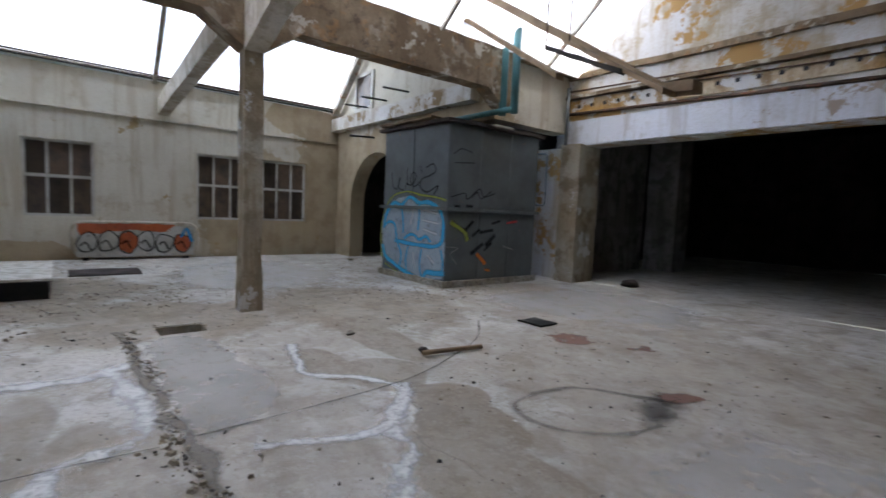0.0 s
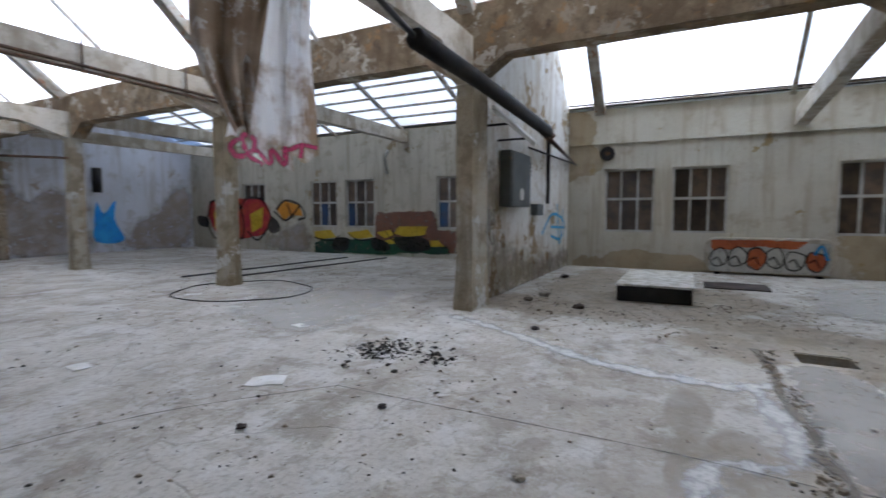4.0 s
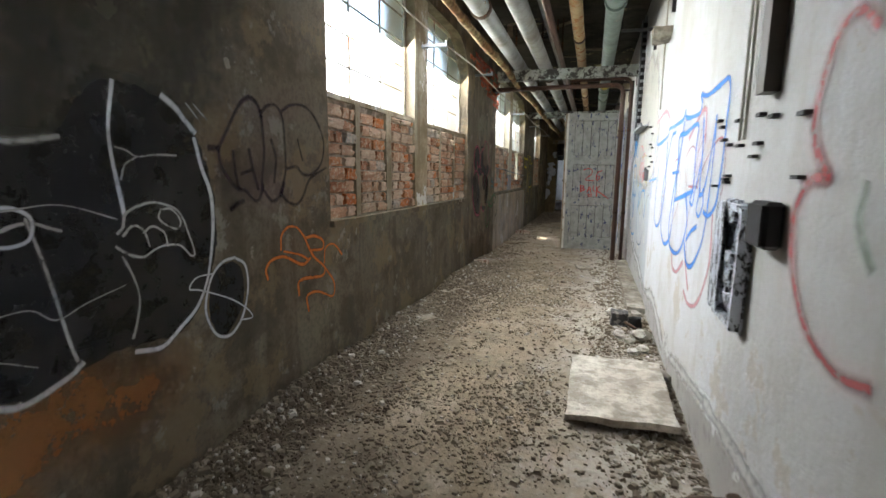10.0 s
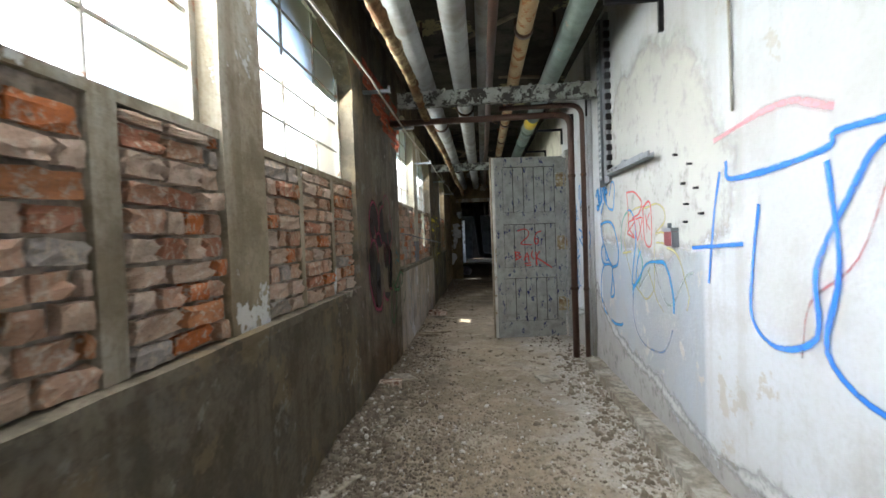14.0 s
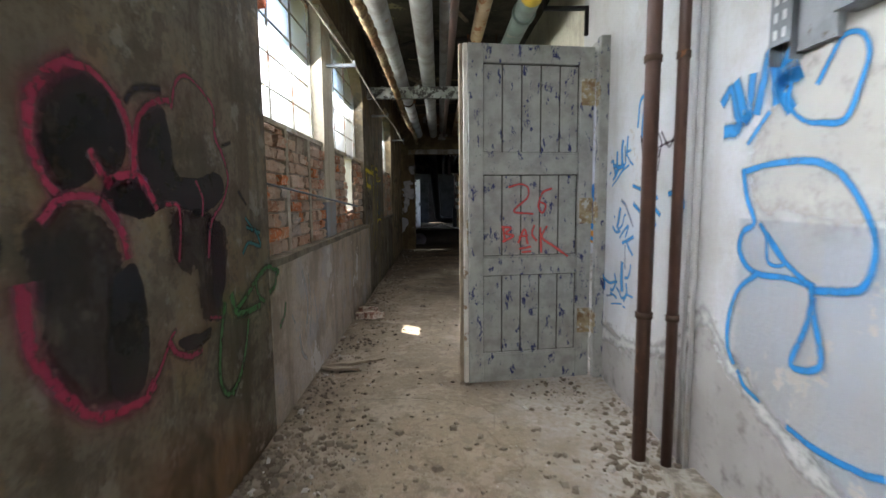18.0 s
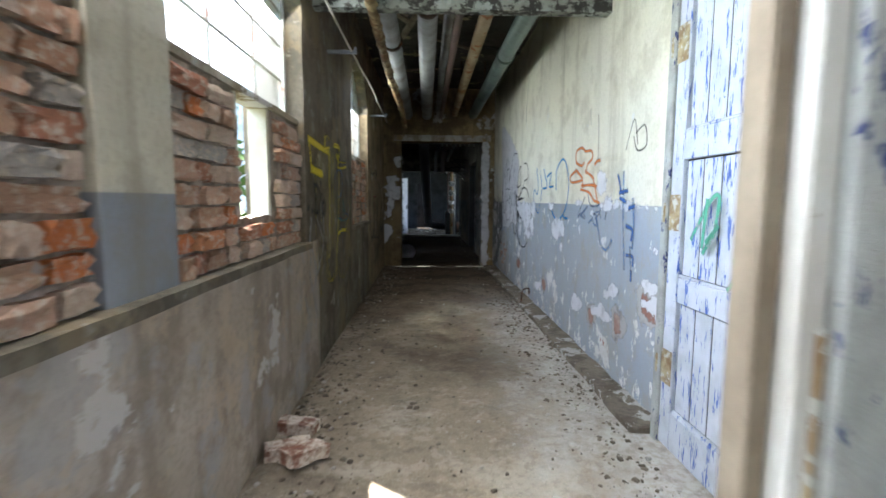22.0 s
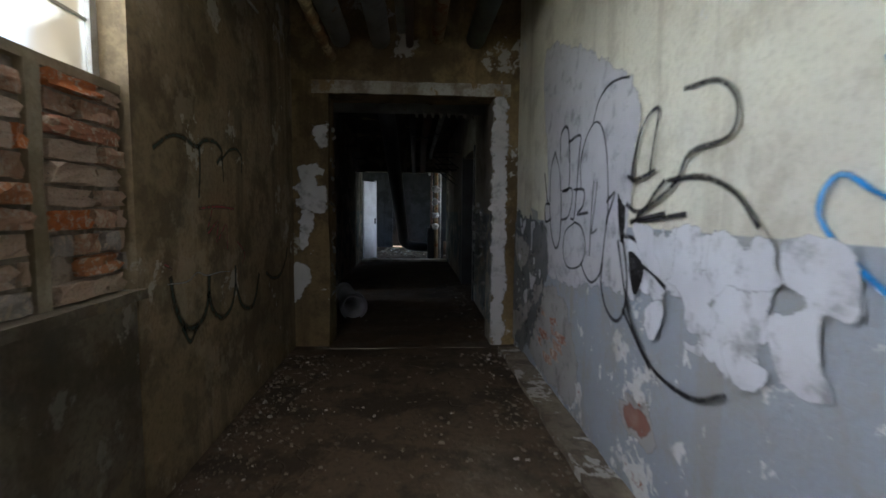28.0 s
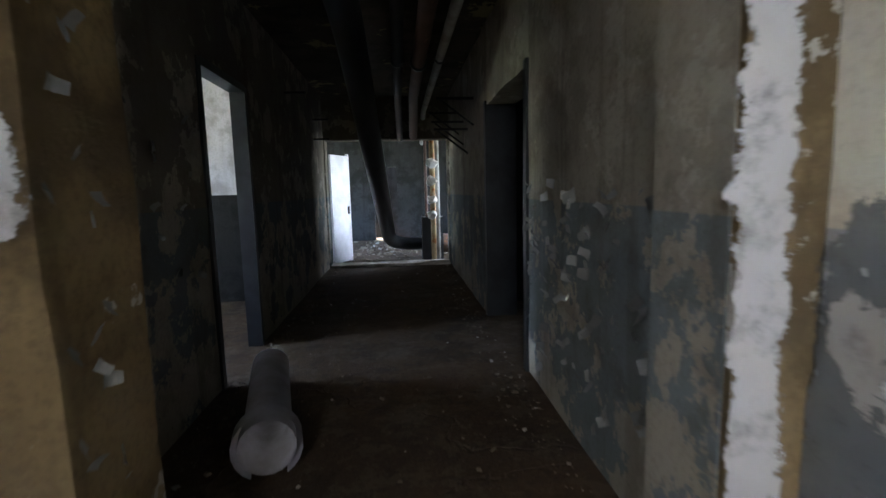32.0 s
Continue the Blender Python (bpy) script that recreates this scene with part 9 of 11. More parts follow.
g.stroke("purple", 0.025, [(8.40, 1.66), (8.32, 1.60), (8.22, 1.68), (8.15, 1.62), (8.18, 1.55)])
g.stroke("purple", 0.025, [(8.15, 1.67), (8.06, 1.59), (7.98, 1.67), (7.94, 1.53)])
g.stroke("purple", 0.02, [(8.34, 1.57), (8.1, 1.61), (7.92, 1.62)])
g.close()
g = graffito("graffiti", "orange sprayed loops on the cream wall", "graffiti", "R")
g.stroke("orange", 0.03, [(12.46, 1.61), (12.52, 1.59), (12.66, 1.63), (12.67, 1.72), (12.53, 1.74), (12.43, 1.7)])
g.stroke("orange", 0.03, [(12.43, 1.7), (12.29, 1.69), (12.26, 1.63), (12.37, 1.59), (12.4, 1.52)])
g.stroke("orange", 0.03, [(12.66, 1.56), (12.83, 1.51), (12.78, 1.46), (12.61, 1.46), (12.49, 1.48), (12.66, 1.56)])
g.stroke("orange", 0.03, [(12.42, 1.54), (12.24, 1.48), (12.21, 1.44)])
g.stroke("orange", 0.032, [(12.5, 1.42), (12.26, 1.42), (12.12, 1.4)])
g.stroke("orange", 0.03, [(12.52, 1.39), (12.31, 1.36), (12.2, 1.3), (12.08, 1.28)])
g.stroke("orange", 0.028, [(12.2, 1.58), (12.15, 1.6), (12.09, 1.6)])
g.stroke("orange", 0.028, [(12.19, 1.42), (12.15, 1.35), (12.11, 1.28)])
g.stroke("orange", 0.03, [(12.49, 1.48), (12.47, 1.41)])
g.close()
g = graffito("graffiti", "blue sprayed loop and strokes across the dado line", "graffiti", "R")
g.stroke("blue2", 0.026, [(14.15, 1.67), (14.07, 1.47), (14.12, 1.37), (14.25, 1.43), (14.3, 1.33), (14.15, 1.19), (14.03, 1.15), (13.98, 1.25)])
g.stroke("blue2", 0.026, [(13.98, 1.63), (13.9, 1.44), (13.94, 1.29)])
g.stroke("blue2", 0.026, [(13.82, 1.64), (13.66, 1.45), (13.83, 1.43)])
g.stroke("blue2", 0.026, [(13.66, 1.55), (13.55, 1.58), (13.49, 1.57), (13.57, 1.45), (13.41, 1.44)])
g.stroke("blue2", 0.026, [(13.3, 1.41), (13.29, 1.59), (13.17, 1.67), (13.06, 1.69), (12.95, 1.62), (12.87, 1.47), (12.88, 1.35), (12.93, 1.24), (13.03, 1.16), (13.17, 1.11), (13.34, 1.13), (13.51, 1.25)])
g.stroke("blue2", 0.026, [(13.03, 1.16), (12.97, 1.13), (12.88, 1.13)])
g.close()
g = graffito("graffiti", "blue sprayed scribble on the grey dado", "graffiti", "R")
g.stroke("faded_blue", 0.026, [(12.41, 1.32), (12.5, 1.24), (12.57, 1.16), (12.51, 1.18), (12.41, 1.21)])
g.stroke("faded_blue", 0.026, [(12.47, 1.17), (12.33, 1.25), (12.43, 1.2), (12.38, 1.15), (12.51, 1.17)])
g.stroke("faded_blue", 0.026, [(12.24, 1.18), (12.09, 1.21), (12.03, 1.17)])
g.stroke("faded_blue", 0.026, [(12.11, 1.25), (12.06, 1.27), (12.04, 1.24), (12.09, 1.18), (12.17, 1.19), (12.21, 1.17), (12.18, 1.12), (12.12, 1.1), (12.1, 1.12), (12.14, 1.16)])
g.stroke("faded_blue", 0.026, [(12.29, 1.12), (12.21, 1.15)])
g.stroke("faded_blue", 0.026, [(12.33, 1.34), (12.28, 1.27), (12.21, 1.25), (12.09, 1.26)])
g.stroke("faded_blue", 0.04, [(12.12, 1.16), (12.07, 1.07), (12.01, 0.97), (11.95, 0.94), (11.89, 0.94), (11.83, 0.98), (11.81, 1.01)])
g.stroke("faded_blue", 0.04, [(11.94, 1.17), (11.92, 1.22), (11.88, 1.27), (11.83, 1.29)])
g.close()
g = graffito("patch", "white plaster bared where cream and grey paint has flaked", "patch", "R")
g.field("bare", [(15.43, 1.21), (14.58, 1.26), (14.44, 1.08), (14.52, 0.85), (14.77, 0.87), (14.71, 1.06), (15.17, 0.98)])
g.field("bare", [(13.41, 1.09), (13.05, 1.11), (12.95, 0.97), (13.12, 0.93), (13.35, 0.92)])
g.field("bare", [(12.25, 1.22), (12.2, 1.22), (12.2, 1.19), (12.25, 1.18)])
g.field("bare", [(12.12, 1.51), (12.05, 1.53), (11.98, 1.5), (11.95, 1.43), (11.98, 1.35), (12.06, 1.34), (12.12, 1.41)])
g.field("bare", [(12, 1.28), (11.94, 1.3), (11.84, 1.31), (11.84, 1.25), (11.92, 1.25), (11.98, 1.26)])
g.field("bare", [(12.7, 1.09), (12.62, 1.1), (12.58, 1.07), (12.68, 1.05)])
g.field("bare", [(12.53, 1.09), (12.49, 1.09), (12.49, 1.01), (12.52, 1.01)])
g.field("bare", [(13.1, 0.88), (13.03, 0.89), (13.04, 0.82), (13.1, 0.82)])
g.field("bare", [(14.04, 0.3), (13.82, 0.37), (13.81, 0.3), (13.97, 0.23)])
g.field("bare", [(13.55, 1.25), (13.39, 1.26), (13.39, 1.21), (13.5, 1.2)])
g.field("bare", [(12.64, 1.28), (12.47, 1.29), (12.5, 1.27), (12.6, 1.26)])
g.close()
g = graffito("patch", "white plaster bared low on the grey dado", "patch", "R")
g.field("bare", [(11.27, 0.81), (11.19, 0.81), (11.12, 0.78), (11.19, 0.73), (11.26, 0.77)])
g.field("bare", [(11.92, 0.64), (11.69, 0.71), (11.67, 0.65), (11.87, 0.58)])
g.field("bare", [(11.18, 1.01), (11.12, 1.03), (11.12, 0.99), (11.16, 0.99)])
g.field("bare", [(11.28, 1.26), (11.13, 1.28), (11.13, 1.24), (11.26, 1.23)])
g.field("bare", [(12, 1.28), (11.43, 1.28), (11.43, 1.24), (11.97, 1.24)])
g.field("bare", [(12.14, 0.42), (11.95, 0.52), (11.82, 0.49), (11.74, 0.45), (11.89, 0.41)])
g.field("bare", [(12.67, 0.44), (12.45, 0.47), (12.38, 0.4), (12.62, 0.31)])
g.field("bare", [(14.12, 0.29), (13.87, 0.37), (13.86, 0.28), (14.03, 0.23)])
g.field("bare", [(11.29, 0.67), (11.19, 0.73), (11.08, 0.73), (11.06, 0.66), (11.14, 0.63)])
g.close()
g = graffito("graffiti", "dark scribbled tag on the cream wall", "graffiti", "R")
g.stroke("ink", 0.014, [(11.62, 1.63), (11.51, 1.81), (11.45, 1.65)])
g.stroke("ink", 0.014, [(11.48, 1.72), (11.36, 1.75), (11.33, 1.63), (11.45, 1.61), (11.51, 1.7)])
g.close()
g = graffito("graffiti", "blue upright sprayed tag across the dado line", "graffiti", "R")
g.stroke("faded_blue", 0.04, [(11.64, 1.48), (11.62, 1.18), (11.57, 0.85)])
g.stroke("faded_blue", 0.04, [(11.48, 1.3), (11.45, 1.13), (11.46, 1)])
g.stroke("blue3", 0.03, [(11.73, 1.47), (11.7, 1.42), (11.68, 1.37)])
g.stroke("blue3", 0.034, [(11.69, 1.35), (11.57, 1.36)])
g.stroke("blue3", 0.034, [(11.68, 1.31), (11.59, 1.29)])
g.stroke("blue3", 0.034, [(11.53, 1.25), (11.46, 1.26)])
g.stroke("blue3", 0.04, [(11.56, 1.13), (11.47, 1.11), (11.48, 1.05)])
g.stroke("blue3", 0.032, [(11.54, 0.94), (11.45, 0.94), (11.44, 0.89)])
g.stroke("faded_blue", 0.04, [(11.49, 0.99), (11.46, 0.8)])
g.stroke("blue3", 0.034, [(11.46, 0.84), (11.46, 0.79)])
g.close()
g = graffito("patch", "pale grey wash rolled over the cream wall", "patch", "R")
g.field("wash", [(16.8, 2.54), (15.37, 1.96), (15.31, 1.56), (15.33, 1.33), (15.32, 1.07), (15.23, 0.95), (15.45, 0.95), (15.76, 0.92), (16.23, 0.85), (16.66, 0.88), (16.86, 0.98), (16.67, 1.58)])
g.close()
g = graffito("graffiti", "black outlined bubble letters on the pale wash", "graffiti", "R")
g.stroke("ink", 0.024, [(16.76, 1.62), (16.7, 1.46), (16.65, 1.39)])
g.stroke("ink", 0.024, [(16.51, 1.75), (16.6, 1.64), (16.61, 1.42), (16.57, 1.21), (16.45, 1.08), (16.36, 1.14), (16.34, 1.34), (16.39, 1.59), (16.51, 1.75)])
g.stroke("ink", 0.024, [(16.61, 1.39), (16.73, 1.38), (16.71, 1.26), (16.57, 1.28)])
g.stroke("ink", 0.024, [(16.39, 1.7), (16.39, 1.84), (16.3, 1.89), (16.22, 1.82), (16.19, 1.5), (16.32, 1.47)])
g.stroke("ink", 0.024, [(16.22, 1.78), (16.01, 1.79), (16.02, 1.68), (16.07, 1.32), (16.14, 1.29)])
g.stroke("ink", 0.024, [(16.31, 1.47), (16.14, 1.48), (16.13, 1.39), (16.2, 1.3), (16.31, 1.28)])
g.stroke("ink", 0.024, [(16.09, 1.47), (15.92, 1.46), (15.93, 1.37), (16.02, 1.32), (15.85, 1.33)])
g.stroke("ink", 0.018, [(15.97, 1.48), (15.99, 1.62), (15.92, 1.75), (15.81, 1.82), (15.72, 1.81), (15.64, 1.72), (15.59, 1.56), (15.57, 1.41)])
g.stroke("ink", 0.018, [(15.57, 1.41), (15.57, 1.31), (15.6, 1.18), (15.62, 1.06), (15.66, 0.99), (15.76, 0.94), (15.86, 0.97), (15.93, 1.03)])
g.stroke("ink", 0.018, [(16.06, 1.27), (16.24, 1.2), (16.27, 1.06), (16.18, 0.98), (16.02, 0.99), (15.91, 1.04), (15.87, 1.14), (15.94, 1.24), (16.06, 1.27)])
g.stroke("ink", 0.018, [(15.77, 1.5), (15.79, 1.35), (15.8, 1.09)])
g.stroke("ink", 0.018, [(15.72, 1.49), (15.75, 1.35), (15.78, 1.22), (15.71, 1.24)])
g.stroke("ink", 0.018, [(15.81, 1.83), (15.74, 1.93), (15.62, 1.98), (15.49, 1.98), (15.38, 1.96)])
g.stroke("ink", 0.024, [(15.62, 1.06), (15.62, 0.95), (15.56, 0.85), (15.46, 0.8), (15.38, 0.82), (15.33, 0.9), (15.32, 1.02), (15.36, 1.16), (15.39, 1.22)])
g.stroke("ink", 0.024, [(15.58, 1.39), (15.49, 1.43), (15.56, 1.32), (15.58, 1.28)])
g.stroke("ink", 0.024, [(15.37, 1.22), (15.3, 1.22), (15.22, 1.2)])
g.stroke("ink", 0.024, [(15.35, 0.87), (15.2, 0.76), (15.08, 0.68)])
g.stroke("ink", 0.024, [(15.17, 1.1), (15.09, 1.08), (14.99, 1.04)])
g.stroke("ink", 0.026, [(15.31, 1.49), (15.3, 1.56), (15.24, 1.69), (15.17, 1.75), (15.1, 1.76), (15.1, 1.71), (15.13, 1.6), (15.15, 1.5)])
g.stroke("ink", 0.026, [(15.35, 1.5), (15.29, 1.48), (15.2, 1.49), (15.11, 1.51)])
g.stroke("ink", 0.026, [(15.35, 1.37), (15.27, 1.34), (15.18, 1.35), (15.09, 1.42), (15.03, 1.46)])
g.stroke("ink", 0.03, [(15.3, 1.29), (15.18, 1.31), (15.02, 1.33)])
g.field("black_fill", [(15.46, 1.43), (15.39, 1.37), (15.36, 1.35), (15.37, 1.22), (15.41, 1.2)])
g.field("black_fill", [(15.32, 1.16), (15.17, 1.1), (15.24, 0.96)])
g.close()
g = graffito("patch", "white bared plaster where the grey paint has flaked off", "patch", "R")
g.field("bare2", [(15.29, 1.27), (15.11, 1.28), (15.08, 1.19), (15.01, 1.08), (14.93, 1.11), (14.92, 1.27), (14.77, 1.28), (14.77, 1.15), (14.72, 1.14), (14.71, 1.27), (14.62, 1.28), (14.54, 1.23), (14.51, 1.27), (14.43, 1.26), (14.43, 1.19), (14.39, 1.15), (14.51, 1.1), (14.61, 1.1), (14.7, 1.03), (14.65, 1), (14.7, 0.93), (14.82, 0.9), (14.86, 1.02), (14.96, 1.06), (15.14, 1.11)])
g.field("bare2", [(14.4, 1.26), (14.28, 1.27), (14.19, 1.25), (14.17, 1.16), (14.19, 1.09), (14.26, 1.09), (14.27, 1), (14.23, 0.9), (14.29, 0.87), (14.36, 0.88), (14.41, 0.93), (14.44, 1.05), (14.36, 1.07), (14.31, 1.12), (14.39, 1.15)])
g.field("bare2", [(14.62, 0.9), (14.54, 0.93), (14.49, 0.9), (14.42, 0.89), (14.46, 0.82), (14.55, 0.81)])
g.field("bare2", [(15.13, 0.93), (14.99, 0.97), (15.05, 0.81), (15.12, 0.82)])
g.field("bare2", [(14.83, 0.86), (14.73, 0.88), (14.74, 0.83), (14.81, 0.83)])
g.close()
g = graffito("graffiti", "black sprayed letters on the cream wall", "graffiti", "R")
g.stroke("ink", 0.024, [(14.91, 1.79), (14.72, 1.77), (14.62, 1.68), (14.65, 1.58), (14.86, 1.55), (14.96, 1.44), (15.26, 1.3), (14.87, 1.33)])
g.stroke("ink", 0.024, [(15, 1.46), (14.78, 1.46), (14.61, 1.4), (14.5, 1.3)])
g.stroke("ink", 0.024, [(15.43, 1.19), (15.28, 0.86), (15.06, 0.69), (14.78, 0.67), (14.6, 0.75)])
g.close()
g = graffito("graffiti", "yellow sprayed scrawl on dark plaster", "graffiti", "L")
g.stroke("yellow2", 0.07, [(11.86, 1.71), (12.05, 1.7), (12.27, 1.69), (12.51, 1.68)])
g.stroke("yellow2", 0.05, [(11.86, 1.71), (11.89, 1.63), (11.91, 1.54), (11.94, 1.51)])
g.stroke("yellow2", 0.085, [(11.93, 1.51), (12.07, 1.5), (12.25, 1.49)])
g.stroke("yellow3", 0.035, [(12.51, 1.68), (12.52, 1.56), (12.51, 1.43)])
g.stroke("yellow3", 0.03, [(12.35, 1.67), (12.36, 1.77), (12.41, 1.81), (12.48, 1.8)])
g.stroke("yellow2", 0.035, [(12.75, 1.76), (13.01, 1.76), (12.96, 1.66), (12.86, 1.68)])
g.stroke("yellow2", 0.035, [(12.95, 1.66), (12.94, 1.58), (13.36, 1.62)])
g.stroke("yellow3", 0.03, [(12.99, 1.64), (13.36, 1.66)])
g.stroke("yellow2", 0.045, [(12.9, 0.98), (13.05, 1), (13.3, 0.99)])
g.stroke("yellow3", 0.028, [(12.04, 1.47), (12.03, 1.2), (12.01, 1), (12.03, 0.8), (12.09, 0.65), (12.16, 0.54)])
g.stroke("yellow3", 0.022, [(12.2, 1.15), (12.17, 0.86), (12.15, 0.58)])
g.stroke("yellow3", 0.022, [(12.69, 1.67), (12.62, 1.29), (12.56, 0.98)])
g.stroke("yellow3", 0.035, [(12.4, 0.92), (12.35, 0.72), (12.43, 0.62), (12.57, 0.59)])
g.stroke("yellow3", 0.03, [(13.4, 1), (13.3, 0.71), (13.05, 0.55)])
g.close()
g = graffito("graffiti", "yellow and faded blue sprayed loops on dark plaster", "graffiti", "L")
g.stroke("yellow2", 0.035, [(12.35, 1.69), (12.39, 1.76), (12.40, 1.80), (12.39, 1.72)])
g.stroke("yellow3", 0.03, [(12.39, 1.81), (12.47, 1.81), (12.57, 1.79)])
g.stroke("yellow2", 0.035, [(12.35, 1.69), (12.53, 1.72), (12.55, 1.68), (12.54, 1.41), (12.51, 1.07), (12.48, 0.82)])
g.stroke("yellow3", 0.05, [(12.40, 0.86), (12.42, 0.73), (12.50, 0.63), (12.61, 0.60), (12.70, 0.64)])
g.stroke("yellow3", 0.03, [(12.71, 1.67), (12.70, 1.43), (12.68, 1.20), (12.61, 0.87)])
g.stroke("yellow2", 0.028, [(12.76, 1.78), (12.91, 1.79), (13.02, 1.77), (12.99, 1.69), (12.88, 1.70)])
g.stroke("yellow2", 0.026, [(12.96, 1.69), (12.96, 1.45), (12.92, 1.18), (12.86, 0.93), (12.78, 0.78), (12.75, 0.62)])
g.stroke("yellow3", 0.024, [(13.35, 1.01), (13.51, 0.89), (13.43, 0.64), (13.13, 0.54), (12.91, 0.60), (12.79, 0.77), (12.77, 0.95)])
g.stroke("yellow3", 0.024, [(13.32, 1.02), (13.54, 1.15), (13.60, 1.29)])
g.stroke("faded_blue", 0.03, [(12.73, 1.39), (12.79, 1.50), (12.91, 1.56), (13.10, 1.56), (13.14, 1.44), (13.06, 1.34), (12.84, 1.31)])
g.stroke("faded_blue", 0.025, [(12.89, 1.16), (13.07, 1.11), (13.28, 1.16), (13.49, 1.12)])
g.stroke("faded_blue", 0.02, [(13.02, 1.04), (13.11, 0.90), (13.15, 0.79)])
g.stroke("teal", 0.03, [(13.18, 1.29), (13.21, 1.19), (13.12, 1.18), (13.28, 1.19)])
g.close()
g = graffito("graffiti", "pale chalky smears on the brown plaster", "graffiti", "L")
g.stroke("chalk", 0.05, [(11.87, 1.15), (11.82, 1.01), (11.83, 0.85)])
g.stroke("chalk", 0.05, [(11.88, 0.94), (11.96, 0.82), (12.02, 0.74)])
g.stroke("chalk", 0.035, [(11.99, 0.72), (12.14, 0.82), (12.26, 0.97), (12.24, 1.19)])
g.stroke("chalk", 0.03, [(12.05, 1.16), (12.15, 1.06), (12.26, 0.97)])
g.stroke("chalk", 0.035, [(11.79, 0.78), (11.88, 0.63), (12, 0.42)])
g.stroke("chalk", 0.035, [(11.65, 0.64), (11.76, 0.47)])
g.stroke("chalk", 0.03, [(11.92, 0.66), (12.07, 0.79), (12.13, 0.92)])
g.stroke("chalk", 0.02, [(12.39, 1.08), (12.5, 0.94)])
g.close()
g = graffito("graffiti", "white chalky scrawl on dark plaster", "graffiti", "L")
g.stroke("chalk", 0.02, [(12.21, 1.31), (12.18, 1.1), (12.23, 0.97), (12.29, 1), (12.28, 1.18)])
g.stroke("chalk", 0.02, [(12.55, 1.2), (12.49, 0.94), (12.42, 0.73)])
g.stroke("chalk", 0.02, [(12.19, 0.91), (12.25, 0.93), (12.28, 0.79), (12.2, 0.72)])
g.close()
g = graffito("graffiti", "black painted word Dio with dots", "graffiti", "L")
g.stroke("ink", 0.04, [(11.99, 1.4), (12.01, 1.31), (12.04, 1.18)])
g.stroke("ink", 0.04, [(11.99, 1.4), (12.07, 1.4), (12.16, 1.34), (12.17, 1.28), (12.12, 1.22), (12.04, 1.18)])
g.stroke("ink", 0.038, [(12.21, 1.33), (12.22, 1.26), (12.22, 1.19)])
g.stroke("ink", 0.04, [(12.29, 1.28), (12.33, 1.25), (12.32, 1.2), (12.27, 1.17), (12.24, 1.22), (12.25, 1.26), (12.29, 1.28)])
g.stroke("ink", 0.045, [(12.19, 1.42), (12.19, 1.39)])
g.stroke("ink", 0.02, [(12.07, 1.32), (12.08, 1.31)])
g.stroke("ink", 0.022, [(12.28, 1.23), (12.28, 1.23)])
g.field("black_fill", [(11.79, 1.26), (11.82, 1.25), (11.82, 1.23), (11.8, 1.21), (11.78, 1.21), (11.76, 1.23), (11.77, 1.25)])
g.field("black_fill", [(11.89, 1.24), (11.92, 1.22), (11.92, 1.2), (11.89, 1.19), (11.87, 1.21), (11.87, 1.23)])
g.field("black_fill", [(11.98, 1.22), (12, 1.21), (11.99, 1.19), (11.97, 1.19), (11.96, 1.2), (11.96, 1.22)])
g.close()
g = graffito("graffiti", "teal sprayed marks on dark plaster", "graffiti", "L")
g.stroke("teal", 0.03, [(13.12, 1.15), (13.15, 1.29), (13.23, 1.21), (13.2, 1.13)])
g.stroke("teal", 0.02, [(12.87, 1.13), (13.09, 1.09), (13.39, 1.1)])
g.close()
g = graffito("graffiti", "dark green sprayed scrawl near the cross wall", "graffiti", "L")
g.stroke("dkgreen", 0.035, [(15.35, 1.60), (15.49, 1.67), (15.62, 1.68), (15.76, 1.655), (15.85, 1.70), (16.00, 1.71), (16.09, 1.66), (16.02, 1.60)])
g.stroke("dkgreen", 0.03, [(15.79, 1.66), (15.79, 1.53), (15.77, 1.40)])
g.stroke("dkgreen", 0.026, [(16.08, 1.62), (16.2, 1.69), (16.33, 1.71), (16.41, 1.66), (16.40, 1.58)])
g.stroke("dkgreen", 0.022, [(16.09, 1.63), (16.10, 1.50)])
g.stroke("dkgreen", 0.05, [(15.45, 1.0), (15.47, 0.90), (15.53, 0.79), (15.62, 0.725), (15.76, 0.74), (15.84, 0.83), (15.86, 0.95)])
g.stroke("dkgreen", 0.035, [(15.55, 0.74), (15.62, 0.66), (15.70, 0.72)])
g.stroke("dkgreen", 0.045, [(15.85, 0.86), (15.91, 0.75), (16.04, 0.69), (16.17, 0.73), (16.24, 0.85), (16.25, 0.96)])
g.stroke("dkgreen", 0.045, [(16.25, 0.85), (16.35, 0.70), (16.52, 0.65), (16.62, 0.71), (16.70, 0.85)])
g.stroke("dkgreen", 0.04, [(16.88, 0.84), (17.05, 0.78), (17.25, 0.78), (17.42, 0.88), (17.49, 0.98)])
g.stroke("faded_red", 0.03, [(15.77, 1.335), (16.0, 1.345), (16.24, 1.335)])
g.stroke("faded_red", 0.022, [(15.92, 1.32), (15.86, 1.20), (16.0, 1.26), (15.98, 1.14), (16.12, 1.24), (16.13, 1.10)])
g.stroke("faded_red", 0.022, [(16.3, 1.12), (16.42, 1.04), (16.38, 0.98)])
g.stroke("faded_red", 0.02, [(15.4, 1.08), (15.46, 1.05)])
g.stroke("chalk", 0.012, [(15.42, 0.985), (15.61, 0.97), (15.72, 1.0), (15.83, 0.97), (16.0, 0.965), (16.16, 0.95)])
g.close()
g = graffito("graffiti", "black and pink sprayed heart-shaped figure on the pier", "graffiti", "L")
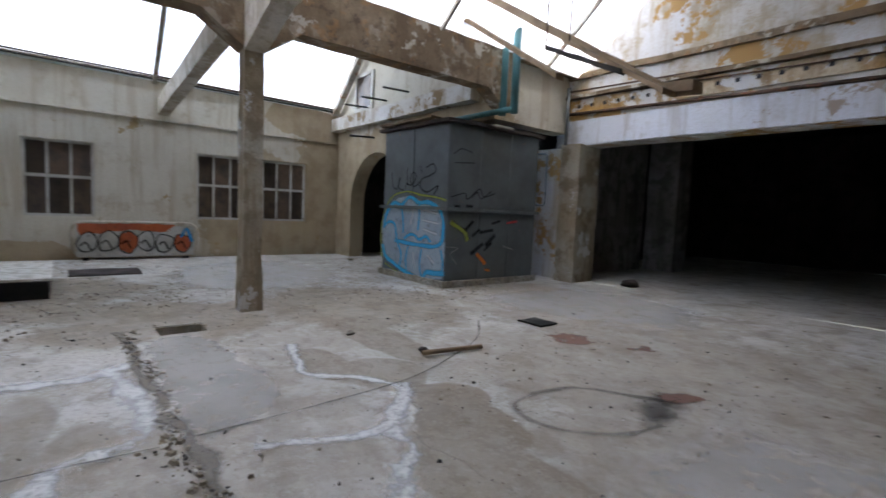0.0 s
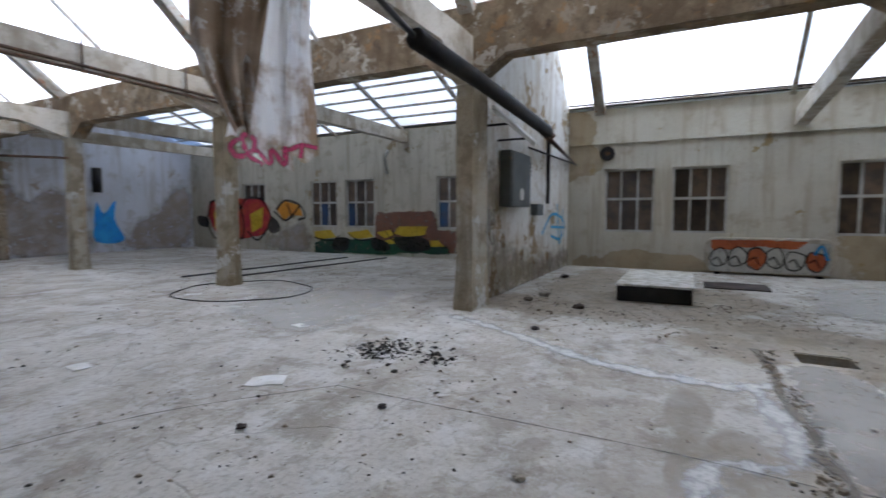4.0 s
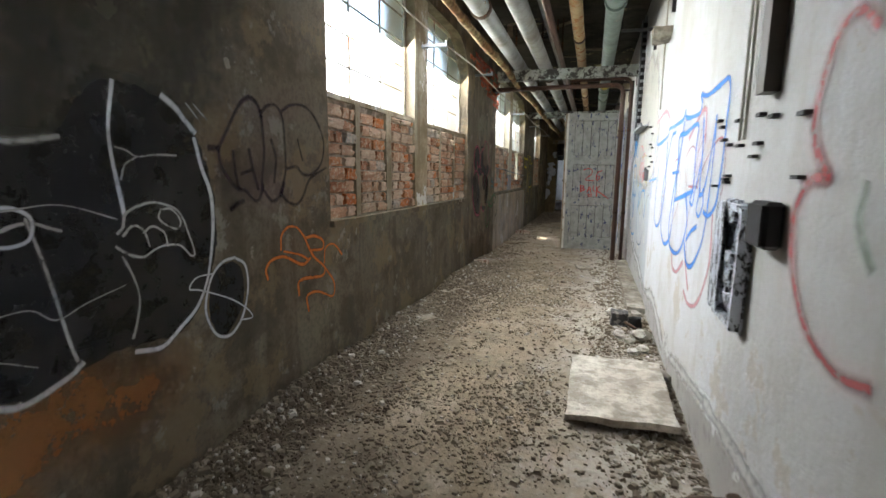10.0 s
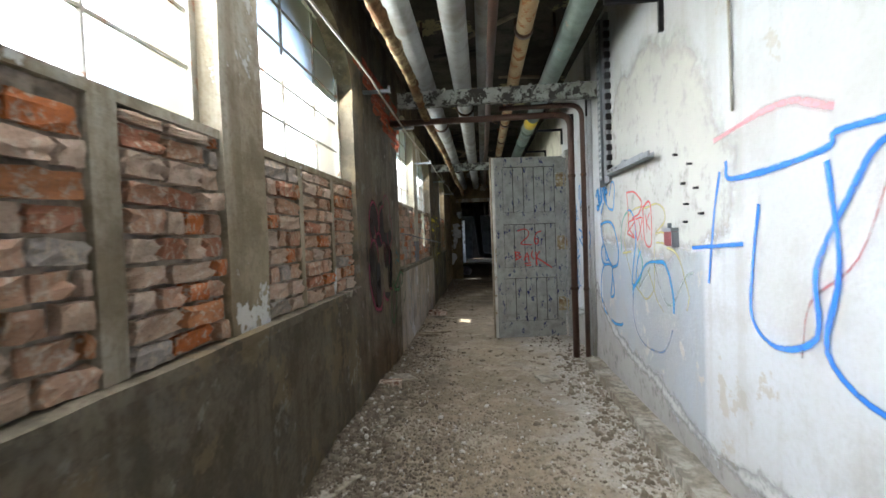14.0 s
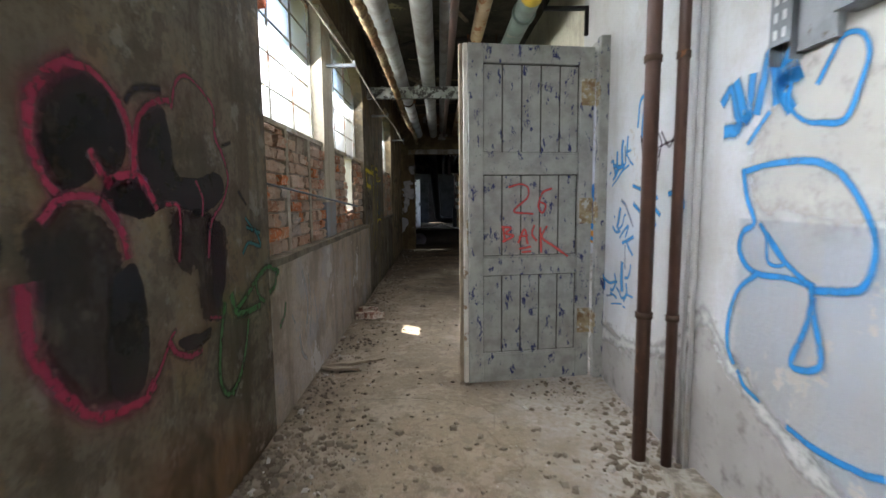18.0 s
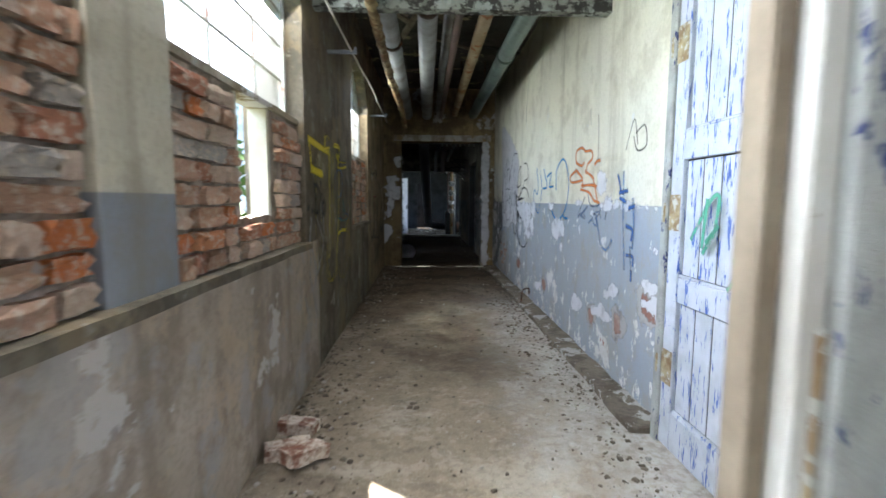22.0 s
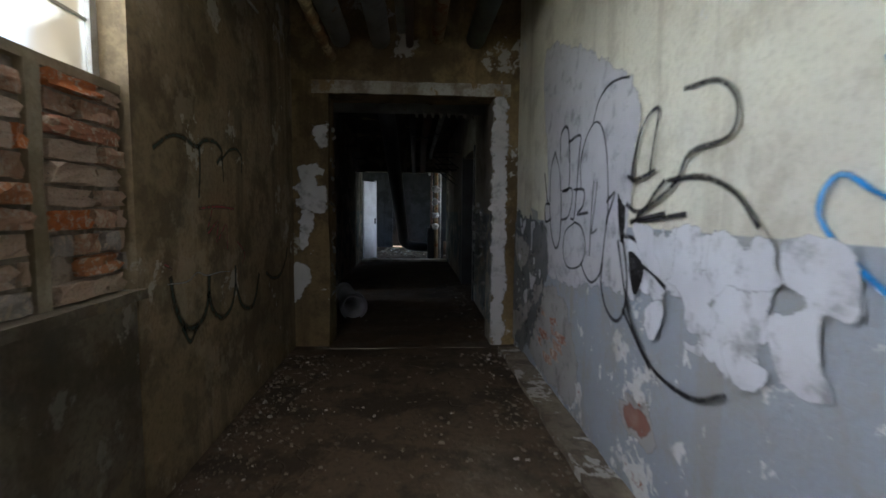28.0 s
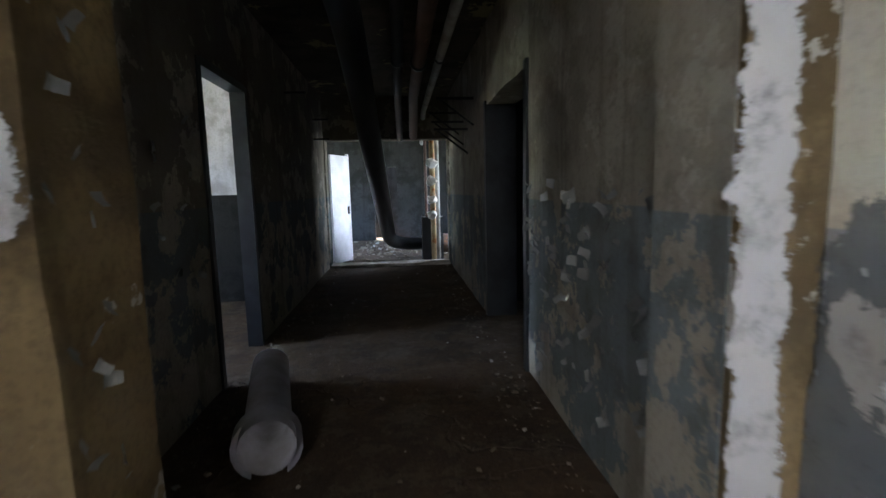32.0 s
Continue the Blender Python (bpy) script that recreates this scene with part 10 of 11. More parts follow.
g.field("black_fill", [(6.76, 1.54), (6.79, 1.64), (6.86, 1.70), (6.95, 1.70), (7.02, 1.67), (7.08, 1.59), (7.09, 1.50), (7.03, 1.43), (6.95, 1.42), (6.87, 1.38), (6.79, 1.39), (6.76, 1.45)])
g.field("black_fill", [(7.10, 1.37), (7.12, 1.48), (7.15, 1.59), (7.21, 1.65), (7.30, 1.66), (7.33, 1.57), (7.35, 1.44), (7.46, 1.43), (7.69, 1.45), (7.71, 1.36), (7.51, 1.29), (7.32, 1.33), (7.22, 1.31)])
g.field("black_fill", [(6.95, 1.34), (6.99, 1.40), (7.09, 1.41), (7.16, 1.38), (7.21, 1.31), (7.15, 1.29), (7.06, 1.30)])
g.field("black_thin", [(6.72, 1.28), (6.78, 1.35), (6.86, 1.34), (6.95, 1.28), (7.02, 1.19), (7.06, 1.06), (7.08, 0.90), (7.04, 0.77), (6.95, 0.74), (6.83, 0.80), (6.76, 0.89), (6.71, 1.02), (6.70, 1.17)])
g.field("black_fill", [(6.98, 1.11), (7.08, 1.15), (7.12, 1.02), (7.12, 0.85), (7.07, 0.74), (6.97, 0.74), (6.93, 0.86), (6.96, 1.00)])
g.field("black_thin", [(7.30, 1.30), (7.62, 1.26), (7.71, 1.08), (7.64, 0.88), (7.50, 0.86), (7.45, 1.05), (7.33, 1.11)])
g.field("black_thin", [(7.58, 1.25), (7.73, 1.19), (7.68, 0.97), (7.60, 0.89), (7.56, 1.08)])
g.field("black_fill", [(7.28, 0.83), (7.36, 0.84), (7.46, 0.82), (7.53, 0.82), (7.51, 0.78), (7.38, 0.77)])
g.stroke("magenta", 0.075, [(6.88, 1.70), (6.81, 1.66), (6.75, 1.58), (6.74, 1.48), (6.77, 1.40), (6.81, 1.36)])
g.stroke("magenta", 0.05, [(6.88, 1.70), (6.96, 1.70), (7.04, 1.66), (7.09, 1.60), (7.11, 1.53)])
g.stroke("magenta", 0.06, [(6.76, 1.31), (6.81, 1.35), (6.88, 1.36), (6.94, 1.35), (7.00, 1.30), (7.04, 1.24), (7.05, 1.19)])
g.stroke("magenta", 0.05, [(6.94, 1.47), (6.97, 1.42), (7.00, 1.40), (6.98, 1.40), (7.05, 1.42), (7.13, 1.42), (7.19, 1.36), (7.21, 1.33)])
g.stroke("magenta", 0.05, [(7.11, 1.43), (7.13, 1.54), (7.16, 1.61), (7.24, 1.67), (7.32, 1.69)])
g.stroke("magenta", 0.035, [(7.35, 1.68), (7.39, 1.77), (7.47, 1.81), (7.60, 1.77), (7.67, 1.72), (7.67, 1.61), (7.72, 1.55), (7.77, 1.44), (7.70, 1.33), (7.59, 1.25), (7.55, 1.12)])
g.stroke("magenta", 0.03, [(7.49, 1.41), (7.53, 1.35), (7.52, 1.29)])
g.stroke("magenta", 0.03, [(7.28, 1.33), (7.35, 1.32), (7.35, 1.22), (7.33, 1.13)])
g.stroke("magenta", 0.08, [(6.68, 1.13), (6.68, 1.03), (6.71, 0.94), (6.78, 0.84), (6.85, 0.76), (6.95, 0.73), (7.07, 0.71), (7.11, 0.73)])
g.stroke("magenta", 0.03, [(7.11, 0.73), (7.18, 0.79), (7.24, 0.86), (7.27, 0.88)])
g.stroke("magenta", 0.05, [(7.24, 0.84), (7.27, 0.80), (7.35, 0.76), (7.43, 0.75)])
g.stroke("magenta", 0.03, [(7.54, 0.86), (7.62, 0.84)])
g.stroke("ink", 0.03, [(7.10, 1.65), (7.14, 1.69), (7.21, 1.71), (7.28, 1.72)])
g.stroke("ink", 0.02, [(7.73, 1.58), (7.81, 1.60)])
g.stroke("ink", 0.02, [(7.87, 1.38), (7.95, 1.32)])
g.stroke("ink", 0.025, [(6.63, 1.45), (6.63, 1.37), (6.59, 1.31), (6.63, 1.26), (6.61, 1.19)])
g.stroke("teal", 0.03, [(7.94, 1.25), (8.02, 1.19), (7.94, 1.21), (8.10, 1.17)])
g.stroke("teal", 0.03, [(8.05, 1.19), (8.11, 1.10), (7.96, 1.13), (7.89, 1.09)])
g.close()
g = graffito("graffiti", "green sprayed letters low on the pier", "graffiti", "L")
g.stroke("leaf", 0.05, [(8.36, 0.92), (8.22, 0.97), (8.10, 0.955), (8.0, 0.92), (7.92, 0.885), (7.80, 0.84)])
g.stroke("leaf", 0.05, [(8.34, 0.93), (8.29, 0.85), (8.22, 0.83)])
g.stroke("leaf", 0.06, [(7.74, 0.90), (7.77, 0.83), (7.86, 0.80), (8.05, 0.79)])
g.stroke("leaf", 0.045, [(7.66, 0.88), (7.63, 0.80), (7.60, 0.72), (7.58, 0.58), (7.63, 0.49), (7.70, 0.48)])
g.stroke("leaf", 0.045, [(7.90, 0.74), (7.87, 0.66), (7.80, 0.54), (7.70, 0.47)])
g.stroke("leaf", 0.045, [(8.46, 0.70), (8.43, 0.64), (8.36, 0.60)])
g.stroke("leaf", 0.04, [(8.02, 0.92), (8.05, 0.84), (8.12, 0.80)])
g.close()
g = graffito("graffiti", "thin white sprayed drips and scrawl under the window", "graffiti", "L")
g.stroke("chalk", 0.05, [(8.84, 0.84), (8.90, 0.72), (8.94, 0.60), (8.90, 0.48)])
g.stroke("chalk", 0.03, [(8.98, 0.80), (9.02, 0.55), (8.96, 0.36)])
g.stroke("chalk", 0.04, [(8.72, 0.42), (8.76, 0.30), (8.86, 0.22)])
g.stroke("chalk", 0.03, [(9.10, 0.66), (9.16, 0.50), (9.2, 0.34)])
g.stroke("chalk", 0.025, [(8.58, 0.60), (8.63, 0.54)])
g.close()
g = graffito("number", "red sprayed number 26", "number", "D1")
g.stroke("red", 0.02, [(-0.702, 1.409), (-0.624, 1.428), (-0.57, 1.402), (-0.575, 1.332), (-0.669, 1.242), (-0.535, 1.222)])
g.stroke("red", 0.02, [(-0.402, 1.395), (-0.462, 1.368), (-0.493, 1.279), (-0.464, 1.226), (-0.44, 1.28), (-0.486, 1.306)])
g.close()
g = graffito("graffiti", "red sprayed word BACK underlined", "graffiti", "D1")
g.stroke("red2", 0.022, [(-0.745, 1.133), (-0.733, 1.034)])
g.stroke("red2", 0.022, [(-0.751, 1.133), (-0.691, 1.125), (-0.726, 1.088), (-0.671, 1.071), (-0.742, 1.034)])
g.stroke("red2", 0.022, [(-0.633, 1.026), (-0.592, 1.117), (-0.57, 1.018)])
g.stroke("red2", 0.02, [(-0.626, 1.062), (-0.573, 1.072)])
g.stroke("red2", 0.022, [(-0.522, 1.136), (-0.537, 1.082), (-0.508, 1.037)])
g.stroke("red2", 0.022, [(-0.476, 1.118), (-0.468, 0.955)])
g.stroke("red2", 0.022, [(-0.432, 1.128), (-0.464, 1.055), (-0.38, 0.993), (-0.277, 0.92)])
g.stroke("red2", 0.02, [(-0.622, 0.98), (-0.551, 0.99)])
g.stroke("red2", 0.02, [(-0.603, 0.953), (-0.549, 0.958)])
g.close()
g = graffito("graffiti", "green sprayed scrawl over flaking white paint", "graffiti", "D2")
g.stroke("green2", 0.03, [(10.657, 1.123), (10.526, 1.295), (10.465, 1.311), (10.479, 1.191)])
g.stroke("green2", 0.03, [(10.558, 1.067), (10.459, 1.192), (10.538, 1.116)])
g.stroke("green2", 0.03, [(10.548, 1.295), (10.571, 1.094)])
g.stroke("green2", 0.03, [(10.368, 0.935), (10.32, 0.995), (10.341, 1.056)])
g.close()
g = graffito("graffiti", "white and blue sprayed bubble letters with a lime halo", "graffiti", "KN")
g.stroke("lime2", 0.055, [(9.0, 0.35), (9.02, 1.0), (8.72, 1.50), (8.20, 1.63), (7.75, 1.57), (7.3, 1.53), (7.03, 1.48)])
g.stroke("lime2", 0.04, [(8.85, 0.22), (8.3, 0.08), (7.8, 0.02)])
g.field("pale", [(9.0, 0.98), (8.93, 1.2), (8.62, 1.46), (8.1, 1.55), (7.72, 1.46), (7.45, 1.48), (7.1, 1.3), (7.02, 0.9), (7.03, 0.2), (7.3, 0.12), (7.8, 0.06), (8.2, 0.1), (8.5, 0.22), (8.85, 0.3), (8.96, 0.6)])
g.stroke("cyan", 0.10, [(8.93, 0.95), (8.86, 1.2), (8.6, 1.42), (8.35, 1.38), (8.08, 1.53), (7.78, 1.43), (7.5, 1.44), (7.2, 1.33), (7.08, 1.15), (7.06, 0.95), (7.1, 0.76), (7.3, 0.68), (7.7, 0.67), (8.14, 0.68), (8.5, 0.70)])
g.stroke("cyan", 0.07, [(8.93, 0.95), (8.75, 1.05), (8.55, 1.0), (8.46, 0.72), (8.3, 0.45), (8.34, 0.24)])
g.stroke("cyan", 0.06, [(8.36, 1.37), (8.28, 1.15), (8.25, 0.88)])
g.stroke("cyan", 0.06, [(7.78, 1.42), (7.76, 1.2), (7.78, 0.95)])
g.stroke("cyan", 0.07, [(8.2, 0.76), (8.05, 0.84), (7.88, 0.84), (7.74, 0.77), (7.54, 0.84), (7.42, 0.76)])
g.stroke("cyan", 0.12, [(8.95, 0.55), (8.84, 0.36), (8.55, 0.26), (8.32, 0.18), (7.95, 0.1), (7.62, 0.06), (7.5, 0.2), (7.25, 0.22), (7.03, 0.24)])
g.stroke("cyan", 0.06, [(7.62, 0.08), (7.7, 0.32), (7.66, 0.58)])
g.stroke("cyan", 0.05, [(8.1, 0.14), (8.14, 0.38), (8.08, 0.6)])
g.stroke("cyan", 0.06, [(7.1, 0.62), (7.04, 0.45), (7.05, 0.25)])
g.stroke("white", 0.06, [(7.6, 1.3), (7.25, 1.25)])
g.stroke("white", 0.06, [(7.62, 1.12), (7.22, 1.08)])
g.stroke("white", 0.06, [(7.6, 0.96), (7.25, 0.9)])
g.stroke("white", 0.07, [(8.15, 1.35), (7.95, 1.3), (8.02, 1.05)])
g.stroke("white", 0.07, [(7.9, 0.5), (7.85, 0.25)])
g.stroke("white", 0.07, [(7.45, 0.5), (7.3, 0.4)])
g.close()
g = graffito("graffiti", "black scrawled tag on grey sheet metal", "graffiti", "KN")
g.stroke("ink", 0.03, [(8.70, 1.98), (8.66, 1.75), (8.5, 1.68), (8.42, 1.9), (8.46, 1.72), (8.28, 1.66), (8.18, 1.8), (8.2, 2.05)])
g.stroke("ink", 0.03, [(8.2, 1.78), (8.02, 1.75), (7.9, 1.9), (8.0, 1.98), (8.08, 1.85), (7.95, 1.72), (7.78, 1.8)])
g.stroke("ink", 0.035, [(7.6, 2.05), (7.4, 2.1), (7.32, 1.98), (7.5, 1.9), (7.72, 1.85), (7.75, 1.7), (7.55, 1.62), (7.25, 1.72), (7.35, 1.58)])
g.stroke("ink", 0.02, [(7.78, 2.1), (7.72, 1.95)])
g.close()
g = graffito("graffiti", "black, orange and lime sprayed marks on grey sheet metal", "graffiti", "KW")
g.stroke("lime2", 0.12, [(-6.27, 1.1), (-6.55, 0.95), (-6.61, 0.84)])
g.stroke("ink", 0.07, [(-6.58, 1), (-6.73, 1.13)])
g.stroke("ink", 0.06, [(-6.75, 0.89), (-6.89, 0.99)])
g.stroke("ink", 0.07, [(-6.93, 0.95), (-7.22, 0.99)])
g.stroke("ink", 0.09, [(-7.09, 0.73), (-7.27, 0.88)])
g.stroke("ink", 0.08, [(-6.74, 0.58), (-6.98, 0.73)])
g.stroke("ink", 0.05, [(-7.22, 1.11), (-7.4, 1.16)])
g.stroke("ink", 0.05, [(-7.05, 0.63), (-7.21, 0.75)])
g.stroke("orange", 0.1, [(-6.88, 0.55), (-7.06, 0.4)])
g.stroke("orange", 0.07, [(-7.11, 0.27), (-7.17, 0.26)])
g.stroke("red", 0.07, [(-7.62, 1.13), (-7.83, 1.16)])
g.stroke("ink", 0.025, [(-6.22, 1.54), (-6.52, 1.62), (-6.59, 1.52), (-6.86, 1.71), (-6.97, 1.58), (-7.24, 1.65)])
g.stroke("ink", 0.025, [(-6.69, 1.55), (-6.81, 1.65), (-6.91, 1.54), (-7.14, 1.68)])
g.stroke("ink", 0.02, [(-6.24, 2.26), (-6.41, 2.36), (-6.64, 2.32)])
g.stroke("ink", 0.02, [(-6.26, 2.11), (-6.71, 2.15)])
g.stroke("chalk", 0.03, [(-6.15, 0.7), (-6.42, 0.67), (-6.25, 0.57), (-6.39, 0.41)])
g.stroke("chalk", 0.03, [(-7.54, 0.69), (-7.78, 0.63)])
g.stroke("ink", 0.06, [(-6.32, 1.39), (-6.41, 1.39)])
g.stroke("ink", 0.06, [(-6.58, 1.4), (-6.7, 1.4)])
g.close()
g = graffito("mural", "yellow and dark green sprayed mural along the wall foot", "mural", "E")
g.field("deepgreen", [(10.23, 0.38), (9.28, 0.54), (7.69, 0.51), (6.44, 0.58), (6.05, 0.43), (5.12, 0.3), (5.12, 0.15), (6.44, 0.09), (10.24, -0.03)])
g.field("ylw", [(10.2, 0.71), (9.52, 0.78), (9.28, 0.54), (9.78, 0.47), (10.2, 0.51)])
g.field("ylw", [(8.81, 0.7), (8.01, 0.81), (7.79, 0.58), (8.35, 0.51), (8.69, 0.55)])
g.field("ylw", [(7.68, 0.72), (7.15, 0.82), (7.05, 0.65), (7.37, 0.54)])
g.field("ylw", [(7.37, 0.47), (7.05, 0.56), (6.84, 0.43), (7.16, 0.37)])
g.field("ylw", [(6.84, 0.92), (5.86, 0.93), (5.96, 0.68), (6.54, 0.6), (7.05, 0.7)])
g.field("ylw", [(5.77, 0.52), (5.49, 0.53), (5.3, 0.35), (5.76, 0.34)])
g.field("black_fill", [(7.01, 0.57), (6.05, 0.61), (5.76, 0.27), (6.64, 0.18), (6.95, 0.36)])
g.field("black_fill", [(9.33, 0.5), (8.76, 0.5), (8.86, 0.14), (9.41, 0.16)])
g.field("black_fill", [(7.86, 0.54), (7.37, 0.45), (7.16, 0.21), (7.8, 0.19)])
g.stroke("ink", 0.05, [(10.2, 0.51), (9.53, 0.42), (9.16, 0.58)])
g.stroke("ink", 0.05, [(8.76, 0.66), (8.35, 0.46), (7.77, 0.54)])
g.stroke("ink", 0.05, [(7.36, 0.77), (7.05, 0.49), (6.54, 0.58), (5.94, 0.66)])
g.stroke("ink", 0.05, [(7.15, 0.88), (7.01, 0.67)])
g.close()
g = graffito("mural", "yellow and crimson sprayed round figures", "mural", "E")
g.field("crimson", [(15.41, 1.73), (14.14, 1.86), (12.67, 1.8), (12.23, 1.25), (12.56, 0.6), (13.66, 0.41), (14.91, 0.44), (15.46, 1.01)])
g.field("ylw", [(15.19, 1.38), (14.05, 1.7), (13.84, 0.52), (14.83, 0.38), (15.21, 0.78)])
g.field("ylw", [(13.25, 1.28), (12.56, 1.55), (12.67, 0.81), (13.19, 0.62)])
g.field("black_fill", [(12.2, 1.2), (11.9, 1.05), (11.75, 0.75), (12.1, 0.6), (12.4, 0.8)])
g.field("black_fill", [(16.2, 1.2), (15.6, 1.15), (15.55, 0.8), (16.1, 0.85)])
g.stroke("ink", 0.12, [(15.41, 1.73), (14.7, 1.9), (14.0, 1.82), (13.75, 1.5), (13.6, 0.9), (13.66, 0.41)])
g.stroke("ink", 0.12, [(13.75, 1.5), (13.4, 1.85), (12.7, 1.84)])
g.stroke("ink", 0.1, [(15.41, 1.73), (15.61, 0.89), (14.89, 0.21), (13.66, 0.41)])
g.stroke("ink", 0.1, [(12.68, 1.87), (12.22, 1.14), (12.85, 0.36), (13.42, 0.65)])
g.field("org", [(11.91, 1.46), (11.52, 1.73), (10.85, 1.59), (10.69, 1.21), (11.21, 1.28), (11.59, 1.07)])
g.stroke("ink", 0.1, [(12.04, 1.36), (11.46, 1.07), (10.85, 1.55)])
g.stroke("ink", 0.1, [(11.91, 1.46), (11.52, 1.75), (10.85, 1.6), (10.6, 1.2), (10.9, 1.1)])
g.stroke("ink", 0.08, [(11.4, 1.6), (11.2, 1.2)])
g.field("bare_brick", [(10.5, 0.05), (12.2, 0.05), (12.3, 0.5), (11.6, 0.75), (10.6, 0.9)])
g.close()
g = graffito("mural", "blue and orange sprayed lettering on the white end wall", "mural", "N")
g.field("navy", [(0.23, 1.57), (0.91, 1.26), (1.46, 1.19), (1.06, 0.82), (0.37, 0.97)])
g.field("skyblue", [(1.46, 0.98), (1.78, 1.66), (2.12, 1.32), (2.37, 1.61), (2.71, 1.35), (3.24, 1.85), (3.52, 1.29), (3.8, 1.11), (3.62, 0.32), (2.72, 0.5), (2.03, 0.58), (1.54, 0.47)])
g.field("navy", [(2.12, 1.13), (2.71, 1.25), (3.07, 0.98), (2.81, 0.59), (2.29, 0.77)])
g.field("org", [(1.86, 0.57), (2.72, 0.5), (2.63, 0.21), (1.95, 0.3)])
g.field("org", [(3.34, 0.99), (3.8, 1.3), (3.81, 0.17), (3.44, 0.22)])
g.field("org", [(4.76, 1.45), (5.54, 1.07), (5.08, 0.65), (4.82, 0.44)])
g.field("olive", [(0.3, 0.71), (1.38, 0.69), (1.22, 0.38), (0.59, 0.36)])
g.stroke("skyblue2", 0.12, [(0.09, 1.82), (1.22, 1.45), (1.54, 1.29), (1.87, 1.76), (2.2, 1.32), (2.8, 1.26), (3.33, 1.85), (3.71, 1.2), (3.85, 1.69)])
g.stroke("skyblue2", 0.12, [(0.07, 0.44), (0.75, 0.28), (1.7, 0.57), (2.72, 0.21), (3.81, 0.17)])
g.stroke("skyblue2", 0.12, [(3.89, 1.66), (3.98, 1.94), (4.17, 1.75), (4.4, 1.96), (4.66, 1.74)])
g.stroke("skyblue2", 0.1, [(4.76, 1.35), (5.54, 1.14), (5.08, 0.59), (4.88, 0.1)])
g.stroke("ink", 0.12, [(2.71, 1.25), (2.93, 0.6)])
g.stroke("ink", 0.12, [(3.34, 1.19), (3.16, 0.51)])
g.close()
g = graffito("mural", "plain blue two-eared painted shape on the end wall", "mural", "N")
g.field("skyblue3", [(9.38, 1.06), (9.48, 1.68), (9.69, 1.3), (10.06, 1.75), (10.02, 1.08), (10.29, 0.38), (9.41, 0.37)])
g.close()
g = graffito("patch", "white layers flaking off the ochre cross wall", "patch", "C")
g.field("bare", [(-2.1, 1.72), (-2, 1.76), (-1.86, 1.73), (-1.86, 1.66), (-1.93, 1.63), (-1.91, 1.57), (-1.84, 1.52), (-1.85, 1.32), (-1.99, 1.31), (-2.1, 1.39), (-2.06, 1.46), (-2.12, 1.53), (-2.06, 1.59)])
g.field("bare", [(-2.08, 1.3), (-1.97, 1.3), (-1.97, 1.17), (-2.05, 0.94), (-2.1, 1.06)])
g.field("bare", [(-1.94, 2.13), (-1.82, 2.13), (-1.83, 1.93), (-1.9, 1.94), (-1.94, 2.03)])
g.field("bare", [(-0.25, 2.14), (-0.17, 2.15), (-0.15, 1.99), (-0.17, 1.81), (-0.13, 1.69), (-0.21, 1.62), (-0.25, 1.6), (-0.25, 1.9)])
g.field("bare", [(-0.24, 1.51), (-0.14, 1.51), (-0.15, 1.42), (-0.12, 1.25), (-0.14, 1.08), (-0.22, 1.06), (-0.24, 1.15)])
g.field("bare", [(-0.23, 1.01), (-0.15, 1.03), (-0.12, 0.91), (-0.22, 0.76)])
g.field("bare", [(-0.23, 0.73), (-0.13, 0.7), (-0.11, 0.45), (-0.19, 0.5), (-0.23, 0.61)])
g.field("bare", [(-2.21, 0.78), (-2.03, 0.8), (-2.02, 0.58), (-2.19, 0.45)])
g.close()
g = graffito("patch", "white paint remaining on the edge of the doorway", "patch", "C")
g.field("wash", [(-0.235, 0.15), (-0.13, 0.15), (-0.115, 1.2), (-0.125, 2.38), (-0.235, 2.38)])
g.close()
g = graffito("patch", "darker grey-green dado beside the doorway", "patch", "R")
g.field("dado_dark", [(17.74, 0.12), (17.74, 1.25), (17.3, 1.25), (16.75, 1.24), (16.6, 0.9), (16.9, 0.5), (17.2, 0.15)])
g.close()
g = graffito("patch", "white and grey plaster bared by curling dado paint", "patch", "R")
g.field("bare_plaster", [(17.73, 1.08), (17.39, 1.11), (17.21, 1), (17.34, 0.85), (17.54, 0.82), (17.68, 0.93)])
g.field("bare_plaster", [(17.83, 0.31), (17.31, 0.51), (16.99, 0.57), (17.82, 0.04)])
g.field("bare_plaster", [(17, 0.7), (16.8, 0.78), (16.72, 0.74), (16.95, 0.6)])
g.field("bare", [(17.55, 1.26), (17.48, 1.25), (17.51, 1.18), (17.44, 1.21), (17.36, 1.25), (17.36, 1.19), (17.47, 1.12)])
g.field("bare", [(17.14, 1.22), (17.03, 1.22), (17.08, 1.16), (17.1, 1.02), (17.14, 1.01), (17.12, 1.12)])
g.field("bare", [(17.14, 0.79), (17.08, 0.79), (17.01, 0.79), (16.91, 0.87), (16.92, 0.81), (16.99, 0.77), (17.04, 0.66), (17.11, 0.68)])
g.field("bare", [(17.33, 0.6), (17.23, 0.65), (17.23, 0.56), (17.31, 0.53)])
g.field("bare", [(17.59, 0.94), (17.47, 0.93), (17.53, 0.87)])
g.field("bare", [(17.89, 1.26), (17.79, 1.26), (17.84, 1.21)])
g.field("bare", [(16.86, 0.86), (16.81, 0.88), (16.81, 0.82), (16.85, 0.81)])
g.field("bare", [(17.04, 0.95), (16.98, 0.96), (16.99, 0.9), (17.03, 0.89)])
g.close()
g = graffito("stain", "brown rust streak down the cream wall", "stain", "R")
g.stroke("rust", 0.035, [(12.14, 1.94), (12.12, 1.75), (12.12, 1.62)])
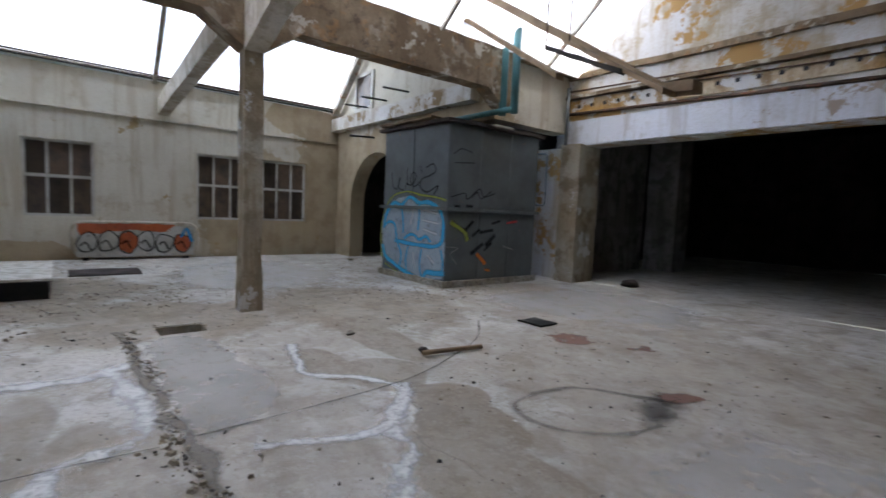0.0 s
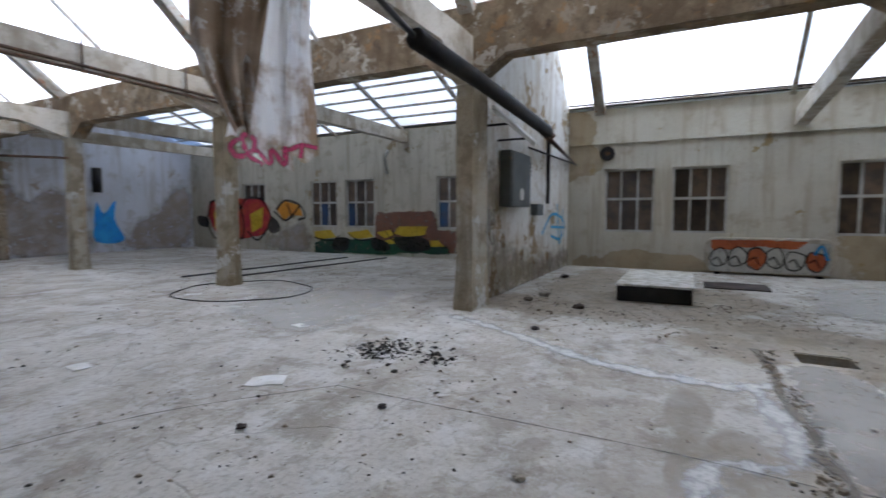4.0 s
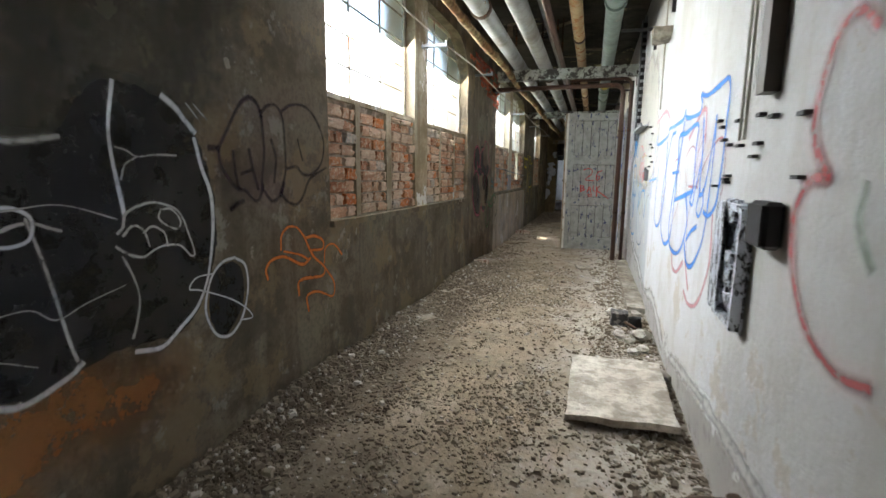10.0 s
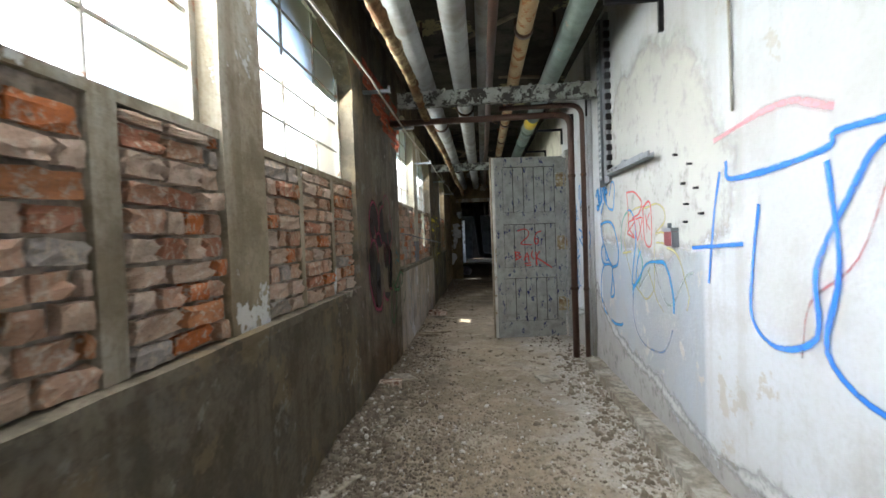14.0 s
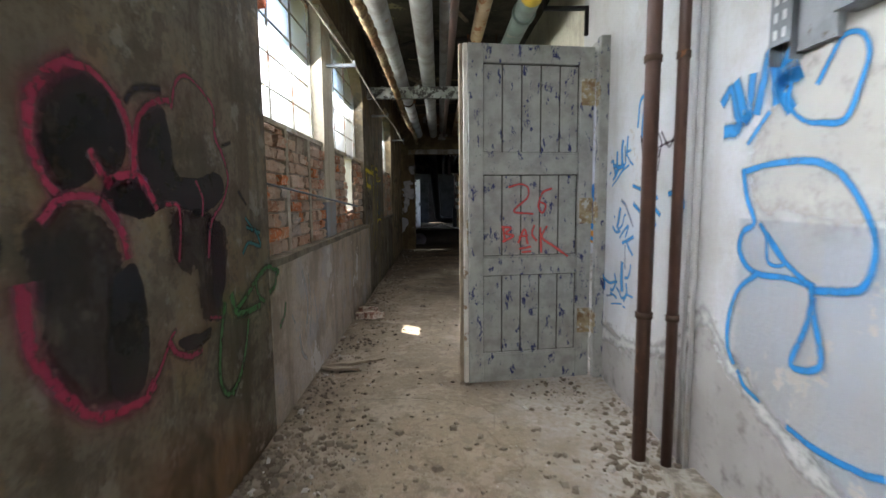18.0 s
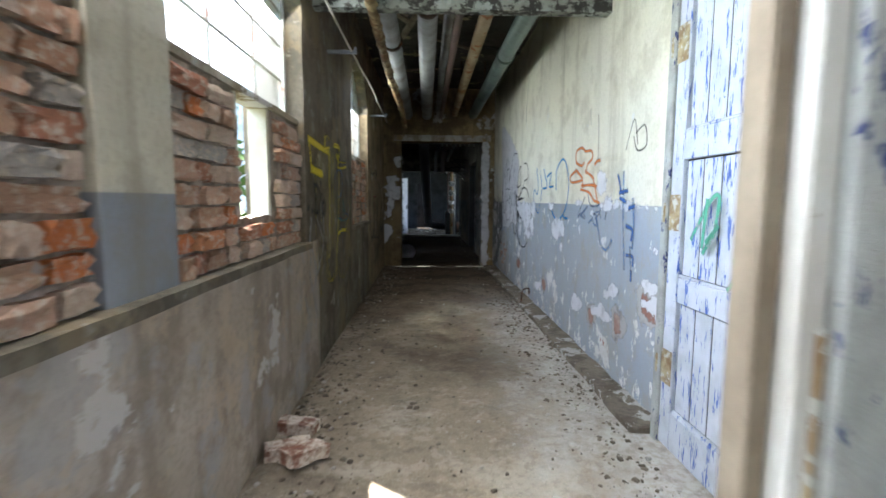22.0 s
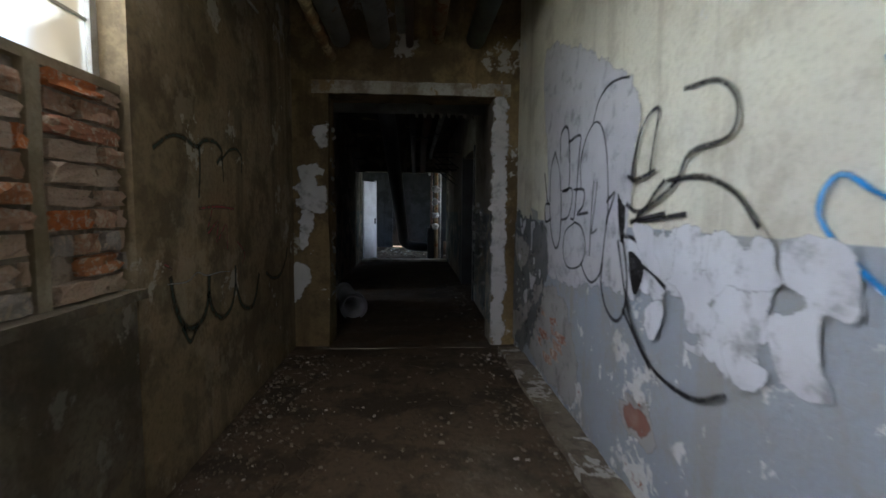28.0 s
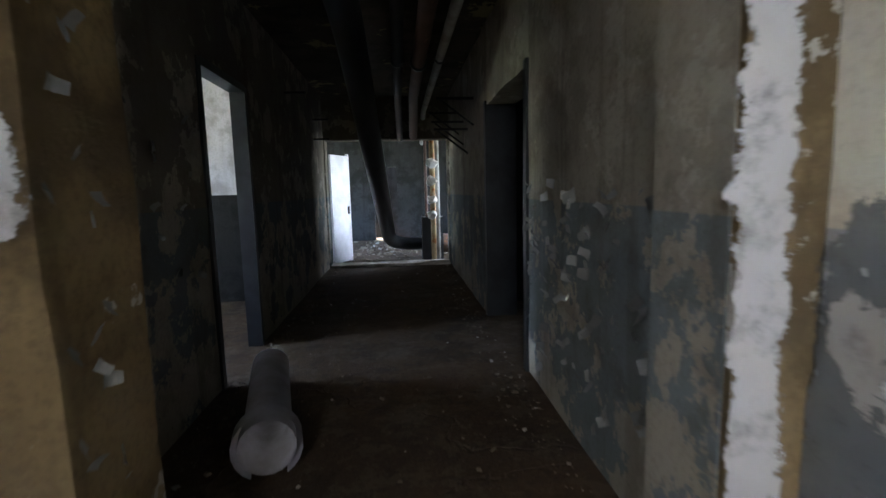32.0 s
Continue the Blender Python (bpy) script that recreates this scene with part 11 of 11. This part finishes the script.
g.stroke("rust", 0.02, [(12.32, 2.02), (12.3, 1.9)])
g.stroke("rust", 0.05, [(14.64, 2.83), (14.77, 2.6), (14.81, 2.34)])
g.close()

# ---- outside the corridor windows: bushes and trees ----
def leafy(name, base, height, spread, count, seed, label):
    """A trunk with limbs and a crown of small leaves."""
    r = random.Random(seed)
    ob = thing(name, base, label, "tree", "trees outside")
    bx, by, bz = base
    bm = bmesh.new()
    tube(bm, [(bx, by, bz), (bx + 0.05, by, bz + height * 0.3), (bx - 0.05, by + 0.1, bz + height * 0.75)], [0.09, 0.07, 0.03], 8)
    tips = []
    for k in range(12):
        a, z = r.random() * 6.28, height * (0.15 + 0.6 * r.random())
        tip = Vector((bx + spread * math.cos(a) * (0.4 + 0.6 * r.random()), by + spread * math.sin(a) * (0.4 + 0.6 * r.random()), bz + z + height * 0.2 * r.random()))
        tube(bm, [(bx, by, bz + z * 0.8), Vector((bx, by, bz + z)).lerp(tip, 0.5) + Vector((0, 0, 0.1)), tip], [0.03, 0.02, 0.008], 5)
        tips.append(tip)
    part("trunk", bm, M["wood"], ob)
    verts, faces = [], []
    for k in range(count):
        c = r.choice(tips) + Vector((r.gauss(0, 1), r.gauss(0, 1), r.gauss(0, 0.8))) * spread * 0.3
        s = 0.035 + 0.05 * r.random()
        d, e = Vector((r.gauss(0, 1), r.gauss(0, 1), r.gauss(0, 1))).normalized(), Vector((r.gauss(0, 1), r.gauss(0, 1), r.gauss(0, 1)))
        e = (e - d * e.dot(d)).normalized()
        i = len(verts)
        verts += [c - d * s, c + e * s * 0.5, c + d * s, c - e * s * 0.5]
        faces.append((i, i + 1, i + 2, i + 3))
    mesh = bpy.data.meshes.new("crown")
    mesh.from_pydata([tuple(v) for v in verts], [], faces)
    mesh.materials.append(M["leaf"])
    o = new("crown", mesh)
    o.parent, o.matrix_parent_inverse = ob, ob.matrix_world.inverted()
    return ob


M["leaf"], nt, b = material("green leaves", 0.6)
rnd = nt.nodes.new("ShaderNodeNewGeometry").outputs["Random Per Island"]
nt.links.new(mix(nt, rnd, (0.05, 0.10, 0.02), (0.11, 0.16, 0.05)), b.inputs["Base Color"])
b.inputs["Transmission Weight"].default_value = 0.0
leafy("bush", (-3.9, 12.3, -0.12), 2.0, 0.9, 2600, 1, "green bush outside the small open casement")
leafy("bush", (-4.6, 13.6, -0.12), 2.3, 1.0, 2600, 2, "green bush outside the corridor windows")
leafy("tree", (-7.5, 16.0, -0.12), 5.0, 2.0, 4200, 3, "leafy tree outside the corridor windows")
leafy("tree", (-8.5, 7.0, -0.12), 4.6, 1.8, 3600, 4, "leafy tree outside the corridor windows")

# ---- bricks, laid one by one ----
def brick_meshes(mat, count, seed):
    out = []
    for k in range(count):
        bm = boxes((-0.5, 0.5, -0.5, 0.5, -0.5, 0.5))
        bmesh.ops.subdivide_edges(bm, edges=bm.edges[:], cuts=2, use_grid_fill=True)
        for v in bm.verts:
            v.co *= 1.0 - 0.05 * max(0.0, (v.co.length - 0.5) / 0.37) ** 1.5
            v.co += 0.145 * noise.noise_vector(v.co * 3.6 + Vector((k * 7.7, seed, 0)))
        out.append(done("brick", bm, mat))
    return out


INFILL = brick_meshes(M["brick"], 8, 1)
PILLAR = brick_meshes(M["pillar_brick"], 6, 2)
FADED = brick_meshes(M["faded_brick"], 4, 5)
PALE = brick_meshes(M["pale_brick"], 4, 3)
rb = random.Random(11)


def brick(mesh, parent, centre, size, turn=0.0):
    ob = new("brick", mesh)
    ob.parent = parent
    ob.matrix_parent_inverse = parent.matrix_world.inverted()
    ob.matrix_basis = Matrix.LocRotScale(centre, Euler((turn, 0, 0)), size)


# infill of each corridor window: panels of brick between thin cement posts
POSTS = [[(3.34, 3.41), (3.87, 3.97)], [(5.28, 5.34), (5.84, 5.90)], [(8.72, 8.78), (9.26, 9.32)], [(10.70, 10.74), (11.22, 11.27)], [(14.22, 14.28), (14.72, 14.78)]]
for (a, b), posts in zip(WINDOWS, POSTS):
    ob = thing("brick_infill", (LX - 0.06, (a + b) / 2, SILL), "window bricked up with rough salvaged bricks and thin cement posts", "brickwork", "bricked-up windows", "structure")
    holes = [OPEN] if a < OPEN[0] < b else []
    back = [(a, b, SILL, HEAD)] if not holes else [(a, OPEN[0], SILL, HEAD), (OPEN[1], b, SILL, HEAD), (OPEN[0], OPEN[1], SILL, OPEN[2])]
    part("mortar_bed", uneven(boxes(*[(LX - 0.17, LX - 0.056, *q) for q in back]), 0.06, 0.022, 11), M["dark_mortar"], ob, "rough mortar behind the bricks")
    part("top_rail", uneven(boxes((LX - 0.16, LX - 0.035, a, b, HEAD - 0.005, HEAD + 0.03)), 0.2, 0.006, 5), M["column"], ob, "thin cement rail")
    for p, q in posts:
        if not (holes and OPEN[0] - 0.06 < p < OPEN[1] + 0.01):
            part("post", uneven(boxes((LX - 0.15, LX - 0.03, p, q, SILL + 0.012, HEAD - 0.006)), 0.2, 0.005, 5), M["column"], ob, "thin cement post")
    cuts = [a + 0.005] + [v for pq in posts for v in pq] + [b - 0.005]
    for lo, hi in zip(cuts[0::2], cuts[1::2]):
        z, row = SILL + 0.014, 0
        while z < HEAD - 0.045:
            h = min(0.070 + 0.018 * rb.random(), HEAD - 0.01 - z)
            y = lo + 0.004
            while y < hi - 0.03:
                w = min(rb.choice((0.12, 0.14, 0.19, 0.23, 0.25, 0.26)) * (0.9 + 0.2 * rb.random()), hi - y - 0.004)
                if hi - y - w < 0.05:
                    w = hi - y - 0.004
                inside = holes and y + w > OPEN[0] and y < OPEN[1] and z + h > OPEN[2]
                if not inside and rb.random() > 0.01:
                    proud = 0.026 * rb.random() ** 1.5
                    brick(rb.choice(INFILL), ob, (LX - 0.09 + proud, y + w / 2, z + h / 2 + 0.004 * (rb.random() - 0.5)), (0.105, w - 0.022, h - 0.009), 0.09 * (rb.random() - 0.5))
                y += w
            z += h + 0.004
# free end of the corridor wall
ob = thing("brick_wall_end", (0.2, Y0, 0), "bare red brick end of the corridor wall with mortar smears", "brickwork", kind="structure")
part("mortar_core", boxes((0.108, 0.362, Y0 + 0.010, Y0 + 0.158, 0, 3.42)), M["mortar"], ob, "pale mortar")
z, row = 0.004, 0
while z < 3.35:
    h = 0.077 + 0.006 * rb.random()
    pale = row in (3, 6, 9, 12) or row > 16 and row % 5 != 0
    for lo, hi in (((0.10, 0.230), (0.242, 0.37)) if row % 2 else ((0.10, 0.37),)) if not pale else ((0.10, 0.37),):
        brick(rb.choice(PALE if pale else PILLAR), ob, ((lo + hi) / 2, Y0 + 0.075, z + h / 2), (hi - lo, 0.155, h + 0.002))
    z += h + 0.013
    row += 1
bm = bmesh.new()
bmesh.ops.create_icosphere(bm, subdivisions=4, radius=1)
for v in bm.verts:
    v.co = Vector((v.co.x * 0.07, v.co.y * 0.009, v.co.z * 0.05)) * (1 + 0.75 * noise.noise(v.co * 1.7) + 0.35 * noise.noise(v.co * 5) + 0.15 * noise.noise(v.co * 14))
    v.co += Vector((0.255, Y0 - 0.004, 0.955))
part("mortar_smear", bm, painted("white mortar smear", (0.5, 0.48, 0.46), (0.34, 0.30, 0.27), worn=(0.3, 0.2, 0.15), wear=0.62), ob, "white mortar smear")




def brick_patch(label, x, nx, y0, y1, z0, z1, seed, keep):
    """Bricks laid bare where the plaster has come off."""
    r = random.Random(seed)
    ob = thing("exposed_bricks", (x, (y0 + y1) / 2, (z0 + z1) / 2), label, "brickwork", "bare brick patches", "structure")
    z, row = z0, 0
    while z < z1:
        y = y0 - (0.06 if row % 2 else 0.0)
        while y < y1:
            w = r.choice((0.12, 0.24, 0.24))
            if keep((y + w / 2 - y0) / (y1 - y0), (z + 0.03 - z0) / (z1 - z0), r):
                brick(r.choice(PILLAR if nx > 0 else FADED), ob, (x - nx * 0.042 + nx * 0.006 * r.random(), y + w / 2, z + 0.034), (0.09, w - 0.012, 0.066), 0.03 * (r.random() - 0.5))
            y += w
        z += 0.078
        row += 1


brick_patch("red bricks bare above the window pier", LX, 1, 6.5, 8.25, 2.40, 2.94, 31, lambda u, v, r: v > 0.75 - 0.9 * u + 0.25 * (r.random() - 0.5) and v < 1.5 - 0.8 * abs(u - 0.6) and r.random() > 0.12)
brick_patch("faded pink bricks bare at the wall foot", 0.0, -1, 16.25, 16.9, 0.20, 0.62, 1, lambda u, v, r: (u - 0.5) ** 2 + (v - 0.5) ** 2 < 0.17 + 0.12 * r.random() and r.random() > 0.15)

# ---- banks of dirt along the corridor walls ----
def bank_height(x, y):
    """Height of the loose dirt heaped against the window wall."""
    if not (-2.15 <= x < -1.6 and -1.6 < y < 8.1):
        return 0.0
    wide = 0.34 + 0.2 * noise.noise((0.3, y * 0.8, 6.0)) + 0.08 * noise.noise((0.3, y * 3.1, 2.0))
    t = max(0.0, 1.0 - (x + 2.15) / max(0.08, wide))
    return (0.085 + 0.06 * noise.noise((1.3, y * 1.1, 3.0))) * t ** 1.4 * min(1.0, (8.1 - y) * 0.8)


M["dirt"] = plaster("loose brown dirt", (0.17, 0.135, 0.095), (0.125, 0.098, 0.068), (0.07, 0.055, 0.038), dirty=0.5, scale=5.0, relief=1.0, streak=False)
bm = bmesh.new()
rows = []
for i in range(190):
    y = -1.55 + 9.6 * i / 189
    rows.append([bm.verts.new((-2.16 + 0.6 * k / 11, y, bank_height(max(-2.15, -2.16 + 0.6 * k / 11), y) + 0.012 * noise.noise((k * 0.9, y * 9, 4.0)) - (0.02 if bank_height(-2.16 + 0.6 * k / 11, y) < 0.004 else 0.0) - 0.004 * k)) for k in range(12)])
for a, b in zip(rows, rows[1:]):
    for k in range(11):
        bm.faces.new([a[k], b[k], b[k + 1], a[k + 1]]).smooth = True
bmesh.ops.recalc_face_normals(bm, faces=bm.faces)
tagged(new("dirt_bank", done("dirt_bank", bm, M["dirt"])), "brown dirt and crumbs heaped along the wall foot", "dirt", kind="stuff")

# ---- rubble and dust chips, uncountable ----
def chips(name, count, area, size, mat, label, seed, dense=None, z0=0.0):
    """Small angular chips strewn over a floor."""
    r = random.Random(seed)
    verts, faces = [], []
    made = 0
    while made < count:
        x, y = area[0] + (area[1] - area[0]) * r.random(), area[2] + (area[3] - area[2]) * r.random()
        if dense and r.random() > dense(x, y):
            continue
        s = size[0] + (size[1] - size[0]) * r.random() ** 4
        a = r.random() * 6.28
        ca, sa = math.cos(a), math.sin(a)
        l, w, h = s, s * (0.45 + 0.5 * r.random()), s * (0.1 + 0.25 * r.random())
        tilt = 0.4 * (r.random() - 0.5) * s
        base = len(verts)
        zz = z0 + 0.02 * noise.noise((x * 0.8, y * 0.8, 1.0)) + 0.003 + bank_height(x, y)
        for dx, dy, dz in ((-1, -1, 0), (1, -0.8, 0), (0.9, 1, 0), (-0.8, 0.9, 0), (-0.7, -0.6, 1), (0.7, -0.5, 1), (0.5, 0.7, 1), (-0.5, 0.6, 1)):
            px, py = dx * l / 2 * (0.8 + 0.4 * r.random()), dy * w / 2 * (0.8 + 0.4 * r.random())
            verts.append((x + px * ca - py * sa, y + px * sa + py * ca, zz - 0.004 + dz * h + tilt * dx * 0.5 + (0.004 if dz else 0)))
        faces += [(base + 4, base + 5, base + 6, base + 7), (base, base + 1, base + 5, base + 4), (base + 1, base + 2, base + 6, base + 5), (base + 2, base + 3, base + 7, base + 6), (base + 3, base, base + 4, base + 7)]
        made += 1
    mesh = bpy.data.meshes.new(name)
    mesh.from_pydata(verts, [], faces)
    mesh.materials.append(mat)
    return tagged(new(name, mesh), label, "rubble", kind="stuff")


def chip_material(name, a, b_, c):
    m, nt, b = material(name, 0.95)
    rnd = nt.nodes.new("ShaderNodeNewGeometry").outputs["Random Per Island"]
    col = mix(nt, ramp(nt, rnd, 0.2, 0.8), a, b_)
    col = mix(nt, ramp(nt, rnd, 0.9, 0.93), col, c)
    col = mix(nt, calc(nt, "MULTIPLY", ramp(nt, noise_of(nt, coords(nt), 30, 4), 0.4, 0.7), 0.2), col, (0.2, 0.165, 0.12))
    nt.links.new(col, b.inputs["Base Color"])
    return m


M["chips"] = chip_material("plaster chips", (0.19, 0.157, 0.117), (0.28, 0.238, 0.185), (0.52, 0.49, 0.44))
M["corridor_chips"] = chip_material("dusty grey-brown plaster chips", (0.15, 0.122, 0.09), (0.245, 0.207, 0.16), (0.46, 0.43, 0.385))
M["earth_chips"] = chip_material("earthy crumbs", (0.09, 0.072, 0.052), (0.17, 0.14, 0.102), (0.36, 0.33, 0.29))
M["white_chips"] = chip_material("white plaster crumbs", (0.34, 0.30, 0.245), (0.50, 0.46, 0.40), (0.70, 0.68, 0.64))
M["coal"] = chip_material("charred bits", (0.03, 0.03, 0.03), (0.07, 0.065, 0.06), (0.2, 0.2, 0.2))


def by_walls(x, y):
    d = min(x + 2.15, -x)
    return max(0.05, 1.0 - d * 1.9) * (1.0 if y < 8.2 else 0.35)


chips("rubble", 16000, (-2.13, -0.02, -1.5, 8.6), (0.005, 0.06), M["corridor_chips"], "plaster rubble strewn over the corridor floor", 1, by_walls)
chips("rubble", 26000, (-2.13, -0.02, 1.6, 8.4), (0.003, 0.028), M["corridor_chips"], "crumbled plaster in the middle of the corridor", 2, lambda x, y: max(0.06, 0.5 + 1.3 * noise.noise((x * 1.3, y * 0.9, 7)) + 0.25 * (y > 4.0)) * max(0.06, min(1.0, (7.2 - y) * 0.7)))
chips("rubble", 6500, (-2.13, -0.2, 8.6, 17.5), (0.005, 0.04), M["earth_chips"], "thin plaster chips along the corridor edges", 3, lambda x, y: max(0.08, 1.0 - min(x + 2.15, -x - 0.1) * 1.8))
chips("rubble", 9000, (0.4, 12.6, -8.5, 16), (0.004, 0.038), M["chips"], "scattered plaster crumbs on the hall floor", 5, lambda x, y: 0.35 + 0.65 * (x > 6 or noise.noise((x * 0.6, y * 0.6, 3)) > 0.15))
chips("rubble", 3000, (6.2, 12.7, -7.0, 1.4), (0.006, 0.04), M["chips"], "gravelly rubble round the columns", 6, lambda x, y: max(0.1, 1.0 - abs(x - 7.2) * 0.5))
chips("rubble", 26000, (-2.13, -1.1, -1.2, 8.6), (0.004, 0.035), M["earth_chips"], "dark earthy rubble along the wall foot", 12, lambda x, y: max(0.0, 1.0 - (x + 2.13) * 1.15) * (0.75 + 0.8 * noise.noise((x, y * 0.9, 4))) * max(0.05, min(1.0, (6.9 - y) * 0.6)))
chips("rubble", 1800, (0.5, 11.0, -8.5, 8), (0.006, 0.035), M["coal"], "dark crumbs over the hall floor", 13, lambda x, y: 0.4 + noise.noise((x * 0.5, y * 0.5, 9)))
chips("rubble", 7000, (-0.75, -0.01, 0.9, 7.6), (0.004, 0.034), M["white_chips"], "white plaster crumbs fallen along the whitewashed wall", 21, lambda x, y: max(0.0, 1.0 + x * 1.5) ** 2 * (0.5 + 0.9 * noise.noise((x * 1.5, y * 1.2, 8))))
chips("coal_heap", 420, (3.9, 5.1, 0.75, 2.2), (0.01, 0.06), M["coal"], "black charred crumbs on the hall floor", 7, lambda x, y: math.exp(-((x - 4.55) ** 2 + (y - 1.6) ** 2) * 9) + 0.6 * math.exp(-((x - 4.5) ** 2 + (y - 1.08) ** 2) * 50))
chips("rubble", 500, (1.8, 6.3, -1.85, -1.4), (0.008, 0.05), M["chips"], "crumbled concrete in the floor crack", 22, lambda x, y: math.exp(-((y + 1.61 + 0.04 * math.sin(x * 3.1)) / 0.055) ** 2))
chips("coal_heap", 160, (1.8, 6.3, -1.85, -1.4), (0.008, 0.04), M["coal"], "dark crumbs in the floor crack", 23, lambda x, y: math.exp(-((y + 1.61 + 0.04 * math.sin(x * 3.1)) / 0.05) ** 2))
chips("coal_heap", 260, (0.5, 2.2, 0.3, 2.4), (0.008, 0.045), M["coal"], "black crumbs near the brick wall end", 8, lambda x, y: math.exp(-((x - 1.25) ** 2 + (y - 1.0) ** 2) * 7))
chips("coal_heap", 260, (1.0, 12, -8, 15), (0.01, 0.04), M["coal"], "scattered black bits on the hall floor", 9)
chips("rubble", 900, (-2.3, -0.2, 17.9, 25.3), (0.008, 0.04), M["earth_chips"], "crumbs along the passage edges", 10, lambda x, y: max(0.05, 1.0 - min(x + 2.36, -x - 0.12) * 2.5))
chips("rubble", 1600, (-5.5, 3.5, 25.8, 30.0), (0.02, 0.16), M["chips"], "pale heap of debris in the far room", 12, lambda x, y: 0.15 + math.exp(-((x + 0.6) ** 2 + (y - 28.2) ** 2) * 0.8))
chips("grit", 7000, (0.4, 12.6, -8.6, 16), (0.003, 0.016), M["chips"], "fine grit strewn over the hall floor", 14, lambda x, y: 0.2 + 0.8 * (noise.noise((x * 0.9, y * 0.9, 5)) > 0.05))
chips("grit", 2600, (0.4, 9.0, -6.5, 8), (0.004, 0.02), M["coal"], "fine dark grit strewn over the hall floor", 15, lambda x, y: 0.2 + 0.8 * (noise.noise((x * 0.7, y * 0.7, 9)) > 0.1))
